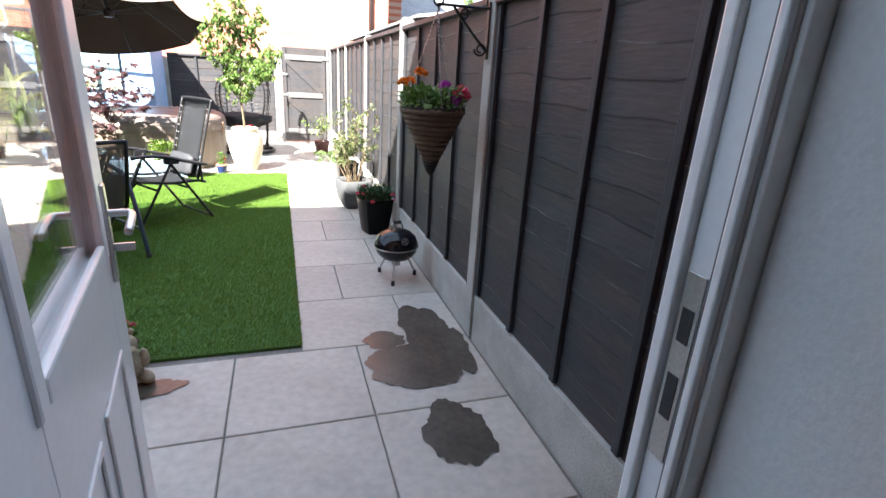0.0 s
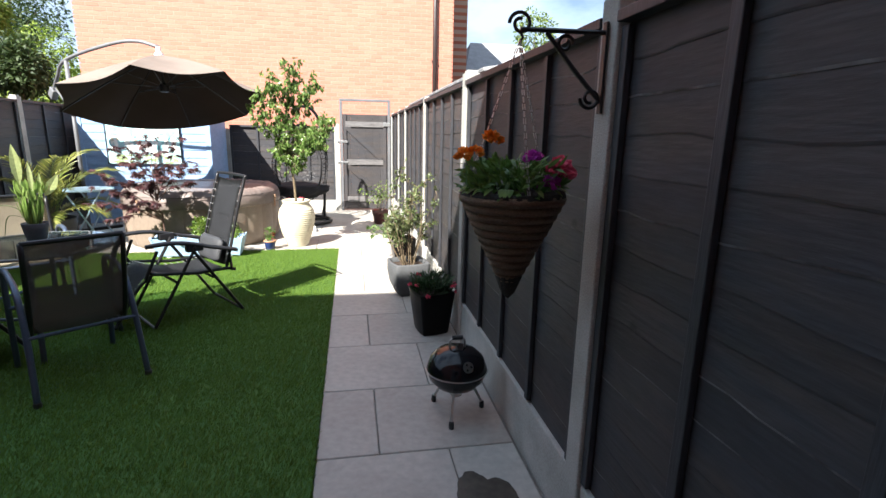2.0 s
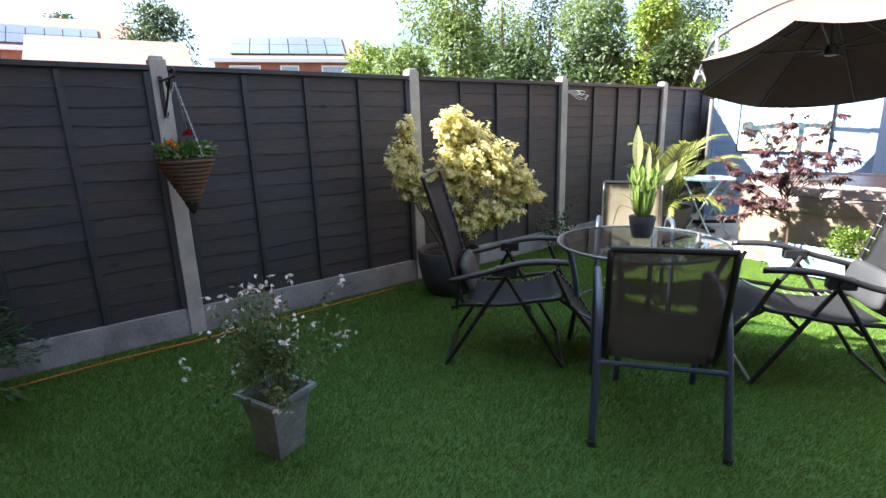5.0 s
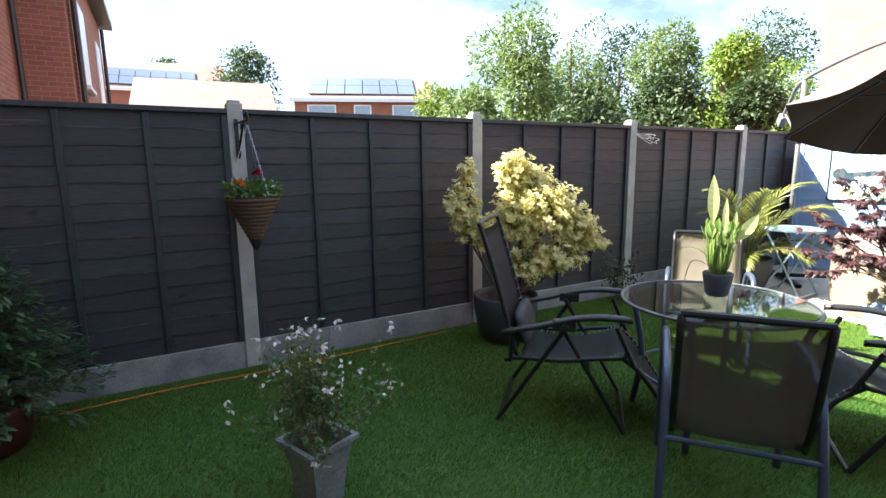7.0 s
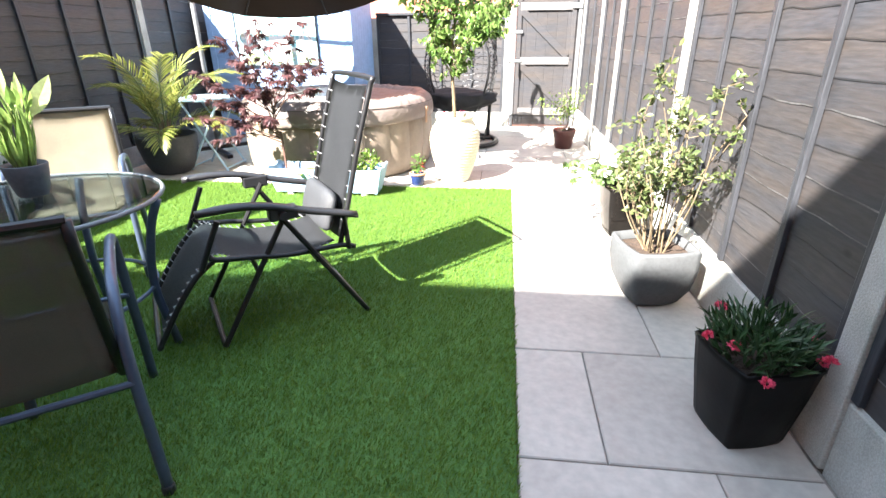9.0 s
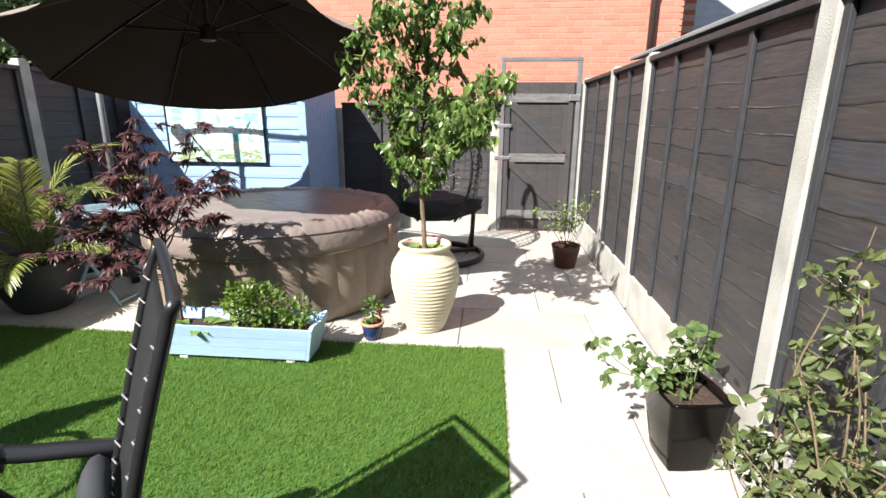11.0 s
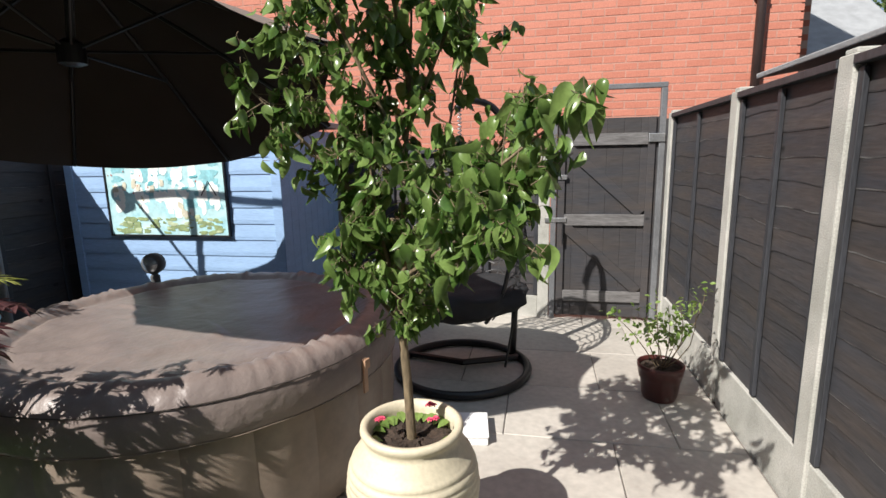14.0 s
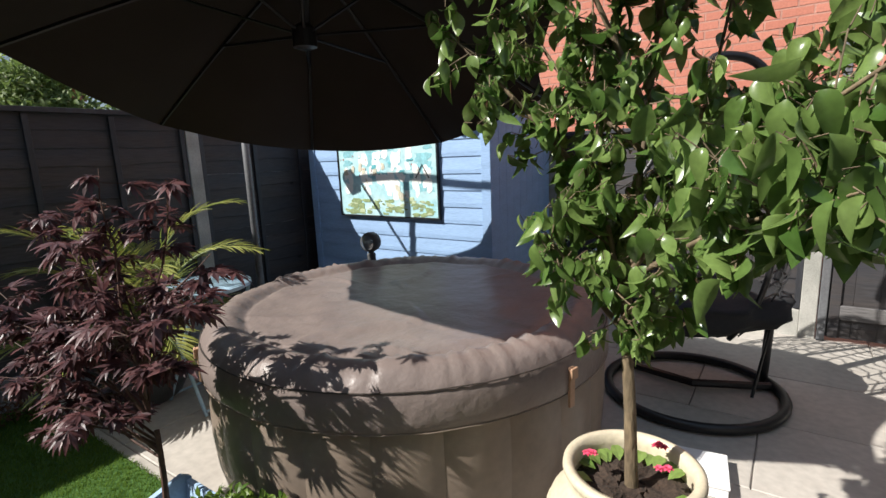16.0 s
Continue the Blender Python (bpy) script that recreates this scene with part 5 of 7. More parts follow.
# ---- zero-gravity recliner: local x forward, y to the sitter's left ----
def recliner(x, y, rz, label):
    rc = thing("reclining_chair", x, y, 0, rz, label, "chair", "folding recliners")
    H = 0.25
    back = [(-0.23, 0.37), (-0.29, 0.58), (-0.36, 0.84), (-0.43, 1.07)]
    seat = [(-0.23, 0.38), (0.0, 0.385), (0.16, 0.41), (0.30, 0.43)]
    foot = [(0.30, 0.43), (0.39, 0.36), (0.48, 0.24), (0.56, 0.11)]
    bm = bmesh.new()
    tube(bm, smoothpath([(u, -H, z) for u, z in back] + [(-0.445, -H + 0.035, 1.105), (-0.445, H - 0.035, 1.105)] + [(u, H, z) for u, z in reversed(back)], 5), 0.0125, 8)
    part("back_frame", bm, M_BLACKTUBE, rc, smooth=True)
    part("foot_frame", tubed(smoothpath([(u, -H, z) for u, z in foot] + [(0.575, -H + 0.04, 0.085), (0.575, H - 0.04, 0.085)] + [(u, H, z) for u, z in reversed(foot)], 5), 0.0125, 8), M_BLACKTUBE, rc, smooth=True)
    for s in (-1, 1):
        part("seat_rail", tubed(smoothpath([(-0.30, s * (H + 0.01), 0.36)] + [(u, s * (H + 0.01), z) for u, z in seat] + [(0.33, s * (H + 0.01), 0.46)], 4), 0.0125, 8), M_BLACKTUBE, rc, smooth=True)
        L = s * 0.275
        part("rear_leg", tubed([(0.03, L, 0.585), (-0.335, L, 0.014)], 0.0125, 8), M_BLACKTUBE, rc)
        part("front_leg", tubed([(-0.01, L - 0.02 * s, 0.585), (0.33, L - 0.02 * s, 0.014)], 0.0125, 8), M_BLACKTUBE, rc)
        part("arm_link", tubed([(0.27, s * 0.285, 0.60), (0.36, s * 0.27, 0.40)], 0.012, 8), M_BLACKTUBE, rc)
        part("arm_link", tubed([(-0.25, s * 0.285, 0.53), (-0.27, s * 0.265, 0.36)], 0.012, 8), M_BLACKTUBE, rc)
        bm = bmesh.new()
        rows = []
        for i in range(17):
            t = i / 16
            u = 0.345 - 0.655 * t
            z = 0.640 + 0.018 * math.sin(math.pi * min(1, t * 1.5)) - 0.115 * t ** 1.7
            w = 0.030 * min(1, 0.45 + 6 * t, 0.6 + 5 * (1 - t))
            rows.append([bm.verts.new((u, s * 0.295 + w * a, z + h)) for a, h in ((-1, -0.008), (-0.9, 0.012), (0, 0.019), (0.9, 0.012), (1, -0.008), (0, -0.014))])
        for p, q in zip(rows, rows[1:]):
            for k in range(6):
                bm.faces.new((p[k], p[(k + 1) % 6], q[(k + 1) % 6], q[k]))
        bm.faces.new(rows[0][::-1])
        bm.faces.new(rows[-1])
        bmesh.ops.recalc_face_normals(bm, faces=bm.faces)
        ar = part("armrest", bm, M_PLASTICB, rc, "moulded black plastic armrest", True)
        part("lock", boxed(-0.045, s * 0.262, 0.565, 0.075, s * 0.318, 0.622, 0.008), M_PLASTICB, ar)
        part("knob", tubed([(0.02, s * 0.318, 0.59), (0.02, s * 0.335, 0.59)], 0.018, 12), M_PLASTICB, ar)
    part("rear_foot_bar", tubed([(-0.335, -0.275, 0.014), (-0.335, 0.275, 0.014)], 0.0125, 8), M_BLACKTUBE, rc)
    part("front_foot_bar", tubed([(0.33, -0.255, 0.014), (0.33, 0.255, 0.014)], 0.0125, 8), M_BLACKTUBE, rc)
    part("crossbar", tubed([(-0.12, -0.26, 0.33), (-0.12, 0.26, 0.33)], 0.011, 8), M_BLACKTUBE, rc)
    part("crossbar", tubed([(0.14, -0.26, 0.33), (0.14, 0.26, 0.33)], 0.011, 8), M_BLACKTUBE, rc)
    for nm, prof in (("back_sling", [(-0.245, 0.40), (-0.29, 0.58), (-0.36, 0.84), (-0.43, 1.075)]), ("seat_sling", [(-0.22, 0.39), (-0.08, 0.365), (0.10, 0.375), (0.22, 0.405), (0.30, 0.435), (0.39, 0.36), (0.48, 0.24), (0.555, 0.12)])):
        pp = smoothpath([(u, 0, z) for u, z in prof], 4)
        bm = bmesh.new()
        rows = [[bm.verts.new((p.x, 0.215 * (2 * i / 8 - 1), p.z - 0.015 * math.sin(math.pi * i / 8))) for i in range(9)] for p in pp]
        for p, q in zip(rows, rows[1:]):
            for i in range(8):
                bm.faces.new((p[i], p[i + 1], q[i + 1], q[i]))
        bmesh.ops.solidify(bm, geom=bm.faces[:], thickness=0.003)
        part(nm, bm, M_SLING, rc, smooth=True)
        bm = bmesh.new()
        for i, p in enumerate(pp[1:-1]):
            for s in (-1, 1):
                tube(bm, [(p.x, s * 0.207, p.z + 0.002), (p.x + 0.012, s * 0.232, p.z + 0.010), (p.x, s * 0.256, p.z)], 0.0024, 5)
        part("bungee_lacing", bm, M_ELASTIC, rc, "grey elastic lacing with eyelets")["kind"] = "stuff"
    bm = bmesh.new()
    rows = []
    for i in range(13):
        v = -0.20 + 0.40 * i / 12
        e = max(0.35, 1 - abs(v / 0.205) ** 7)
        ring = []
        for k in range(20):
            a = 2 * math.pi * k / 20
            cc, ss = math.cos(a), math.sin(a)
            lump = 1 + 0.05 * noise.noise((v * 14, cc * 2, ss * 2))
            ring.append(bm.verts.new((0.036 * e * lump * math.copysign(abs(cc) ** 0.6, cc), v, 0.098 * (0.6 + 0.4 * e) * lump * math.copysign(abs(ss) ** 0.7, ss))))
        rows.append(ring)
    for p, q in zip(rows, rows[1:]):
        for k in range(20):
            bm.faces.new((p[k], p[(k + 1) % 20], q[(k + 1) % 20], q[k]))
    bm.faces.new(rows[0][::-1])
    bm.faces.new(rows[-1])
    bmesh.ops.recalc_face_normals(bm, faces=bm.faces)
    bmesh.ops.transform(bm, matrix=pose(-0.222, 0, 0.515, 0, -16, 0), verts=bm.verts)
    part("pillow", bm, M_SLING, rc, "black padded headrest pillow slipped down", True)
    return rc


recliner(-0.75, 5.97, 216.9, "black folding recliner with laced mesh sling, half in sunlight")
recliner(-2.025, 4.92, 43.8, "black folding recliner with laced mesh sling, in the shade")

# ---- folding side table and palm ----
ft = thing("folding_table", -2.68, 8.78, label="pale blue round folding metal side table", category="table")
part("top", lathed([(0.262, 0.690), (0.272, 0.695), (0.272, 0.712), (0.262, 0.717)], 28), M_TABLEBLUE, ft)
for s in (-1, 1):
    part("leg", tubed([(0.20 * s, -0.17, 0.69), (-0.20 * s, -0.19, 0.0)], 0.011, 8), M_TABLEBLUE, ft)
    part("leg", tubed([(0.20 * s, 0.17, 0.69), (-0.20 * s, 0.19, 0.0)], 0.011, 8), M_TABLEBLUE, ft)
    part("crossbar", tubed([(-0.2 * s, -0.19, 0.03), (-0.2 * s, 0.19, 0.03)], 0.008, 6), M_TABLEBLUE, ft)


def soil_disc(parent, r, z, square=0.0, seed=1):
    bm = bmesh.new()
    rg = random.Random(seed)
    rings = []
    for f in (1.0, 0.75, 0.5, 0.25):
        rings.append([])
        for k in range(24):
            a = 2 * math.pi * k / 24
            q = 1 + square * (1 / max(abs(math.cos(a)), abs(math.sin(a))) - 1)
            rings[-1].append(bm.verts.new((r * f * q * math.cos(a), r * f * q * math.sin(a), z + (rg.uniform(-0.008, 0.012) if f < 1 else 0))))
    for p, q in zip(rings, rings[1:]):
        for k in range(24):
            bm.faces.new((p[k], p[(k + 1) % 24], q[(k + 1) % 24], q[k]))
    bm.faces.new(rings[-1])
    return part("soil", bm, M_SOIL, parent, "dark crumbly potting soil")


def bowl_pot(name, x, y, rz, prof, m, label, square=0.0, soil=None, seg=40, group=""):
    p = thing(name, x, y, 0, rz, label, "plant pot", group)
    part("pot", lathed(prof, seg, square=square, cap=False), m, p, smooth=square < 0.9)
    part("pot_base", lathed([(prof[0][0], 0.001), (prof[0][0], 0.008)], seg, square=square), m, p)
    if soil:
        soil_disc(p, soil[0], soil[1], square)
    return p


BOWL = [(0.15, 0.0), (0.19, 0.03), (0.235, 0.12), (0.262, 0.24), (0.268, 0.33), (0.262, 0.345), (0.25, 0.345), (0.245, 0.30), (0.22, 0.22)]
palm = bowl_pot("potted_palm", -3.04, 8.53, 0, [(r * 1.06, z * 1.1) for r, z in BOWL], M_POTDARK, "feathery palm in a wide dark grey bowl planter", 0, (0.26, 0.32))
rng = random.Random(31)
V, F, SV, SF = [], [], [], []
for k in range(17):
    a = 2.4 * k + rng.uniform(-0.2, 0.2)
    inner = k < 9
    el = rng.uniform(1.2, 1.48) if inner else rng.uniform(0.6, 1.05)
    L = rng.uniform(0.95, 1.15) if inner else rng.uniform(0.60, 0.85)
    if math.cos(a) < -0.3:
        L *= 0.72
    p = Vector((0.04 * math.cos(a), 0.04 * math.sin(a), 0.34))
    d = Vector((math.cos(a) * math.cos(el), math.sin(a) * math.cos(el), math.sin(el)))
    pts = [p]
    N = 20
    for i in range(N):
        d = (d + Vector((math.cos(a) * 0.055, math.sin(a) * 0.055, -0.115)) * (0.25 + 1.1 * (i / N) ** 1.5)).normalized()
        p = p + d * (L / N)
        pts.append(p)
    for i in range(N):
        twig(SV, SF, pts[i], pts[i + 1], 0.008 * (1 - i / N) + 0.002, 0.008 * (1 - (i + 1) / N) + 0.0018, 0, None, 5, 1)
        if i >= 5:
            dd = (pts[i + 1] - pts[i]).normalized()
            side = dd.cross(Vector((0, 0, 1))).normalized()
            up = side.cross(dd).normalized()
            f = (i - 5) / (N - 5)
            for s in (-1, 1):
                for j in range(2):
                    q = pts[i].lerp(pts[i + 1], j / 2 + rng.uniform(0, 0.2))
                    l = (0.25 * (1 - 0.62 * f ** 2) * (0.72 + 0.28 * min(1, f * 4))) * rng.uniform(0.88, 1.08)
                    leaf(V, F, q, side * s * (0.85 - 0.35 * f) + dd * (0.62 + 0.5 * f) + up * rng.uniform(0.18, 0.36), up, l, 0.0155, 0.5, rng.uniform(0.15, 0.45))
from_lists("foliage", V, F, M_LEAF_PALM, palm, "long golden-green feathered leaflets")
from_lists("frond_stalk", SV, SF, M_STEMG, palm)
V, F = [], []
for _ in range(60):
    a = rng.uniform(0, 6.28)
    leaf(V, F, Vector((0.05 * math.cos(a), 0.05 * math.sin(a), rng.uniform(0.31, 0.42))), Vector((math.cos(a) * 0.25, math.sin(a) * 0.25, 1)), rvec(rng), rng.uniform(0.06, 0.14), 0.020, 0.3, 0.1)
from_lists("fibrous_trunk", V, F, M_BARK, palm, "brown fibrous leaf bases")

# ---- urn with the pear tree ----
prof = []
base_prof = [(0.125, 0.0), (0.135, 0.02), (0.165, 0.10), (0.200, 0.20), (0.222, 0.30), (0.230, 0.38), (0.222, 0.45), (0.195, 0.515), (0.172, 0.545), (0.163, 0.56)]


def along(pr, z):
    for (r0, z0), (r1, z1) in zip(pr, pr[1:]):
        if z0 <= z <= z1:
            return r0 + (r1 - r0) * (z - z0) / (z1 - z0)
    return pr[-1][0]


z = 0.0
while z < 0.50:
    t = (z / 0.0262) % 1
    prof.append((along(base_prof, z) + 0.0055 * math.sin(math.pi * t) ** 0.8 - 0.002, z))
    z += 0.0262 / 5
prof += [(0.188, 0.52), (0.170, 0.545), (0.163, 0.558), (0.170, 0.572), (0.178, 0.585), (0.176, 0.598), (0.165, 0.603), (0.150, 0.598), (0.145, 0.57), (0.15, 0.50)]
urn = thing("pear_tree_in_urn", -0.12, 8.46, label="small pear tree in a ribbed cream ceramic urn with pink flowers", category="potted tree")
part("urn", lathed(prof, 56, cap=False), M_CREAM, urn, "ribbed cream ceramic urn", True)
soil_disc(urn, 0.148, 0.535, 0, 5)
rng = random.Random(77)
WV, WF, LV, LF = [], [], [], []
trunk_pts = [(0.0, 0.0, 0.52), (-0.01, 0.0, 0.75), (-0.03, 0.01, 0.98), (-0.025, 0.0, 1.15)]
for i in range(3):
    twig(WV, WF, trunk_pts[i], trunk_pts[i + 1], 0.0175 - 0.002 * i, 0.0155 - 0.002 * i, 0, None, 9, 3)
limbs = [
    ((-0.025, 0, 1.13), (0.02, 0.04, 1.75), (0.05, 0.02, 2.30)),
    ((-0.03, 0, 1.00), (-0.16, 0.05, 1.40), (-0.22, 0.06, 1.95)),
    ((-0.03, 0, 1.02), (-0.09, -0.02, 1.35), (-0.10, -0.08, 1.80)),
    ((-0.02, 0, 1.12), (0.10, 0.10, 1.45), (0.20, 0.12, 2.05)),
    ((-0.03, 0, 0.96), (-0.12, -0.06, 1.10), (-0.20, -0.10, 1.22)),
    ((-0.02, 0, 1.10), (0.18, -0.24, 1.26), (0.35, -0.52, 1.36)),
    ((-0.02, 0, 1.14), (0.24, -0.22, 1.40), (0.50, -0.44, 1.60)),
    ((-0.02, 0, 1.12), (0.14, -0.10, 1.32), (0.33, -0.12, 1.42)),
    ((-0.10, 0.02, 1.30), (-0.30, -0.06, 1.55), (-0.46, -0.10, 1.72)),
    ((0.0, 0.02, 1.50), (-0.14, -0.10, 1.85), (-0.26, -0.16, 2.12)),
    ((0.0, 0.02, 1.55), (0.16, -0.06, 1.85), (0.30, -0.10, 2.10)),
    ((-0.03, 0, 0.98), (-0.02, -0.08, 1.02), (0.03, -0.14, 1.08)),
    ((-0.02, 0, 1.15), (0.20, 0.05, 1.40), (0.40, -0.02, 1.66)),
    ((0.0, 0.02, 1.40), (-0.22, 0.02, 1.62), (-0.40, 0.02, 1.95)),
    ((0.02, 0.03, 1.7), (0.0, -0.1, 2.0), (-0.05, -0.12, 2.25)),
    ((-0.02, 0, 1.16), (0.22, -0.20, 1.30), (0.42, -0.36, 1.44)),
]


def pear_leaf(q, scale=1.0):
    d = (rvec(rng) * 0.62 + Vector((0, 0, -0.85)))
    l = rng.uniform(0.036, 0.062) * scale
    s0 = q + rvec(rng) * 0.012
    pet = s0 + (rvec(rng) + Vector((0, 0, 0.2))) * 0.022
    twig(WV, WF, s0, pet, 0.0012, 0.001, 0, None, 3, 1)
    leaf(LV, LF, pet, d, rvec(rng) + Vector((0, 0, 0.8)), l, l * 0.62, rng.uniform(0.25, 0.85), rng.uniform(0.2, 1.3), (0.0, 0.50, 0.84, 1.0, 0.98, 0.80, 0.46, 0.0))


for n, (a, b, c) in enumerate(limbs):
    path = smoothpath([a, b, c], 6)
    for i in range(len(path) - 1):
        f = i / (len(path) - 1)
        twig(WV, WF, path[i], path[i + 1], 0.007 * (1 - f) + 0.0016, 0.007 * (1 - (i + 1) / (len(path) - 1)) + 0.0016, 0, None, 6, 1)
    L = (Vector(c) - Vector(a)).length
    subs = int(10 + L * 16)
    for s in range(subs):
        t = rng.uniform(0.25, 1.0)
        q = path[min(len(path) - 2, int(t * (len(path) - 1)))]
        e = q + (rvec(rng) + Vector((0, 0, 0.25))) * rng.uniform(0.06, 0.17)
        twig(WV, WF, q, e, 0.0022, 0.0011, 0.08, rng, 4, 2)
        for _ in range(rng.randint(8, 11)):
            pear_leaf(q.lerp(e, rng.uniform(0.35, 1.1)), 1.04 if n in (5, 6, 7, 12, 15) else 0.95)
    for _ in range(6):
        pear_leaf(Vector(c) + rvec(rng) * 0.04, 1.25 if n in (5, 6, 15) else 1.0)
from_lists("trunk", WV, WF, M_BARK, urn, smooth=True, kind="")
from_lists("foliage", LV, LF, M_LEAF_PEAR, urn, smooth=True)
V, F = [], []
for _ in range(26):
    a = rng.uniform(0, 6.28)
    leaf(V, F, Vector((0.10 * math.cos(a), 0.10 * math.sin(a), 0.545)), Vector((math.cos(a), math.sin(a), rng.uniform(0.1, 1))), Vector((0, 0, 1)), 0.055, 0.038, 0.2, 0.4)
from_lists("underplanting", V, F, M_LEAF_LITE, urn)
V, F = [], []
for x, y in ((-0.10, -0.04), (0.08, -0.02), (0.05, 0.09)):
    for _ in range(3):
        blossom(V, F, Vector((x + rng.uniform(-0.012, 0.012), y, 0.625 + rng.uniform(-0.01, 0.01))), 0.014, rng, 6)
from_lists("blossom", V, F, M_PINK, urn, "bright pink flower heads")

# ---- blue trough with the maple ----
pl = thing("trough_planter", -1.17, 7.92, label="pale blue painted timber trough with a purple maple and green plants", category="planter")
for k in range(3):
    z0, z1 = 0.035 + 0.070 * k, 0.035 + 0.070 * k + 0.0675
    o0, o1 = 0.020 * z0 / 0.085, 0.020 * z1 / 0.085
    for s in (-1, 1):
        bm = bmesh.new()
        vs = [bm.verts.new(p) for p in ((-0.415 - o0, s * (0.088 + o0), z0), (0.415 + o0, s * (0.088 + o0), z0), (0.415 + o1, s * (0.088 + o1), z1), (-0.415 - o1, s * (0.088 + o1), z1), (-0.415 - o0, s * (0.070 + o0), z0), (0.415 + o0, s * (0.070 + o0), z0), (0.415 + o1, s * (0.070 + o1), z1), (-0.415 - o1, s * (0.070 + o1), z1))]
        for f in ((0, 1, 2, 3), (7, 6, 5, 4), (0, 4, 5, 1), (1, 5, 6, 2), (2, 6, 7, 3), (3, 7, 4, 0)):
            bm.faces.new([vs[i] for i in f])
        bmesh.ops.recalc_face_normals(bm, faces=bm.faces)
        part("slat", bm, M_PLANTER, pl)
for s in (-1, 1):
    bm = bmesh.new()
    out = []
    for q in (0, 1):
        xx = s * (0.417 + 0.022 * q)
        out.append([bm.verts.new((xx + s * 0.235 * z, y, z)) for y, z in ((-0.095, 0.03), (0.095, 0.03), (0.150, 0.245), (0.12, 0.264), (0.0, 0.240), (-0.12, 0.264), (-0.150, 0.245))])
    for i in range(7):
        bm.faces.new((out[0][i], out[0][(i + 1) % 7], out[1][(i + 1) % 7], out[1][i]))
    bm.faces.new(out[0][::-1])
    bm.faces.new(out[1])
    bmesh.ops.recalc_face_normals(bm, faces=bm.faces)
    part("end_board", bm, M_PLANTER, pl)
for x in (-0.33, 0.33):
    for y in (-0.06, 0.06):
        part("foot", boxed(x - 0.025, y - 0.025, 0, x + 0.025, y + 0.025, 0.0345, 0.003), M_WHITE, pl, "small white foot")
part("soil", boxed(-0.43, -0.085, 0.036, 0.43, 0.085, 0.195, 0.01), M_SOIL, pl)
rng = random.Random(12)
V, F = [], []
shrub_leaves(V, F, rng, (0.12, 0.0, 0.33), (0.20, 0.14, 0.14), 800, 0.032, 0.020, 0.3)
shrub_leaves(V, F, rng, (0.04, -0.02, 0.38), (0.12, 0.10, 0.10), 240, 0.032, 0.020, 0.3)
shrub_leaves(V, F, rng, (0.35, 0.0, 0.29), (0.11, 0.10, 0.09), 200, 0.032, 0.019, 0.3)
from_lists("bushy_plant", V, F, M_LEAF_BUSH, pl, "small-leaved bright green plant")
V, F = [], []
for _ in range(16):
    a = rng.uniform(0, 6.28)
    leaf(V, F, Vector((-0.24 + 0.08 * math.cos(a), -0.04 + 0.04 * math.sin(a), 0.20)), Vector((math.cos(a), math.sin(a), 0.5)), Vector((0, 0, 1)), 0.10, 0.05, 0.2, 0.5)
from_lists("broad_leaves", V, F, M_LEAF_LITE, pl)
V, F = [], []
for k in range(12):
    leaf(V, F, Vector((-0.12 + 0.03 * k, 0.07, 0.215)), Vector((rng.uniform(-1, 1), -0.3, 0.7)), Vector((0, -1, 0.3)), 0.05, 0.045, 0.2, 0.3)
from_lists("white_flowers", V, F, M_WHITEPET, pl)

maple_w, maple_wf, V, F = [], [], [], []


def palmate(p, d, n, size):
    d = d.normalized()
    s = d.cross(n).normalized()
    for a, l in ((0, 1.0), (34, 0.92), (-34, 0.92), (68, 0.74), (-68, 0.74), (108, 0.45), (-108, 0.45)):
        dd = d * math.cos(radians(a)) + s * math.sin(radians(a))
        leaf(V, F, p, dd, n, size * l, size * 0.24, 0.15, 0.25, (0.0, 0.6, 1.0, 0.5, 0.0))


B = Vector((-0.37, 0.0, 0.19))
T0 = B + Vector((-0.02, 0.02, 0.34))
twig(maple_w, maple_wf, B, T0, 0.012, 0.009, 0.03, rng, 7, 4)
TIERS = [(-0.45, 0.0, 1.42), (-0.15, 0.05, 1.38), (-0.66, -0.06, 1.30), (-0.78, -0.12, 1.28), (0.06, -0.05, 1.06), (-0.05, 0.10, 1.16), (-0.50, -0.16, 1.06), (-0.76, 0.12, 1.10), (-0.98, -0.18, 1.00), (-0.30, -0.14, 1.22), (-1.00, -0.18, 0.66), (-0.86, -0.14, 0.62), (-0.74, -0.12, 0.78), (-0.88, -0.16, 0.46), (-0.92, -0.18, 0.82), (0.04, -0.10, 0.90), (-0.52, 0.12, 0.86), (-0.62, -0.14, 0.92), (-0.12, -0.14, 1.02), (-0.70, -0.05, 0.60), (-0.80, -0.20, 0.92), (-0.45, -0.20, 0.70)]
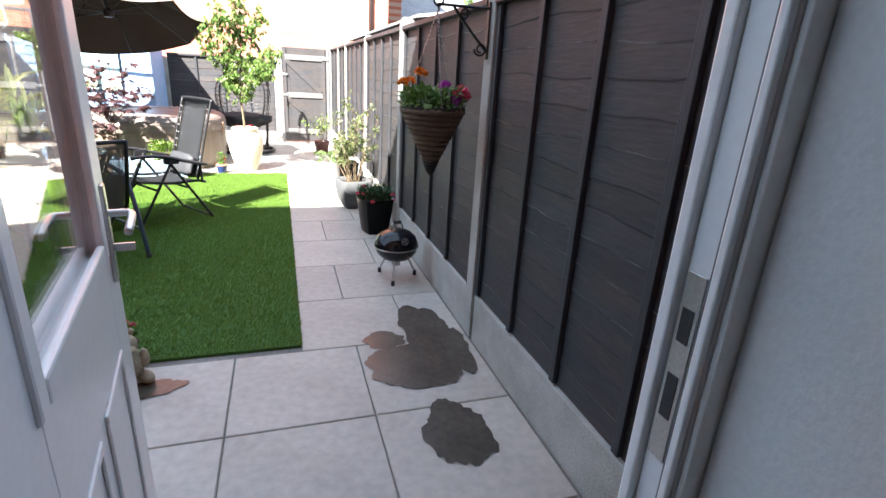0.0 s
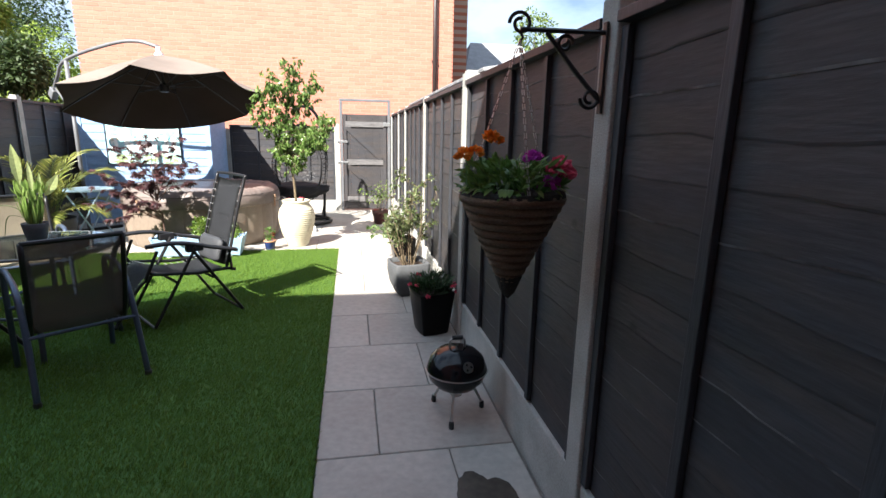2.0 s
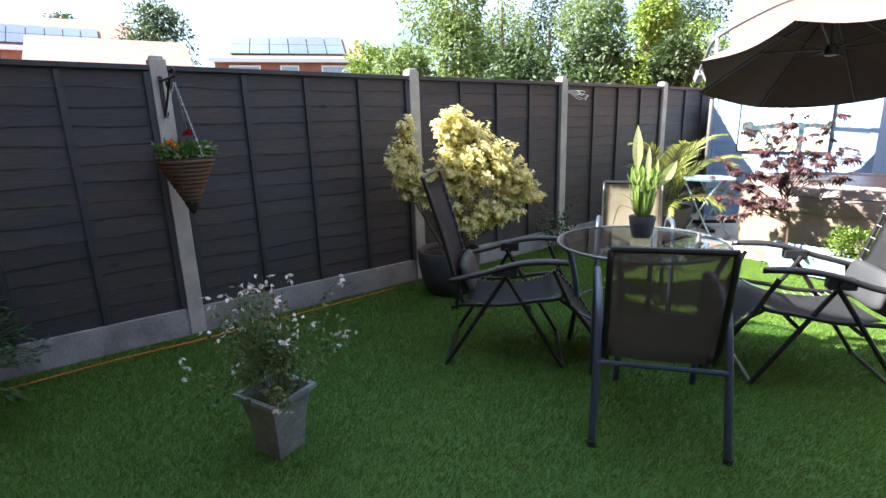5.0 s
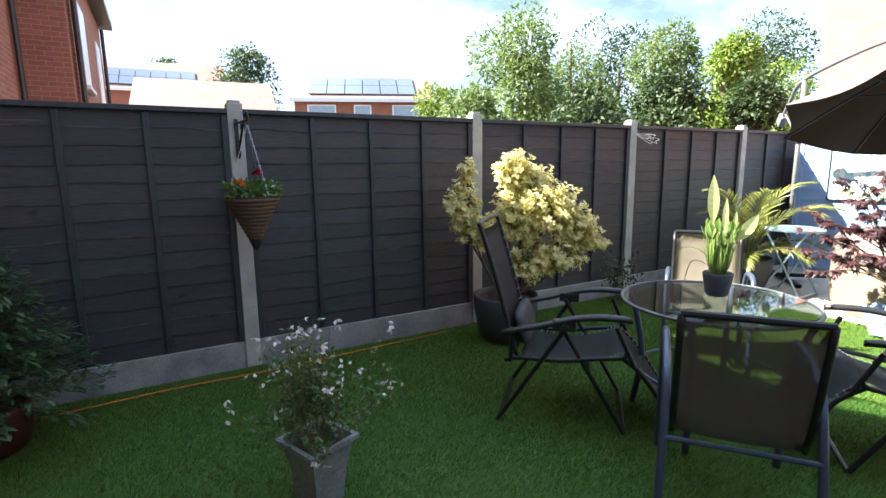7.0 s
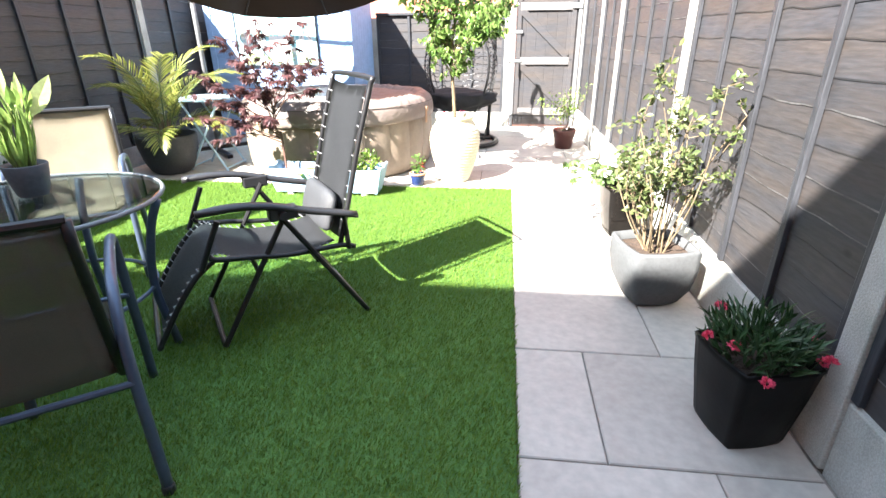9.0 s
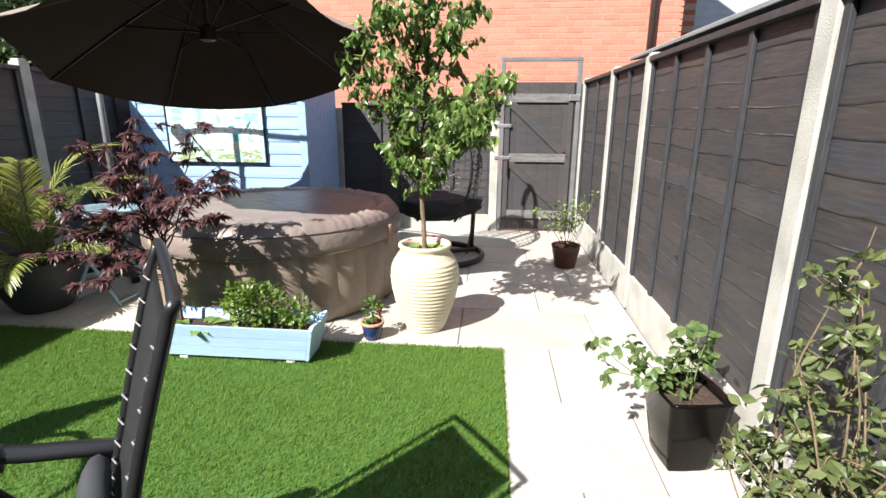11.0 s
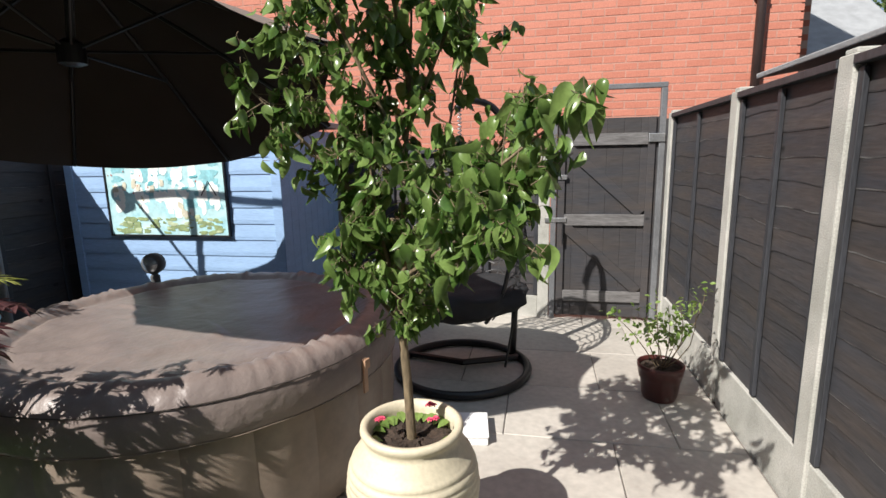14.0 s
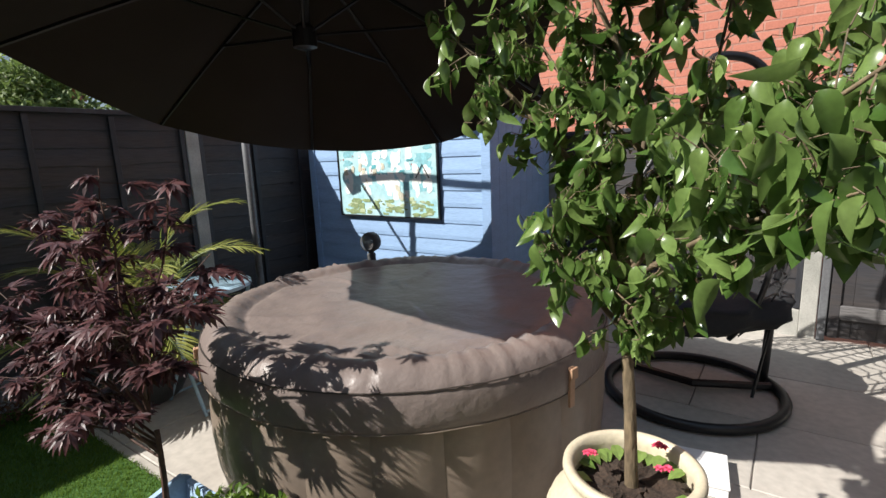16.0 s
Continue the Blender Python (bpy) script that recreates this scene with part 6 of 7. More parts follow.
for e in TIERS:
    E = Vector(e)
    root = T0.lerp(B, rng.uniform(0.0, 0.4)) if e[2] < 0.8 else T0 + Vector((-0.04, 0, rng.uniform(0.0, 0.22)))
    knee = root.lerp(E, 0.55) + Vector((0, 0, 0.05)) + rvec(rng) * 0.03
    twig(maple_w, maple_wf, root, knee, 0.0055, 0.0035, 0.06, rng, 5, 3)
    twig(maple_w, maple_wf, knee, E, 0.0035, 0.0016, 0.08, rng, 5, 3)
    for _ in range(12):
        q = knee.lerp(E, rng.uniform(-0.3, 1.0))
        tip = q + Vector((rng.uniform(-1, 1), rng.uniform(-1, 1), rng.uniform(-0.25, 0.25))) * rng.uniform(0.05, 0.13)
        twig(maple_w, maple_wf, q, tip, 0.0016, 0.001, 0.08, rng, 3, 2)
        for _ in range(3):
            dd = (tip - q).normalized() + rvec(rng) * 0.7 + Vector((0, 0, -0.35))
            palmate(q.lerp(tip, rng.uniform(0.4, 1.1)), dd, rvec(rng) * 0.5 + Vector((0, 0, 1.2)), rng.uniform(0.046, 0.080))
from_lists("maple_branchwork", maple_w, maple_wf, M_STEMRED, pl)
from_lists("maple_foliage", V, F, M_LEAF_MAPLE, pl, "finely cut purple maple leaves")

# ---- small pots on the far paving ----
sb = bowl_pot("small_flower_pot", -0.44, 8.24, 0, [(0.05, 0), (0.058, 0.02), (0.068, 0.08), (0.072, 0.105), (0.066, 0.11), (0.060, 0.10)], M_POTBLUE, "small cobalt blue pot with a leafy red-stemmed plant", 0, (0.062, 0.095))
part("rim", lathed([(0.070, 0.100), (0.077, 0.103), (0.077, 0.118), (0.068, 0.122), (0.062, 0.115)], 28, cap=False), M_TERRA, sb, "chipped terracotta rim", True)
rng = random.Random(3)
V, F = [], []
shrub_leaves(V, F, rng, (0, 0, 0.20), (0.06, 0.06, 0.09), 90, 0.035, 0.018, 0.1)
from_lists("foliage", V, F, M_LEAF_MID, sb)
V, F = [], []
shrub_leaves(V, F, rng, (0.04, -0.01, 0.17), (0.02, 0.03, 0.05), 18, 0.03, 0.014, 0.1)
from_lists("red_leaves", V, F, M_CRIMSON, sb)

rp = bowl_pot("red_pot_shrub", 1.05, 10.02, 0, [(0.095, 0.0), (0.105, 0.03), (0.118, 0.13), (0.124, 0.135), (0.136, 0.20), (0.138, 0.222), (0.130, 0.225), (0.122, 0.20)], M_POTRED, "airy green shrub in a ribbed dark red plastic pot", 0, (0.125, 0.195))
WV, WF, V, F = [], [], [], []
for k in range(9):
    a = rng.uniform(0, 6.28)
    r = rng.uniform(0.10, 0.30)
    e = Vector((r * math.cos(a) - 0.03, r * math.sin(a) - 0.06, rng.uniform(0.42, 0.74)))
    twig(WV, WF, (0.02 * math.cos(a), 0.02 * math.sin(a), 0.19), e, 0.004, 0.0015, 0.12, rng, 5, 4)
    for _ in range(34):
        q = Vector((0, 0, 0.25)).lerp(e, rng.uniform(0.45, 1.02)) + rvec(rng) * 0.05
        leaf(V, F, q, rvec(rng) + Vector((0, 0, 0.2)), rvec(rng) + Vector((0, 0, 1.4)), rng.uniform(0.028, 0.045), 0.022, 0.2, 0.3)
from_lists("stemwork", WV, WF, M_BARK, rp)
from_lists("foliage", V, F, M_LEAF_LITE, rp)

wb = thing("white_box", -0.06, 9.42, 0, 8, "low white box lying on the paving behind the urn", "box")
part("body", boxed(-0.10, -0.12, 0.0, 0.10, 0.12, 0.045, 0.004), M_UPVC, wb)
part("lid", boxed(-0.105, -0.125, 0.046, 0.105, 0.125, 0.058, 0.003), M_UPVC, wb)

# ---- pots beside the path ----
gp = bowl_pot("grey_shrub_pot", 1.10, 6.26, 12, [(0.100, 0.0), (0.122, 0.02), (0.160, 0.10), (0.177, 0.20), (0.178, 0.30), (0.173, 0.312), (0.157, 0.312), (0.152, 0.27)], M_POTGREY, "holly-leaved shrub in a rounded square grey planter", 0.62, (0.154, 0.268), 48)
WV, WF, V, F = [], [], [], []
rng = random.Random(55)
for k in range(22):
    a = rng.uniform(0, 6.28)
    r = rng.uniform(0.06, 0.32)
    e = Vector((r * math.cos(a), r * math.sin(a) * 1.1, rng.uniform(0.72, 1.16) - r * 0.35))
    if e.x > 0.20:
        e.x = 0.20
    twig(WV, WF, (0.05 * math.cos(a), 0.05 * math.sin(a), 0.26), e, 0.005, 0.0018, 0.10, rng, 5, 5)
    for _ in range(5):
        t = rng.uniform(0.4, 1)
        q = Vector((0.03 * math.cos(a), 0.03 * math.sin(a), 0.30)).lerp(e, t)
        f = q + (rvec(rng) + Vector((0, 0, 0.3))) * rng.uniform(0.05, 0.14)
        f.x = min(f.x, 0.21)
        twig(WV, WF, q, f, 0.0025, 0.001, 0.1, rng, 4, 2)
        for _ in range(12):
            g = q.lerp(f, rng.uniform(0.2, 1.1)) + rvec(rng) * 0.02
            leaf(V, F, g, rvec(rng) + Vector((0, 0, 0.3)), rvec(rng) + Vector((0, 0, 1)), rng.uniform(0.026, 0.042), 0.020, 0.35, 0.2)
from_lists("stemwork", WV, WF, M_BARK, gp)
from_lists("foliage", V, F, M_LEAF_OLIVE, gp)

dp = bowl_pot("glazed_pot_plant", 1.14, 7.20, 8, [(0.085, 0.0), (0.092, 0.02), (0.118, 0.20), (0.130, 0.32), (0.136, 0.335), (0.128, 0.34), (0.118, 0.30)], M_POTGLAZE, "lobed-leaved plant in a square dark glazed pot", 0.85, (0.118, 0.30), 48)
WV, WF, V, F = [], [], [], []
tips = [(-0.30, 0.24, 0.42), (-0.32, 0.08, 0.38), (-0.20, 0.02, 0.44), (0.0, 0.05, 0.58), (0.05, -0.02, 0.60), (-0.05, 0.12, 0.52), (0.08, 0.10, 0.54), (-0.18, 0.22, 0.46)]
for e in tips:
    E = Vector(e)
    twig(WV, WF, (rng.uniform(-0.04, 0.04), rng.uniform(-0.04, 0.04), 0.29), E, 0.004, 0.0016, 0.12, rng, 5, 5)
    for _ in range(12):
        q = Vector((0, 0, 0.34)).lerp(E, rng.uniform(0.25, 1.05)) + rvec(rng) * 0.045
        nn = rvec(rng) + Vector((0, 0, 1.2))
        dd = rvec(rng) + Vector((0, 0, -0.2))
        s = dd.cross(nn).normalized()
        l = rng.uniform(0.045, 0.07)
        for an in (0, 48, -48):
            leaf(V, F, q, dd.normalized() * math.cos(radians(an)) + s * math.sin(radians(an)), nn, l * (1 if an == 0 else 0.8), l * 0.5, 0.2, 0.2)
from_lists("stemwork", WV, WF, M_STEMG, dp)
from_lists("foliage", V, F, M_LEAF_IVY, dp)

bp = bowl_pot("black_flower_pot", 1.17, 5.31, 14, [(0.100, 0.0), (0.107, 0.02), (0.130, 0.20), (0.140, 0.30), (0.145, 0.322), (0.139, 0.328), (0.128, 0.30)], M_POTBLACK, "tall square black pot with pink carnations", 0.72, (0.128, 0.295), 48)
V, F = [], []
for _ in range(560):
    a, r = rng.uniform(0, 6.28), 0.14 * rng.random() ** 0.5
    p = Vector((r * math.cos(a), r * math.sin(a), 0.30 + rng.uniform(0, 0.10)))
    leaf(V, F, p, Vector((math.cos(a) * rng.uniform(0.2, 1.1), math.sin(a) * rng.uniform(0.2, 1.1), 1)), rvec(rng), rng.uniform(0.045, 0.085), 0.011, 0.3, 0.45)
from_lists("foliage", V, F, M_LEAF_DARK, bp)
V, F, WV, WF = [], [], [], []
for x, y, z in ((-0.14, -0.06, 0.39), (-0.10, -0.17, 0.33), (-0.16, 0.03, 0.37), (0.10, -0.16, 0.38), (0.17, -0.08, 0.31), (-0.05, 0.14, 0.41), (0.2, 0.02, 0.34)):
    twig(WV, WF, (x * 0.3, y * 0.3, 0.32), (x, y, z), 0.002, 0.0015, 0.1, rng, 4, 3)
    pompon(V, F, Vector((x, y, z)), 0.022, rng)
from_lists("blossom", V, F, M_PINK, bp, "frilled pink carnations")
from_lists("stemwork", WV, WF, M_STEMG, bp)

# ---- kettle barbecue ----
bq = thing("kettle_barbecue", 1.125, 4.16, label="small black kettle barbecue on three legs", category="barbecue")
part("bowl", lathed([(0.005, 0.135), (0.06, 0.140), (0.11, 0.165), (0.145, 0.205), (0.156, 0.245), (0.158, 0.252)], 36, cap=False), M_ENAMEL, bq, smooth=True)
part("lid", lathed([(0.162, 0.250), (0.162, 0.258), (0.157, 0.275), (0.140, 0.320), (0.105, 0.352), (0.06, 0.370), (0.004, 0.376)], 36, cap=False), M_ENAMEL, bq, "glossy black domed lid", True)
part("rim", tubed([(0.161 * math.cos(2 * math.pi * k / 40), 0.161 * math.sin(2 * math.pi * k / 40), 0.252) for k in range(40)], 0.004, 6, True), M_METAL, bq)
hd = part("handle", tubed(smoothpath([(-0.04, 0, 0.370), (-0.036, 0, 0.412), (0.0, 0, 0.428), (0.036, 0, 0.412), (0.04, 0, 0.370)], 4), 0.006, 8), M_METAL, bq, "wire lid handle", True)
part("grip", tubed([(-0.028, 0, 0.427), (0.028, 0, 0.427)], 0.012, 10), M_PLASTICB, hd)
bm = lathed([(0.002, 0), (0.028, 0.001), (0.028, 0.005), (0.002, 0.006)], 20)
vm = Matrix.Translation((0.028, -0.139, 0.322)) @ (Vector((0.20, -0.88, 0.45)).to_track_quat("Z", "Y").to_matrix().to_4x4())
bmesh.ops.transform(bm, matrix=vm, verts=bm.verts)
vent = part("vent", bm, M_METAL, bq, "round metal air vent")
for k in range(3):
    bm = lathed([(0.001, 0.0062), (0.006, 0.0064), (0.006, 0.0075), (0.001, 0.0078)], 10, (0.015 * math.cos(2.09 * k), 0.015 * math.sin(2.09 * k), 0))
    bmesh.ops.transform(bm, matrix=vm, verts=bm.verts)
    part("vent_hole", bm, M_PLASTICB, vent)
for fx, fy in ((-0.055, -0.16), (-0.10, 0.12), (0.15, 0.02)):
    lg = part("leg", tubed([(fx * 0.55, fy * 0.55, 0.165), (fx, fy, 0.03)], 0.008, 8), M_METAL, bq, "bright metal leg")
    part("foot", lathed([(0.012, 0.0), (0.014, 0.01), (0.013, 0.035), (0.009, 0.04)], 10, (fx, fy, 0)), M_PLASTICB, lg)
part("ash_catcher", lathed([(0.03, 0.10), (0.035, 0.105), (0.03, 0.13), (0.01, 0.136)], 16), M_METAL, bq)


# ---- hanging baskets ----
def basket(x, y, z, hook, seed, label, wall, flowers, hang_z):
    """A wicker cone on chains; hook is the top of the chains, wall the foot of the bracket."""
    b = thing("hanging_basket", x, y, z, 0, label, "hanging basket", "hanging flower baskets")
    rg = random.Random(seed)
    N = 12
    for k in range(N):
        t = k / N
        r = 0.146 * (1 - t) + 0.013
        zz = -0.300 * t
        rows = [(r - 0.014, zz - 0.020), (r + 0.001, zz - 0.028), (r + 0.006, zz - 0.012), (r + 0.002, zz + 0.0), (r - 0.012, zz + 0.002)]
        bm = lathed(rows, 30, cap=False, wob=0.03)
        part("woven_band", bm, M_WICKER, b, smooth=True)
    part("lining_rim", lathed([(0.150, -0.022), (0.160, -0.020), (0.163, -0.004), (0.158, 0.008), (0.146, 0.008), (0.140, -0.01)], 32, cap=False, wob=0.02), M_LINER, b, "dark coco-fibre lining rim", True)
    part("tip", lathed([(0.004, -0.340), (0.022, -0.32), (0.042, -0.27), (0.044, -0.262)], 14), M_LINER, b)
    soil_disc(b, 0.14, -0.01, 0, seed)
    V, F = [], []
    for _ in range(620):
        a, r = rg.uniform(0, 6.28), 0.15 * rg.random() ** 0.5
        p = Vector((r * math.cos(a), r * math.sin(a), rg.uniform(0.0, 0.085)))
        leaf(V, F, p, Vector((math.cos(a) * r * 6, math.sin(a) * r * 6, rg.uniform(0.2, 1.3))) + rvec(rg) * 0.5, rvec(rg) + Vector((0, 0, 0.6)), rg.uniform(0.022, 0.05), 0.013, 0.2, 0.4)
    from_lists("foliage", V, F, M_LEAF_MID, b)
    V, F = [], []
    for _ in range(30):
        a = rg.uniform(0, 6.28)
        leaf(V, F, Vector((0.12 * math.cos(a), 0.12 * math.sin(a), 0.02)), Vector((math.cos(a), math.sin(a), 0.3)), Vector((0, 0, 1)), 0.045, 0.022, 0.2, 0.7)
    from_lists("trailing_leaves", V, F, M_LEAF_LITE, b)
    for nm, m, pts, r in flowers:
        V, F = [], []
        for p in pts:
            pompon(V, F, Vector(p), r, rg)
        from_lists(nm, V, F, m, b)
    bm = bmesh.new()
    hk = Vector((0, 0, hang_z))
    for k in range(3):
        a = radians(30 + 120 * k)
        e = Vector((0.15 * math.cos(a), 0.15 * math.sin(a), 0.0))
        n = 22
        for i in range(n):
            p, q = hk.lerp(e, i / n), hk.lerp(e, (i + 0.8) / n)
            o = Vector((0.003, 0, 0)) if i % 2 else Vector((0, 0.003, 0))
            tube(bm, [p + o, q + o], 0.0018, 4)
            tube(bm, [p - o, q - o], 0.0018, 4)
    part("chain", bm, M_GALV, b, "thin metal hanging chains")
    wx, wy = wall
    br = thing("basket_bracket", x, y, z, 0, "black wrought-iron scroll bracket screwed to a fence post", "bracket", "basket brackets")
    d = Vector((wx - x, wy - y, 0))
    part("back_plate", boxed(-0.012, -0.004, hang_z - 0.20, 0.012, 0.004, hang_z + 0.06, 0.002, pose(d.x * 0.985, d.y, 0, 0, 0, 90)), M_FELTBLACK, br)
    part("arm", tubed([d + Vector((0, 0, hang_z + 0.03)), Vector((0, 0, hang_z + 0.03))], 0.007, 6), M_FELTBLACK, br)
    part("strut", tubed(smoothpath([d + Vector((0, 0, hang_z - 0.17)), d * 0.62 + Vector((0, 0, hang_z - 0.07)), d * 0.30 + Vector((0, 0, hang_z + 0.025))], 5), 0.007, 6), M_FELTBLACK, br)

    def scroll(c, r0, turns, sgn, w):
        pts = []
        for i in range(int(20 * turns) + 1):
            an = i / 20 * 2 * math.pi
            rr = r0 * (1 - 0.62 * i / (20 * turns))
            pts.append(c + d.normalized() * (sgn * rr * math.cos(an)) + Vector((0, 0, w * rr * math.sin(an))))
        return tubed(pts, 0.0055, 6)

    part("scroll", scroll(Vector((0, 0, hang_z + 0.045)), 0.034, 1.3, -1, 1), M_FELTBLACK, br)
    part("scroll", scroll(d * 0.86 + Vector((0, 0, hang_z - 0.155)), 0.032, 1.3, -1, -1), M_FELTBLACK, br)
    part("scroll", scroll(d * 0.52 + Vector((0, 0, hang_z - 0.005)), 0.026, 1.2, 1, 1), M_FELTBLACK, br)
    part("hook", tubed([Vector((0, 0, hang_z + 0.026)), Vector((0.008, 0, hang_z + 0.008)), Vector((0, 0, hang_z - 0.004))], 0.004, 6), M_FELTBLACK, br)
    return b


basket(1.085, 3.25, 1.29, None, 5, "wicker cone hanging basket with marigolds and petunias", (1.345, 3.235),
       (("marigold", M_ORANGE, [(-0.15, 0.02, 0.115), (-0.13, -0.03, 0.12), (-0.17, -0.05, 0.11), (-0.07, 0.02, 0.165), (-0.045, 0.05, 0.155)], 0.028),
        ("petunia", M_MAGENTA, [(0.04, -0.05, 0.105), (0.06, -0.12, 0.035), (0.085, -0.10, 0.04), (0.05, -0.03, 0.11)], 0.030),
        ("pink_flower", M_PINK, [(0.12, -0.09, 0.065), (0.125, -0.06, 0.085), (0.14, -0.06, 0.06), (0.10, -0.10, 0.075)], 0.036)), 0.44)
basket(-3.28, 3.47, 1.235, None, 6, "wicker cone hanging basket with red and orange flowers", (-3.61, 3.45),
       (("orange_flower", M_ORANGE, [(0.06, -0.08, 0.09), (0.03, -0.10, 0.08), (0.09, -0.06, 0.07)], 0.026), ("red_flower", M_CRIMSON, [(-0.02, 0.03, 0.14), (-0.03, 0.05, 0.15)], 0.028), ("white_flower", M_WHITEPET, [(0.05, 0.12, 0.06)], 0.016)), 0.44)

# ---- pots on the lawn ----
sq = thing("zinc_pot", -1.92, 3.445, 0, 22, "square tapered zinc pot with a white-flowered salvia", "plant pot")
bm = bmesh.new()
rr = []
for h, z in ((0.068, 0.0), (0.070, 0.02), (0.080, 0.14), (0.098, 0.24), (0.108, 0.275), (0.124, 0.280), (0.124, 0.298), (0.104, 0.298), (0.092, 0.26)):
    rr.append([bm.verts.new((h * a, h * b, z)) for a, b in ((-1, -1), (1, -1), (1, 1), (-1, 1))])
for p, q in zip(rr, rr[1:]):
    for k in range(4):
        bm.faces.new((p[k], p[(k + 1) % 4], q[(k + 1) % 4], q[k]))
bm.faces.new(rr[0][::-1])
part("pot", bm, M_POTZINC, sq)
part("soil", boxed(-0.091, -0.091, 0.20, 0.091, 0.091, 0.262, 0.008), M_SOIL, sq)
rng = random.Random(41)
WV, WF, V, F, PV, PF = [], [], [], [], [], []
for k in range(46):
    a = rng.uniform(0, 6.28)
    r = rng.uniform(0.06, 0.36)
    e = Vector((r * math.cos(a), r * math.sin(a), rng.uniform(0.50, 0.86) - 0.42 * r))
    twig(WV, WF, (0.04 * math.cos(a), 0.04 * math.sin(a), 0.25), e, 0.0022, 0.001, 0.10, rng, 4, 4)
    for _ in range(38):
        t = rng.uniform(0.30, 0.90)
        q = Vector((0.04 * math.cos(a), 0.04 * math.sin(a), 0.28)).lerp(e, t) + rvec(rng) * 0.035
        leaf(V, F, q, rvec(rng) + Vector((0, 0, 0.2)), rvec(rng) + Vector((0, 0, 1)), rng.uniform(0.018, 0.032), 0.014, 0.2, 0.2)
    if k % 3:
        for _ in range(3):
            q = e + rvec(rng) * 0.035
            leaf(PV, PF, q, rvec(rng) + Vector((0, 0, -0.8)), rvec(rng), 0.026, 0.015, 0.3, 0.3)
            leaf(PV, PF, q, rvec(rng) + Vector((0, 0, -0.8)), rvec(rng), 0.022, 0.014, 0.3, 0.3)
from_lists("stemwork", WV, WF, M_STEMG, sq)
from_lists("foliage", V, F, M_LEAF_IVY, sq)
from_lists("blossom", PV, PF, M_WHITEPET, sq, "small white salvia flowers")

con = bowl_pot("potted_fir", -3.12, 2.10, 0, [(0.12, 0.0), (0.17, 0.04), (0.195, 0.14), (0.198, 0.24), (0.19, 0.262), (0.178, 0.262), (0.17, 0.22)], M_POTRED, "bushy young fir in a round dark red pot", 0, (0.17, 0.225))
WV, WF, V, F = [], [], [], []
twig(WV, WF, (0, 0, 0.2), (0, 0, 1.12), 0.016, 0.004, 0.01, rng, 6, 5)
for k in range(110):
    t = (k / 110) ** 0.9
    z = 0.24 + 0.84 * t
    a = k * 2.399
    L = 0.50 * (1 - t) ** 0.8 + 0.05
    e = Vector((L * math.cos(a), L * math.sin(a), z + 0.06 - 0.10 * (1 - t)))
    twig(WV, WF, (0, 0, z), e, 0.004, 0.0015, 0.04, rng, 4, 2)
    for j in range(int(20 + 90 * L)):
        q = Vector((0, 0, z)).lerp(e, rng.uniform(0.3, 1.05)) + rvec(rng) * 0.03
        dd = Vector((math.cos(a), math.sin(a), 0.1)) + rvec(rng) * 0.7
        leaf(V, F, q, dd, Vector((0, 0, 1)), rng.uniform(0.04, 0.07), 0.018, 0.15, 0.1)
from_lists("trunk", WV, WF, M_BARK, con, kind="")
from_lists("needles", V, F, M_LEAF_FIR, con)

yb = bowl_pot("variegated_shrub", -3.13, 5.33, 0, [(r * 0.98, z * 1.12) for r, z in BOWL], M_POTDARK, "golden variegated evergreen shrub in a dark bowl planter", 0, (0.245, 0.33))
WV, WF, V, F, V2, F2 = [], [], [], [], [], []
lobes = [((0.10, 0.08, 1.04), (0.26, 0.28, 0.30), 180), ((0.08, 0.02, 1.36), (0.15, 0.17, 0.18), 90), ((0.10, 0.20, 1.26), (0.16, 0.18, 0.18), 70), ((0.28, 0.24, 1.08), (0.20, 0.24, 0.23), 120), ((0.33, 0.42, 0.94), (0.17, 0.20, 0.18), 80), ((0.37, 0.58, 0.82), (0.12, 0.14, 0.10), 36), ((0.32, 0.28, 0.72), (0.19, 0.24, 0.14), 70), ((0.20, 0.06, 0.68), (0.22, 0.24, 0.18), 70), ((0.02, -0.40, 1.10), (0.13, 0.13, 0.26), 70), ((0.0, -0.37, 1.38), (0.07, 0.08, 0.10), 20), ((0.02, -0.50, 1.12), (0.07, 0.08, 0.14), 20), ((0.08, -0.22, 0.90), (0.14, 0.17, 0.16), 50)]
rng = random.Random(60)


def rosette(LV, LF, p, d, n, length, width):
    """A shoot tip: leaves standing out round it in two whorls."""
    d = d.normalized()
    s = d.cross(Vector((0.3, 0.5, 0.81))).normalized()
    t = d.cross(s)
    for k in range(n):
        a = 2.4 * k + rng.uniform(-0.3, 0.3)
        o = s * math.cos(a) + t * math.sin(a)
        lift = rng.uniform(0.25, 1.3)
        leaf(LV, LF, p - d * 0.014 * (k % 3), o + d * lift, d - o * 0.3, length * rng.uniform(0.75, 1.1), width, 0.25, rng.uniform(0.1, 0.5))


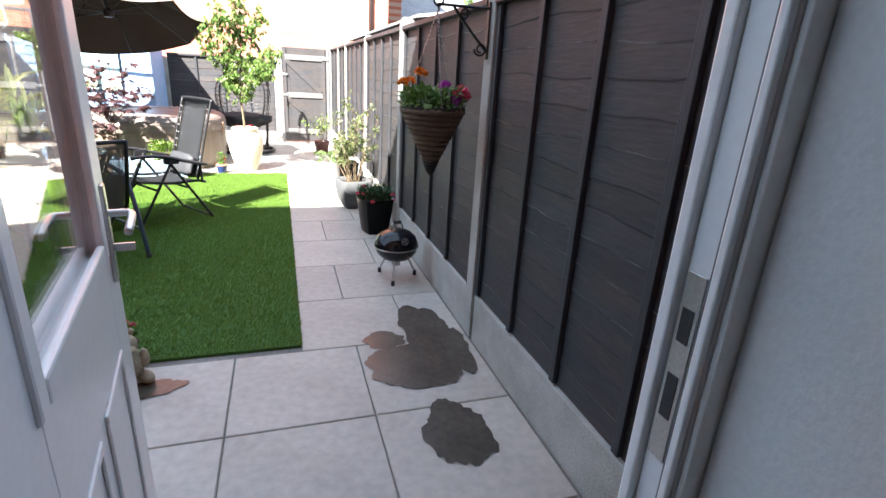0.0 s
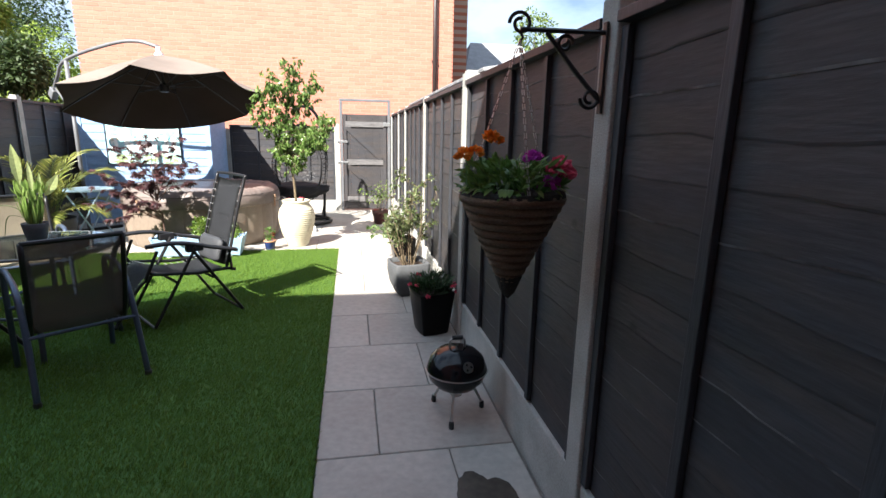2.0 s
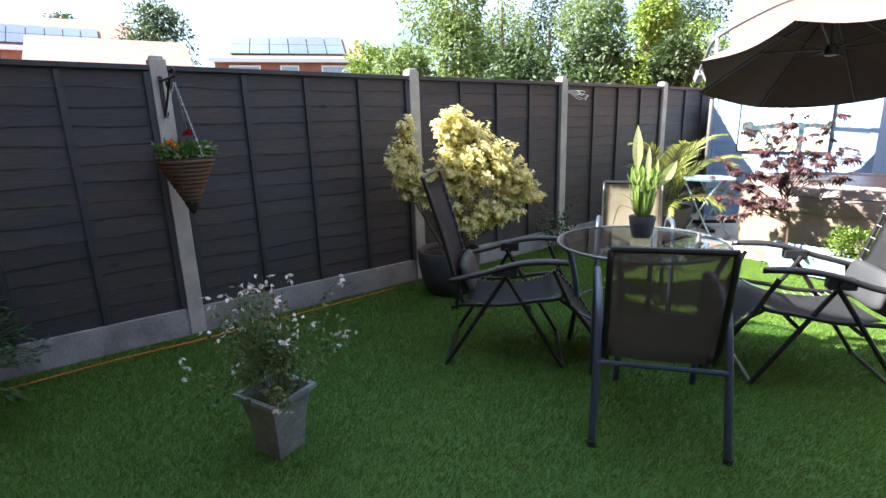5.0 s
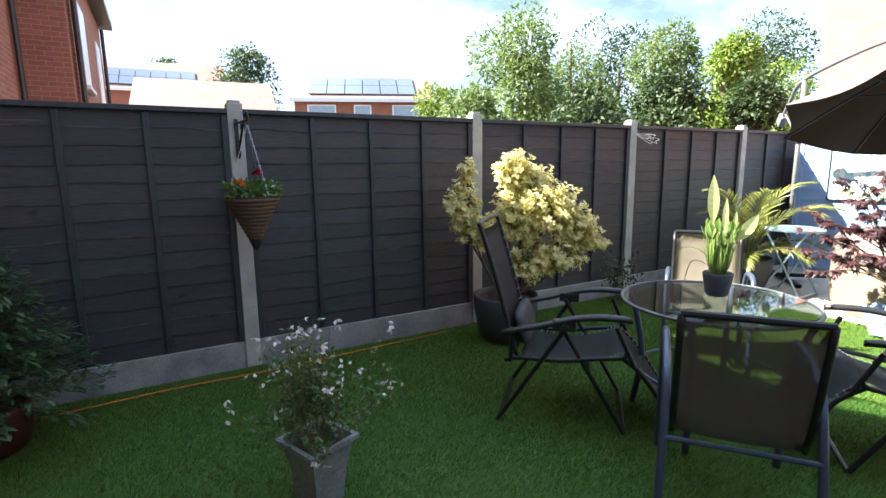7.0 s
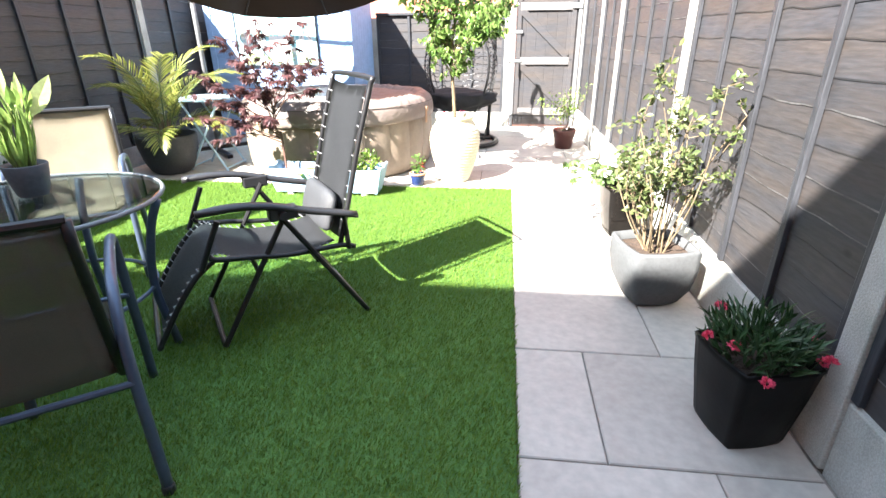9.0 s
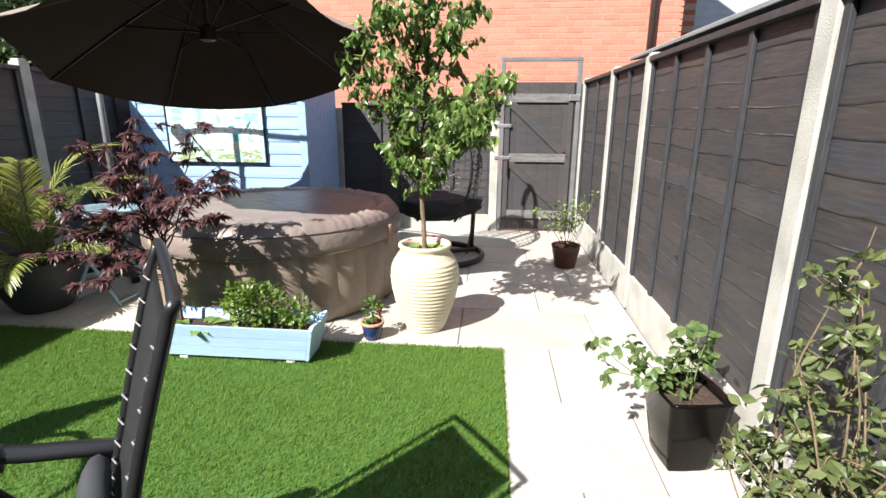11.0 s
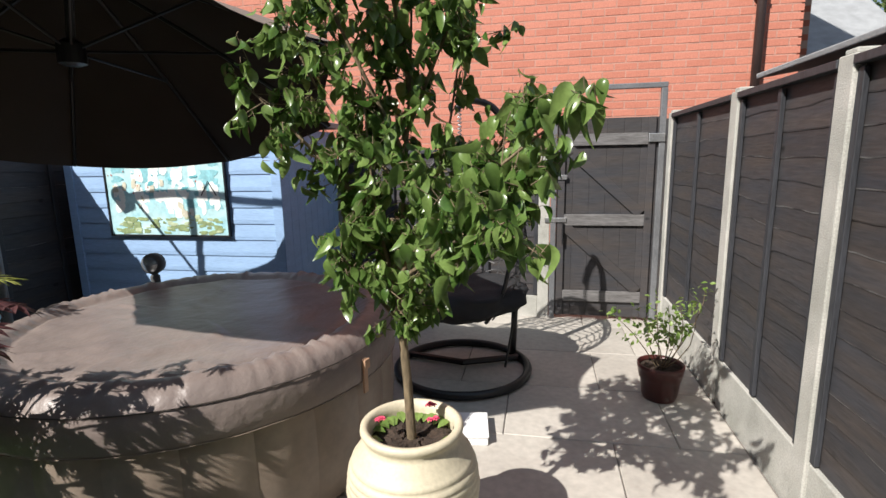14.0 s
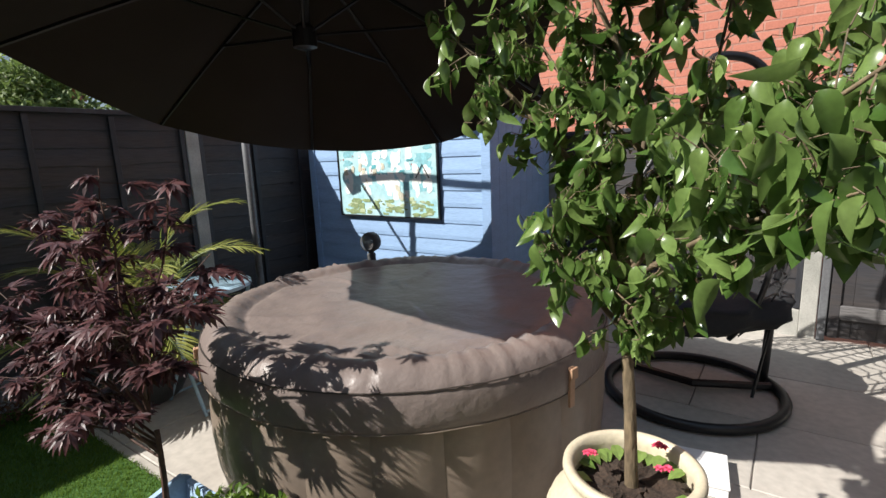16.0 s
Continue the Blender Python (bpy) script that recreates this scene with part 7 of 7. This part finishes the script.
for c, r, n in lobes:
    c = Vector(c)
    for _ in range(int(n * 1.7)):
        o = rvec(rng)
        f = rng.uniform(0.5, 1.0) * (1 + 0.16 * noise.noise((o + c) * 3))
        p = c + Vector((o.x * r[0], o.y * r[1], o.z * r[2])) * f
        if p.x < -0.40:
            continue
        d = o + Vector((0.1, 0, 0.7)) + rvec(rng) * 0.3
        rosette(V, F, p, d, 9, 0.038, 0.017)
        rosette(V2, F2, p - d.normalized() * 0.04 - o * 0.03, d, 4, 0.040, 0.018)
        if rng.random() < 0.35:
            twig(WV, WF, c.lerp(p, 0.2), p, 0.003, 0.0016, 0.08, rng, 4, 2)
    twig(WV, WF, (0, 0, 0.32), c, 0.012, 0.004, 0.06, rng, 6, 4)
from_lists("stemwork", WV, WF, M_BARK, yb)
from_lists("foliage", V, F, M_LEAF_YEL, yb, "cream and yellow leaf tips")
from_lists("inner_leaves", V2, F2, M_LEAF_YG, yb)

ds = thing("fence_shrub", -3.42, 7.02, 0, 0, "low dark leafy shrub growing against the fence", "shrub")
WV, WF, V, F = [], [], [], []
for k in range(12):
    a = rng.uniform(0, 6.28)
    e = Vector((0.16 * math.cos(a), 0.26 * math.sin(a), rng.uniform(0.25, 0.58)))
    twig(WV, WF, (0.02 * math.cos(a), 0.02 * math.sin(a), 0), e, 0.004, 0.0015, 0.1, rng, 4, 3)
    for _ in range(22):
        q = Vector((0, 0, 0.05)).lerp(e, rng.uniform(0.3, 1.05)) + rvec(rng) * 0.05
        leaf(V, F, q, rvec(rng), rvec(rng) + Vector((0, 0, 1)), 0.045, 0.02, 0.2, 0.2)
from_lists("stemwork", WV, WF, M_BARK, ds)
from_lists("foliage", V, F, M_LEAF_DARK, ds)

lr = thing("bedding_plant", -3.40, 7.86, 0, 0, "low reddish bedding plant at the foot of the fence", "plant")
WV, WF, V, F = [], [], [], []
for k in range(22):
    a = rng.uniform(0, 6.28)
    root = Vector((rng.uniform(-0.05, 0.06), rng.uniform(-0.30, 0.24), 0.0))
    e = root + Vector((0.10 * math.cos(a), 0.10 * math.sin(a), rng.uniform(0.08, 0.20)))
    twig(WV, WF, root, e, 0.0025, 0.0012, 0.1, rng, 4, 3)
    for _ in range(12):
        q = root.lerp(e, rng.uniform(0.3, 1.05)) + rvec(rng) * 0.03
        leaf(V, F, q, rvec(rng) + Vector((0, 0, 0.2)), rvec(rng) + Vector((0, 0, 1)), rng.uniform(0.025, 0.042), 0.018, 0.2, 0.2)
from_lists("stemwork", WV, WF, M_STEMRED, lr)
from_lists("foliage", V, F, leafmat("reddish_bedding_leaves", (0.10, 0.05, 0.03), (0.22, 0.12, 0.07), 0.45, 0.3), lr)

tp = thing("table_plant", -1.52, 5.54, 0.703, 0, "bird-of-paradise style houseplant in a small slate pot on the table", "potted plant")
part("pot", lathed([(0.048, 0.0), (0.056, 0.012), (0.070, 0.08), (0.076, 0.122), (0.072, 0.126), (0.066, 0.11)], 32, cap=False), M_POTDARK, tp, "ribbed slate-grey pot", True)
part("pot_base", lathed([(0.048, 0.001), (0.048, 0.006)], 32), M_POTDARK, tp)
soil_disc(tp, 0.067, 0.108)
M_LEAF_PALE = leafmat("pale_young_leaf", (0.40, 0.50, 0.16), (0.58, 0.64, 0.30), 0.35, 0.5)
V, F, WV, WF = [], [], [], []
for _ in range(34):
    a = rng.uniform(0, 6.28)
    leaf(V, F, Vector((0.035 * math.cos(a), 0.035 * math.sin(a), 0.11)), Vector((math.cos(a) * rng.uniform(0.02, 0.38), math.sin(a) * rng.uniform(0.02, 0.38), 1)), Vector((math.cos(a), math.sin(a), 0.2)), rng.uniform(0.14, 0.30), 0.020, 0.4, rng.uniform(0.05, 0.30), (0.5, 0.8, 1.0, 0.8, 0.0))
for _ in range(26):
    a = rng.uniform(0, 6.28)
    p = Vector((0.055 * math.cos(a), 0.055 * math.sin(a), rng.uniform(0.24, 0.36)))
    twig(WV, WF, (0.02 * math.cos(a), 0.02 * math.sin(a), 0.11), p, 0.0026, 0.0018, 0.05, rng, 4, 3)
    leaf(V, F, p, Vector((math.cos(a) * 0.7, math.sin(a) * 0.7, rng.uniform(0.5, 1.5))), Vector((math.cos(a), math.sin(a), 0.6)), rng.uniform(0.06, 0.11), 0.034, 0.25, 0.3)
from_lists("foliage", V, F, M_LEAF_LITE, tp)
V, F = [], []
for foot, tip, d, l, w in (((-0.02, 0, 0.11), (-0.045, -0.01, 0.38), (-0.04, 0.0, 1), 0.27, 0.058), ((0.01, 0.01, 0.11), (0.015, 0.0, 0.34), (0.0, 0.02, 1), 0.19, 0.030), ((0.03, 0.0, 0.11), (0.07, 0.03, 0.30), (0.45, 0.30, 0.9), 0.17, 0.062), ((0.02, 0.02, 0.11), (0.05, 0.02, 0.33), (0.08, 0.02, 1), 0.13, 0.024)):
    twig(WV, WF, foot, tip, 0.004, 0.0026, 0.03, rng, 5, 4)
    leaf(V, F, Vector(tip), Vector(d), Vector((0.6, -0.75, 0.15)), l, w, 0.2, 0.08, (0.08, 0.6, 0.95, 1.0, 0.85, 0.5, 0.0))
from_lists("tall_leaf", V, F, M_LEAF_PALE, tp, "tall pale green paddle-shaped leaves")
V, F = [], []
for a, reach, top in ((3.5, 0.24, 0.23), (3.95, 0.17, 0.17)):
    way = smoothpath([(0.0, 0.0, 0.11), (0.35 * reach * math.cos(a), 0.35 * reach * math.sin(a), top), (0.8 * reach * math.cos(a), 0.8 * reach * math.sin(a), top + 0.01), (reach * math.cos(a), reach * math.sin(a), top - 0.12)], 5)
    side = Vector((-math.sin(a), math.cos(a), 0))
    b0 = len(V)
    for i, p in enumerate(way):
        hw = 0.009 * min(1.0, 0.4 + 3 * i / len(way)) * (1.0 if i < len(way) - 3 else 0.35 * (len(way) - i))
        V += [tuple(p - side * hw), tuple(p - Vector((0, 0, 0.003))), tuple(p + side * hw)]
    for i in range(len(way) - 1):
        o = b0 + 3 * i
        F += [(o, o + 1, o + 4, o + 3), (o + 1, o + 2, o + 5, o + 4)]
from_lists("arching_leaf", V, F, M_LEAF_IVY, tp, "grey-green arching strap leaves")
from_lists("stemwork", WV, WF, M_STEMG, tp)

# ---- statue, flower, cable ----
bm = bmesh.new()
for (c, r, s) in (((0, 0, 0.10), 0.075, (1, 0.9, 1.25)), ((0, -0.03, 0.215), 0.052, (1, 1, 0.95)), ((0, -0.08, 0.205), 0.026, (1, 1, 0.8)), ((-0.035, -0.01, 0.262), 0.018, (1, 0.6, 1)), ((0.035, -0.01, 0.262), 0.018, (1, 0.6, 1)), ((-0.06, -0.05, 0.03), 0.035, (0.9, 1.5, 0.8)), ((0.06, -0.05, 0.03), 0.035, (0.9, 1.5, 0.8)), ((-0.07, -0.03, 0.12), 0.028, (0.8, 1, 1.8)), ((0.07, -0.03, 0.12), 0.028, (0.8, 1, 1.8))):
    g = bmesh.ops.create_icosphere(bm, subdivisions=3, radius=r, matrix=Matrix.Translation(c) @ Matrix.Diagonal((*s, 1)))
    for v in g["verts"]:
        v.co += v.normal * 0.003 * noise.noise(v.co * 60)
for v in bm.verts:
    v.co.z = max(v.co.z, 0.0)
st_me = bpy.data.meshes.new("animal_statue")
bm.to_mesh(st_me)
bm.free()
st_me.materials.append(M_STATUE)
st_me.polygons.foreach_set("use_smooth", [True] * len(st_me.polygons))
st = new("animal_statue", st_me)
st.matrix_basis = pose(-0.38, 3.10, 0, 0, 0, 35)
tagged(st, "weathered stone animal figure sitting on the paving", "statue")
fp = bowl_pot("small_red_flower_pot", -0.44, 3.30, 0, [(0.05, 0), (0.055, 0.02), (0.068, 0.10), (0.072, 0.105), (0.064, 0.108)], M_POTBLACK, "small black pot of red flowers on the lawn edge", 0, (0.062, 0.095))
V, F, V2, F2 = [], [], [], []
for _ in range(60):
    a = rng.uniform(0, 6.28)
    leaf(V, F, Vector((0.03 * math.cos(a), 0.03 * math.sin(a), 0.10)), Vector((math.cos(a) * 0.6, math.sin(a) * 0.6, 1)), rvec(rng), rng.uniform(0.04, 0.10), 0.012, 0.2, 0.3)
for p in ((0.03, -0.03, 0.24), (0.02, 0.0, 0.22), (0.05, 0.01, 0.20)):
    blossom(V2, F2, Vector(p), 0.022, rng, 7, 0.6, 2)
from_lists("foliage", V, F, M_LEAF_MID, fp)
from_lists("blossom", V2, F2, M_CRIMSON, fp)

cab = thing("extension_cable", 0, 0, 0, 0, "thin orange cable lying along the fence foot on the lawn", "cable")
part("cable", tubed(smoothpath([(-3.42, 1.6, 0.022), (-3.40, 2.3, 0.024), (-3.44, 2.9, 0.022), (-3.42, 3.5, 0.024), (-3.46, 4.2, 0.020), (-3.5, 5.0, 0.018)], 8), 0.0045, 6), M_CABLE, cab)
clip = thing("wire_ornament", -3.56, 7.36, 1.66, 0, "pale twisted wire ornament hooked on a fence post", "ornament")
bm = bmesh.new()
rng = random.Random(9)
for k in range(7):
    tube(bm, smoothpath([(-0.07, 0.0, 0.06), (0.03 + 0.01 * k, 0.05 + 0.02 * k, 0.05 * math.sin(k * 2.1)), (0.04, 0.12 + 0.015 * k, 0.03 * math.cos(k * 1.7))], 4), 0.003, 4)
part("wire", bm, M_UPVC, clip)

# ---- wet patches ----
def puddle(x, y, rx, ry, seed):
    p = thing("wet_patch", x, y, 0.0, 0, "dark wet patch drying on the paving", "puddle", "wet patches")
    bm = bmesh.new()
    vs = []
    for k in range(56):
        a = 2 * math.pi * k / 56
        f = 1 + 0.30 * noise.noise((math.cos(a) * 1.6 + seed, math.sin(a) * 1.6, seed)) + 0.12 * noise.noise((math.cos(a) * 6, math.sin(a) * 6 + seed, 1))
        vs.append(bm.verts.new((rx * f * math.cos(a), ry * f * math.sin(a), 0.0025 + 0.0006 * seed)))
    bm.faces.new(vs)
    part("water_film", bm, M_WET, p)


puddle(1.02, 2.43, 0.145, 0.20, 1.3)
puddle(0.99, 2.97, 0.27, 0.20, 4.1)
puddle(1.12, 3.36, 0.15, 0.26, 7.7)
puddle(0.86, 3.25, 0.12, 0.10, 2.2)
puddle(1.22, 3.10, 0.11, 0.24, 3.3)
puddle(-0.27, 3.02, 0.13, 0.07, 5.5)

# ---- brickwork of the gable, one by one near the gate, joined above ----
CB = [(0, 1, 5, 4), (1, 2, 6, 5), (2, 3, 7, 6), (3, 0, 4, 7), (4, 5, 6, 7)]


def brick_verts(x0, x1, z0, z1, y0, y1, b=0.004):
    return [(x0, y0, z0), (x1, y0, z0), (x1, y0, z1), (x0, y0, z1), (x0 + b, y1, z0 + b), (x1 - b, y1, z0 + b), (x1 - b, y1, z1 - b), (x0 + b, y1, z1 - b)]


shared = bpy.data.meshes.new("brick")
shared.from_pydata(brick_verts(0, 0.215, 0, 0.065, 0.008, 0.0, 0.003), [], CB)
shared.materials.append(M_BRICKP)
V, F = [], []
rng = random.Random(2)
for r in range(92):
    z = r * 0.075
    off = 0.1125 * (r % 2)
    for c in range(-1, 32):
        x0, x1 = max(0.0, c * 0.225 + off), min(6.96, c * 0.225 + off + 0.215)
        if x1 - x0 < 0.03:
            continue
        dy = rng.uniform(-0.001, 0.001)
        if 1.95 < z < 2.95 and 3.4 < x0 < 6.7 and x1 - x0 > 0.2:
            ob = new("brick", shared)
            ob.parent = gable
            ob.location = (x0, dy, z)
        else:
            b = len(V)
            V += brick_verts(x0, x1, z, z + 0.065, 0.008, dy, 0.003)
            F += [tuple(b + i for i in f) for f in CB]
rest = from_lists("brickwork", V, F, M_BRICKP, gable)
rest["kind"] = "stuff"

# ---- paving slabs ----
pav = thing("pavement", 0, 0, label="pale grey-buff stone-effect paving slabs with dark joints", category="paving", kind="structure")
part("bedding", boxed(L_X + 0.05, 8.146, -0.045, R_X + 0.01, 12.4, -0.009), M_GROUT, pav)
part("bedding", boxed(0.41, 3.28, -0.045, R_X + 0.01, 8.145, -0.009), M_GROUT, pav)
part("bedding", boxed(-0.95, 1.20, -0.045, R_X + 0.01, 3.279, -0.009), M_GROUT, pav)
slab_cache = {}


def slab(x0, y0, x1, y1):
    w, h = round(x1 - x0, 3), round(y1 - y0, 3)
    if w < 0.03 or h < 0.03:
        return
    if (w, h) not in slab_cache:
        me = bpy.data.meshes.new("slab")
        b = 0.004
        me.from_pydata([(0, 0, -0.03), (w, 0, -0.03), (w, h, -0.03), (0, h, -0.03), (0, 0, -b), (w, 0, -b), (w, h, -b), (0, h, -b), (b, b, 0), (w - b, b, 0), (w - b, h - b, 0), (b, h - b, 0)], [], [(0, 1, 5, 4), (1, 2, 6, 5), (2, 3, 7, 6), (3, 0, 4, 7), (4, 5, 9, 8), (5, 6, 10, 9), (6, 7, 11, 10), (7, 4, 8, 11), (8, 9, 10, 11)])
        me.materials.append(M_TILE)
        slab_cache[(w, h)] = me
    ob = new("slab", slab_cache[(w, h)])
    ob.parent = pav
    ob.location = (x0, y0, 0)


J = 0.006
ys = [1.21, 1.36, 1.98, 2.61, 3.225] + [3.225 + 0.622 * k for k in range(1, 16)]
for i, (a, b) in enumerate(zip(ys, ys[1:])):
    if b <= 3.23:
        xs = [-0.92, -0.55, 0.075, 0.70, R_X]
        for p, q in zip(xs, xs[1:]):
            slab(p + J / 2, a + J / 2, q - J / 2, b - J / 2)
        continue
    even = (i % 2 == 0)
    j0 = 1.03 if even else 0.70
    xs_all = [j0 - 0.905 * k for k in range(6, -1, -1)]
    if b < 8.15:
        xs = [0.408] + [x for x in xs_all if 0.43 < x < R_X - 0.05] + [R_X]
        for p, q in zip(xs, xs[1:]):
            slab(p + J / 2, a + J / 2, q - J / 2, b - J / 2)
    else:
        lo = max(a, 8.150)
        if a < 8.14:
            xs = [0.408] + [x for x in xs_all if 0.43 < x < R_X - 0.05] + [R_X]
            for p, q in zip(xs, xs[1:]):
                slab(p + J / 2, a + J / 2, q - J / 2, b - J / 2)
            xr = 0.402
        else:
            xr = R_X
        xs = [L_X + 0.06] + [x for x in xs_all if L_X + 0.1 < x < xr - 0.05] + [xr]
        for p, q in zip(xs, xs[1:]):
            slab(p + J / 2, lo + J / 2, q - J / 2, b - J / 2)

# ---- artificial grass blades ----
rs = np.random.RandomState(7)
N = 560000
gx = rs.uniform(L_X + 0.03, 0.412, N)
gy = rs.uniform(1.45, 8.15, N)
keep = (gy > 3.272) | (gx < -0.608)
gx, gy = gx[keep], gy[keep]
N = len(gx)
ang = rs.uniform(0, 2 * np.pi, N)
hh = rs.uniform(0.010, 0.024, N)
ww = rs.uniform(0.0014, 0.0026, N)
la = rs.uniform(0, 2 * np.pi, N)
ln = rs.uniform(0.0, 0.016, N)
co = np.empty((N, 3, 3), np.float32)
co[:, 0] = np.stack([gx - ww * np.cos(ang), gy - ww * np.sin(ang), np.full(N, 0.006)], 1)
co[:, 1] = np.stack([gx + ww * np.cos(ang), gy + ww * np.sin(ang), np.full(N, 0.006)], 1)
co[:, 2] = np.stack([gx + ln * np.cos(la) + 0.006, gy + ln * np.sin(la) + 0.004, 0.008 + hh], 1)
me = bpy.data.meshes.new("grass")
me.vertices.add(3 * N)
me.vertices.foreach_set("co", co.ravel())
me.loops.add(3 * N)
me.loops.foreach_set("vertex_index", np.arange(3 * N, dtype=np.int32))
me.polygons.add(N)
me.polygons.foreach_set("loop_start", np.arange(0, 3 * N, 3, dtype=np.int32))
me.update(calc_edges=True)
me.materials.append(M_BLADE)
tagged(new("grass", me), "short dense green artificial grass", "grass", kind="stuff")
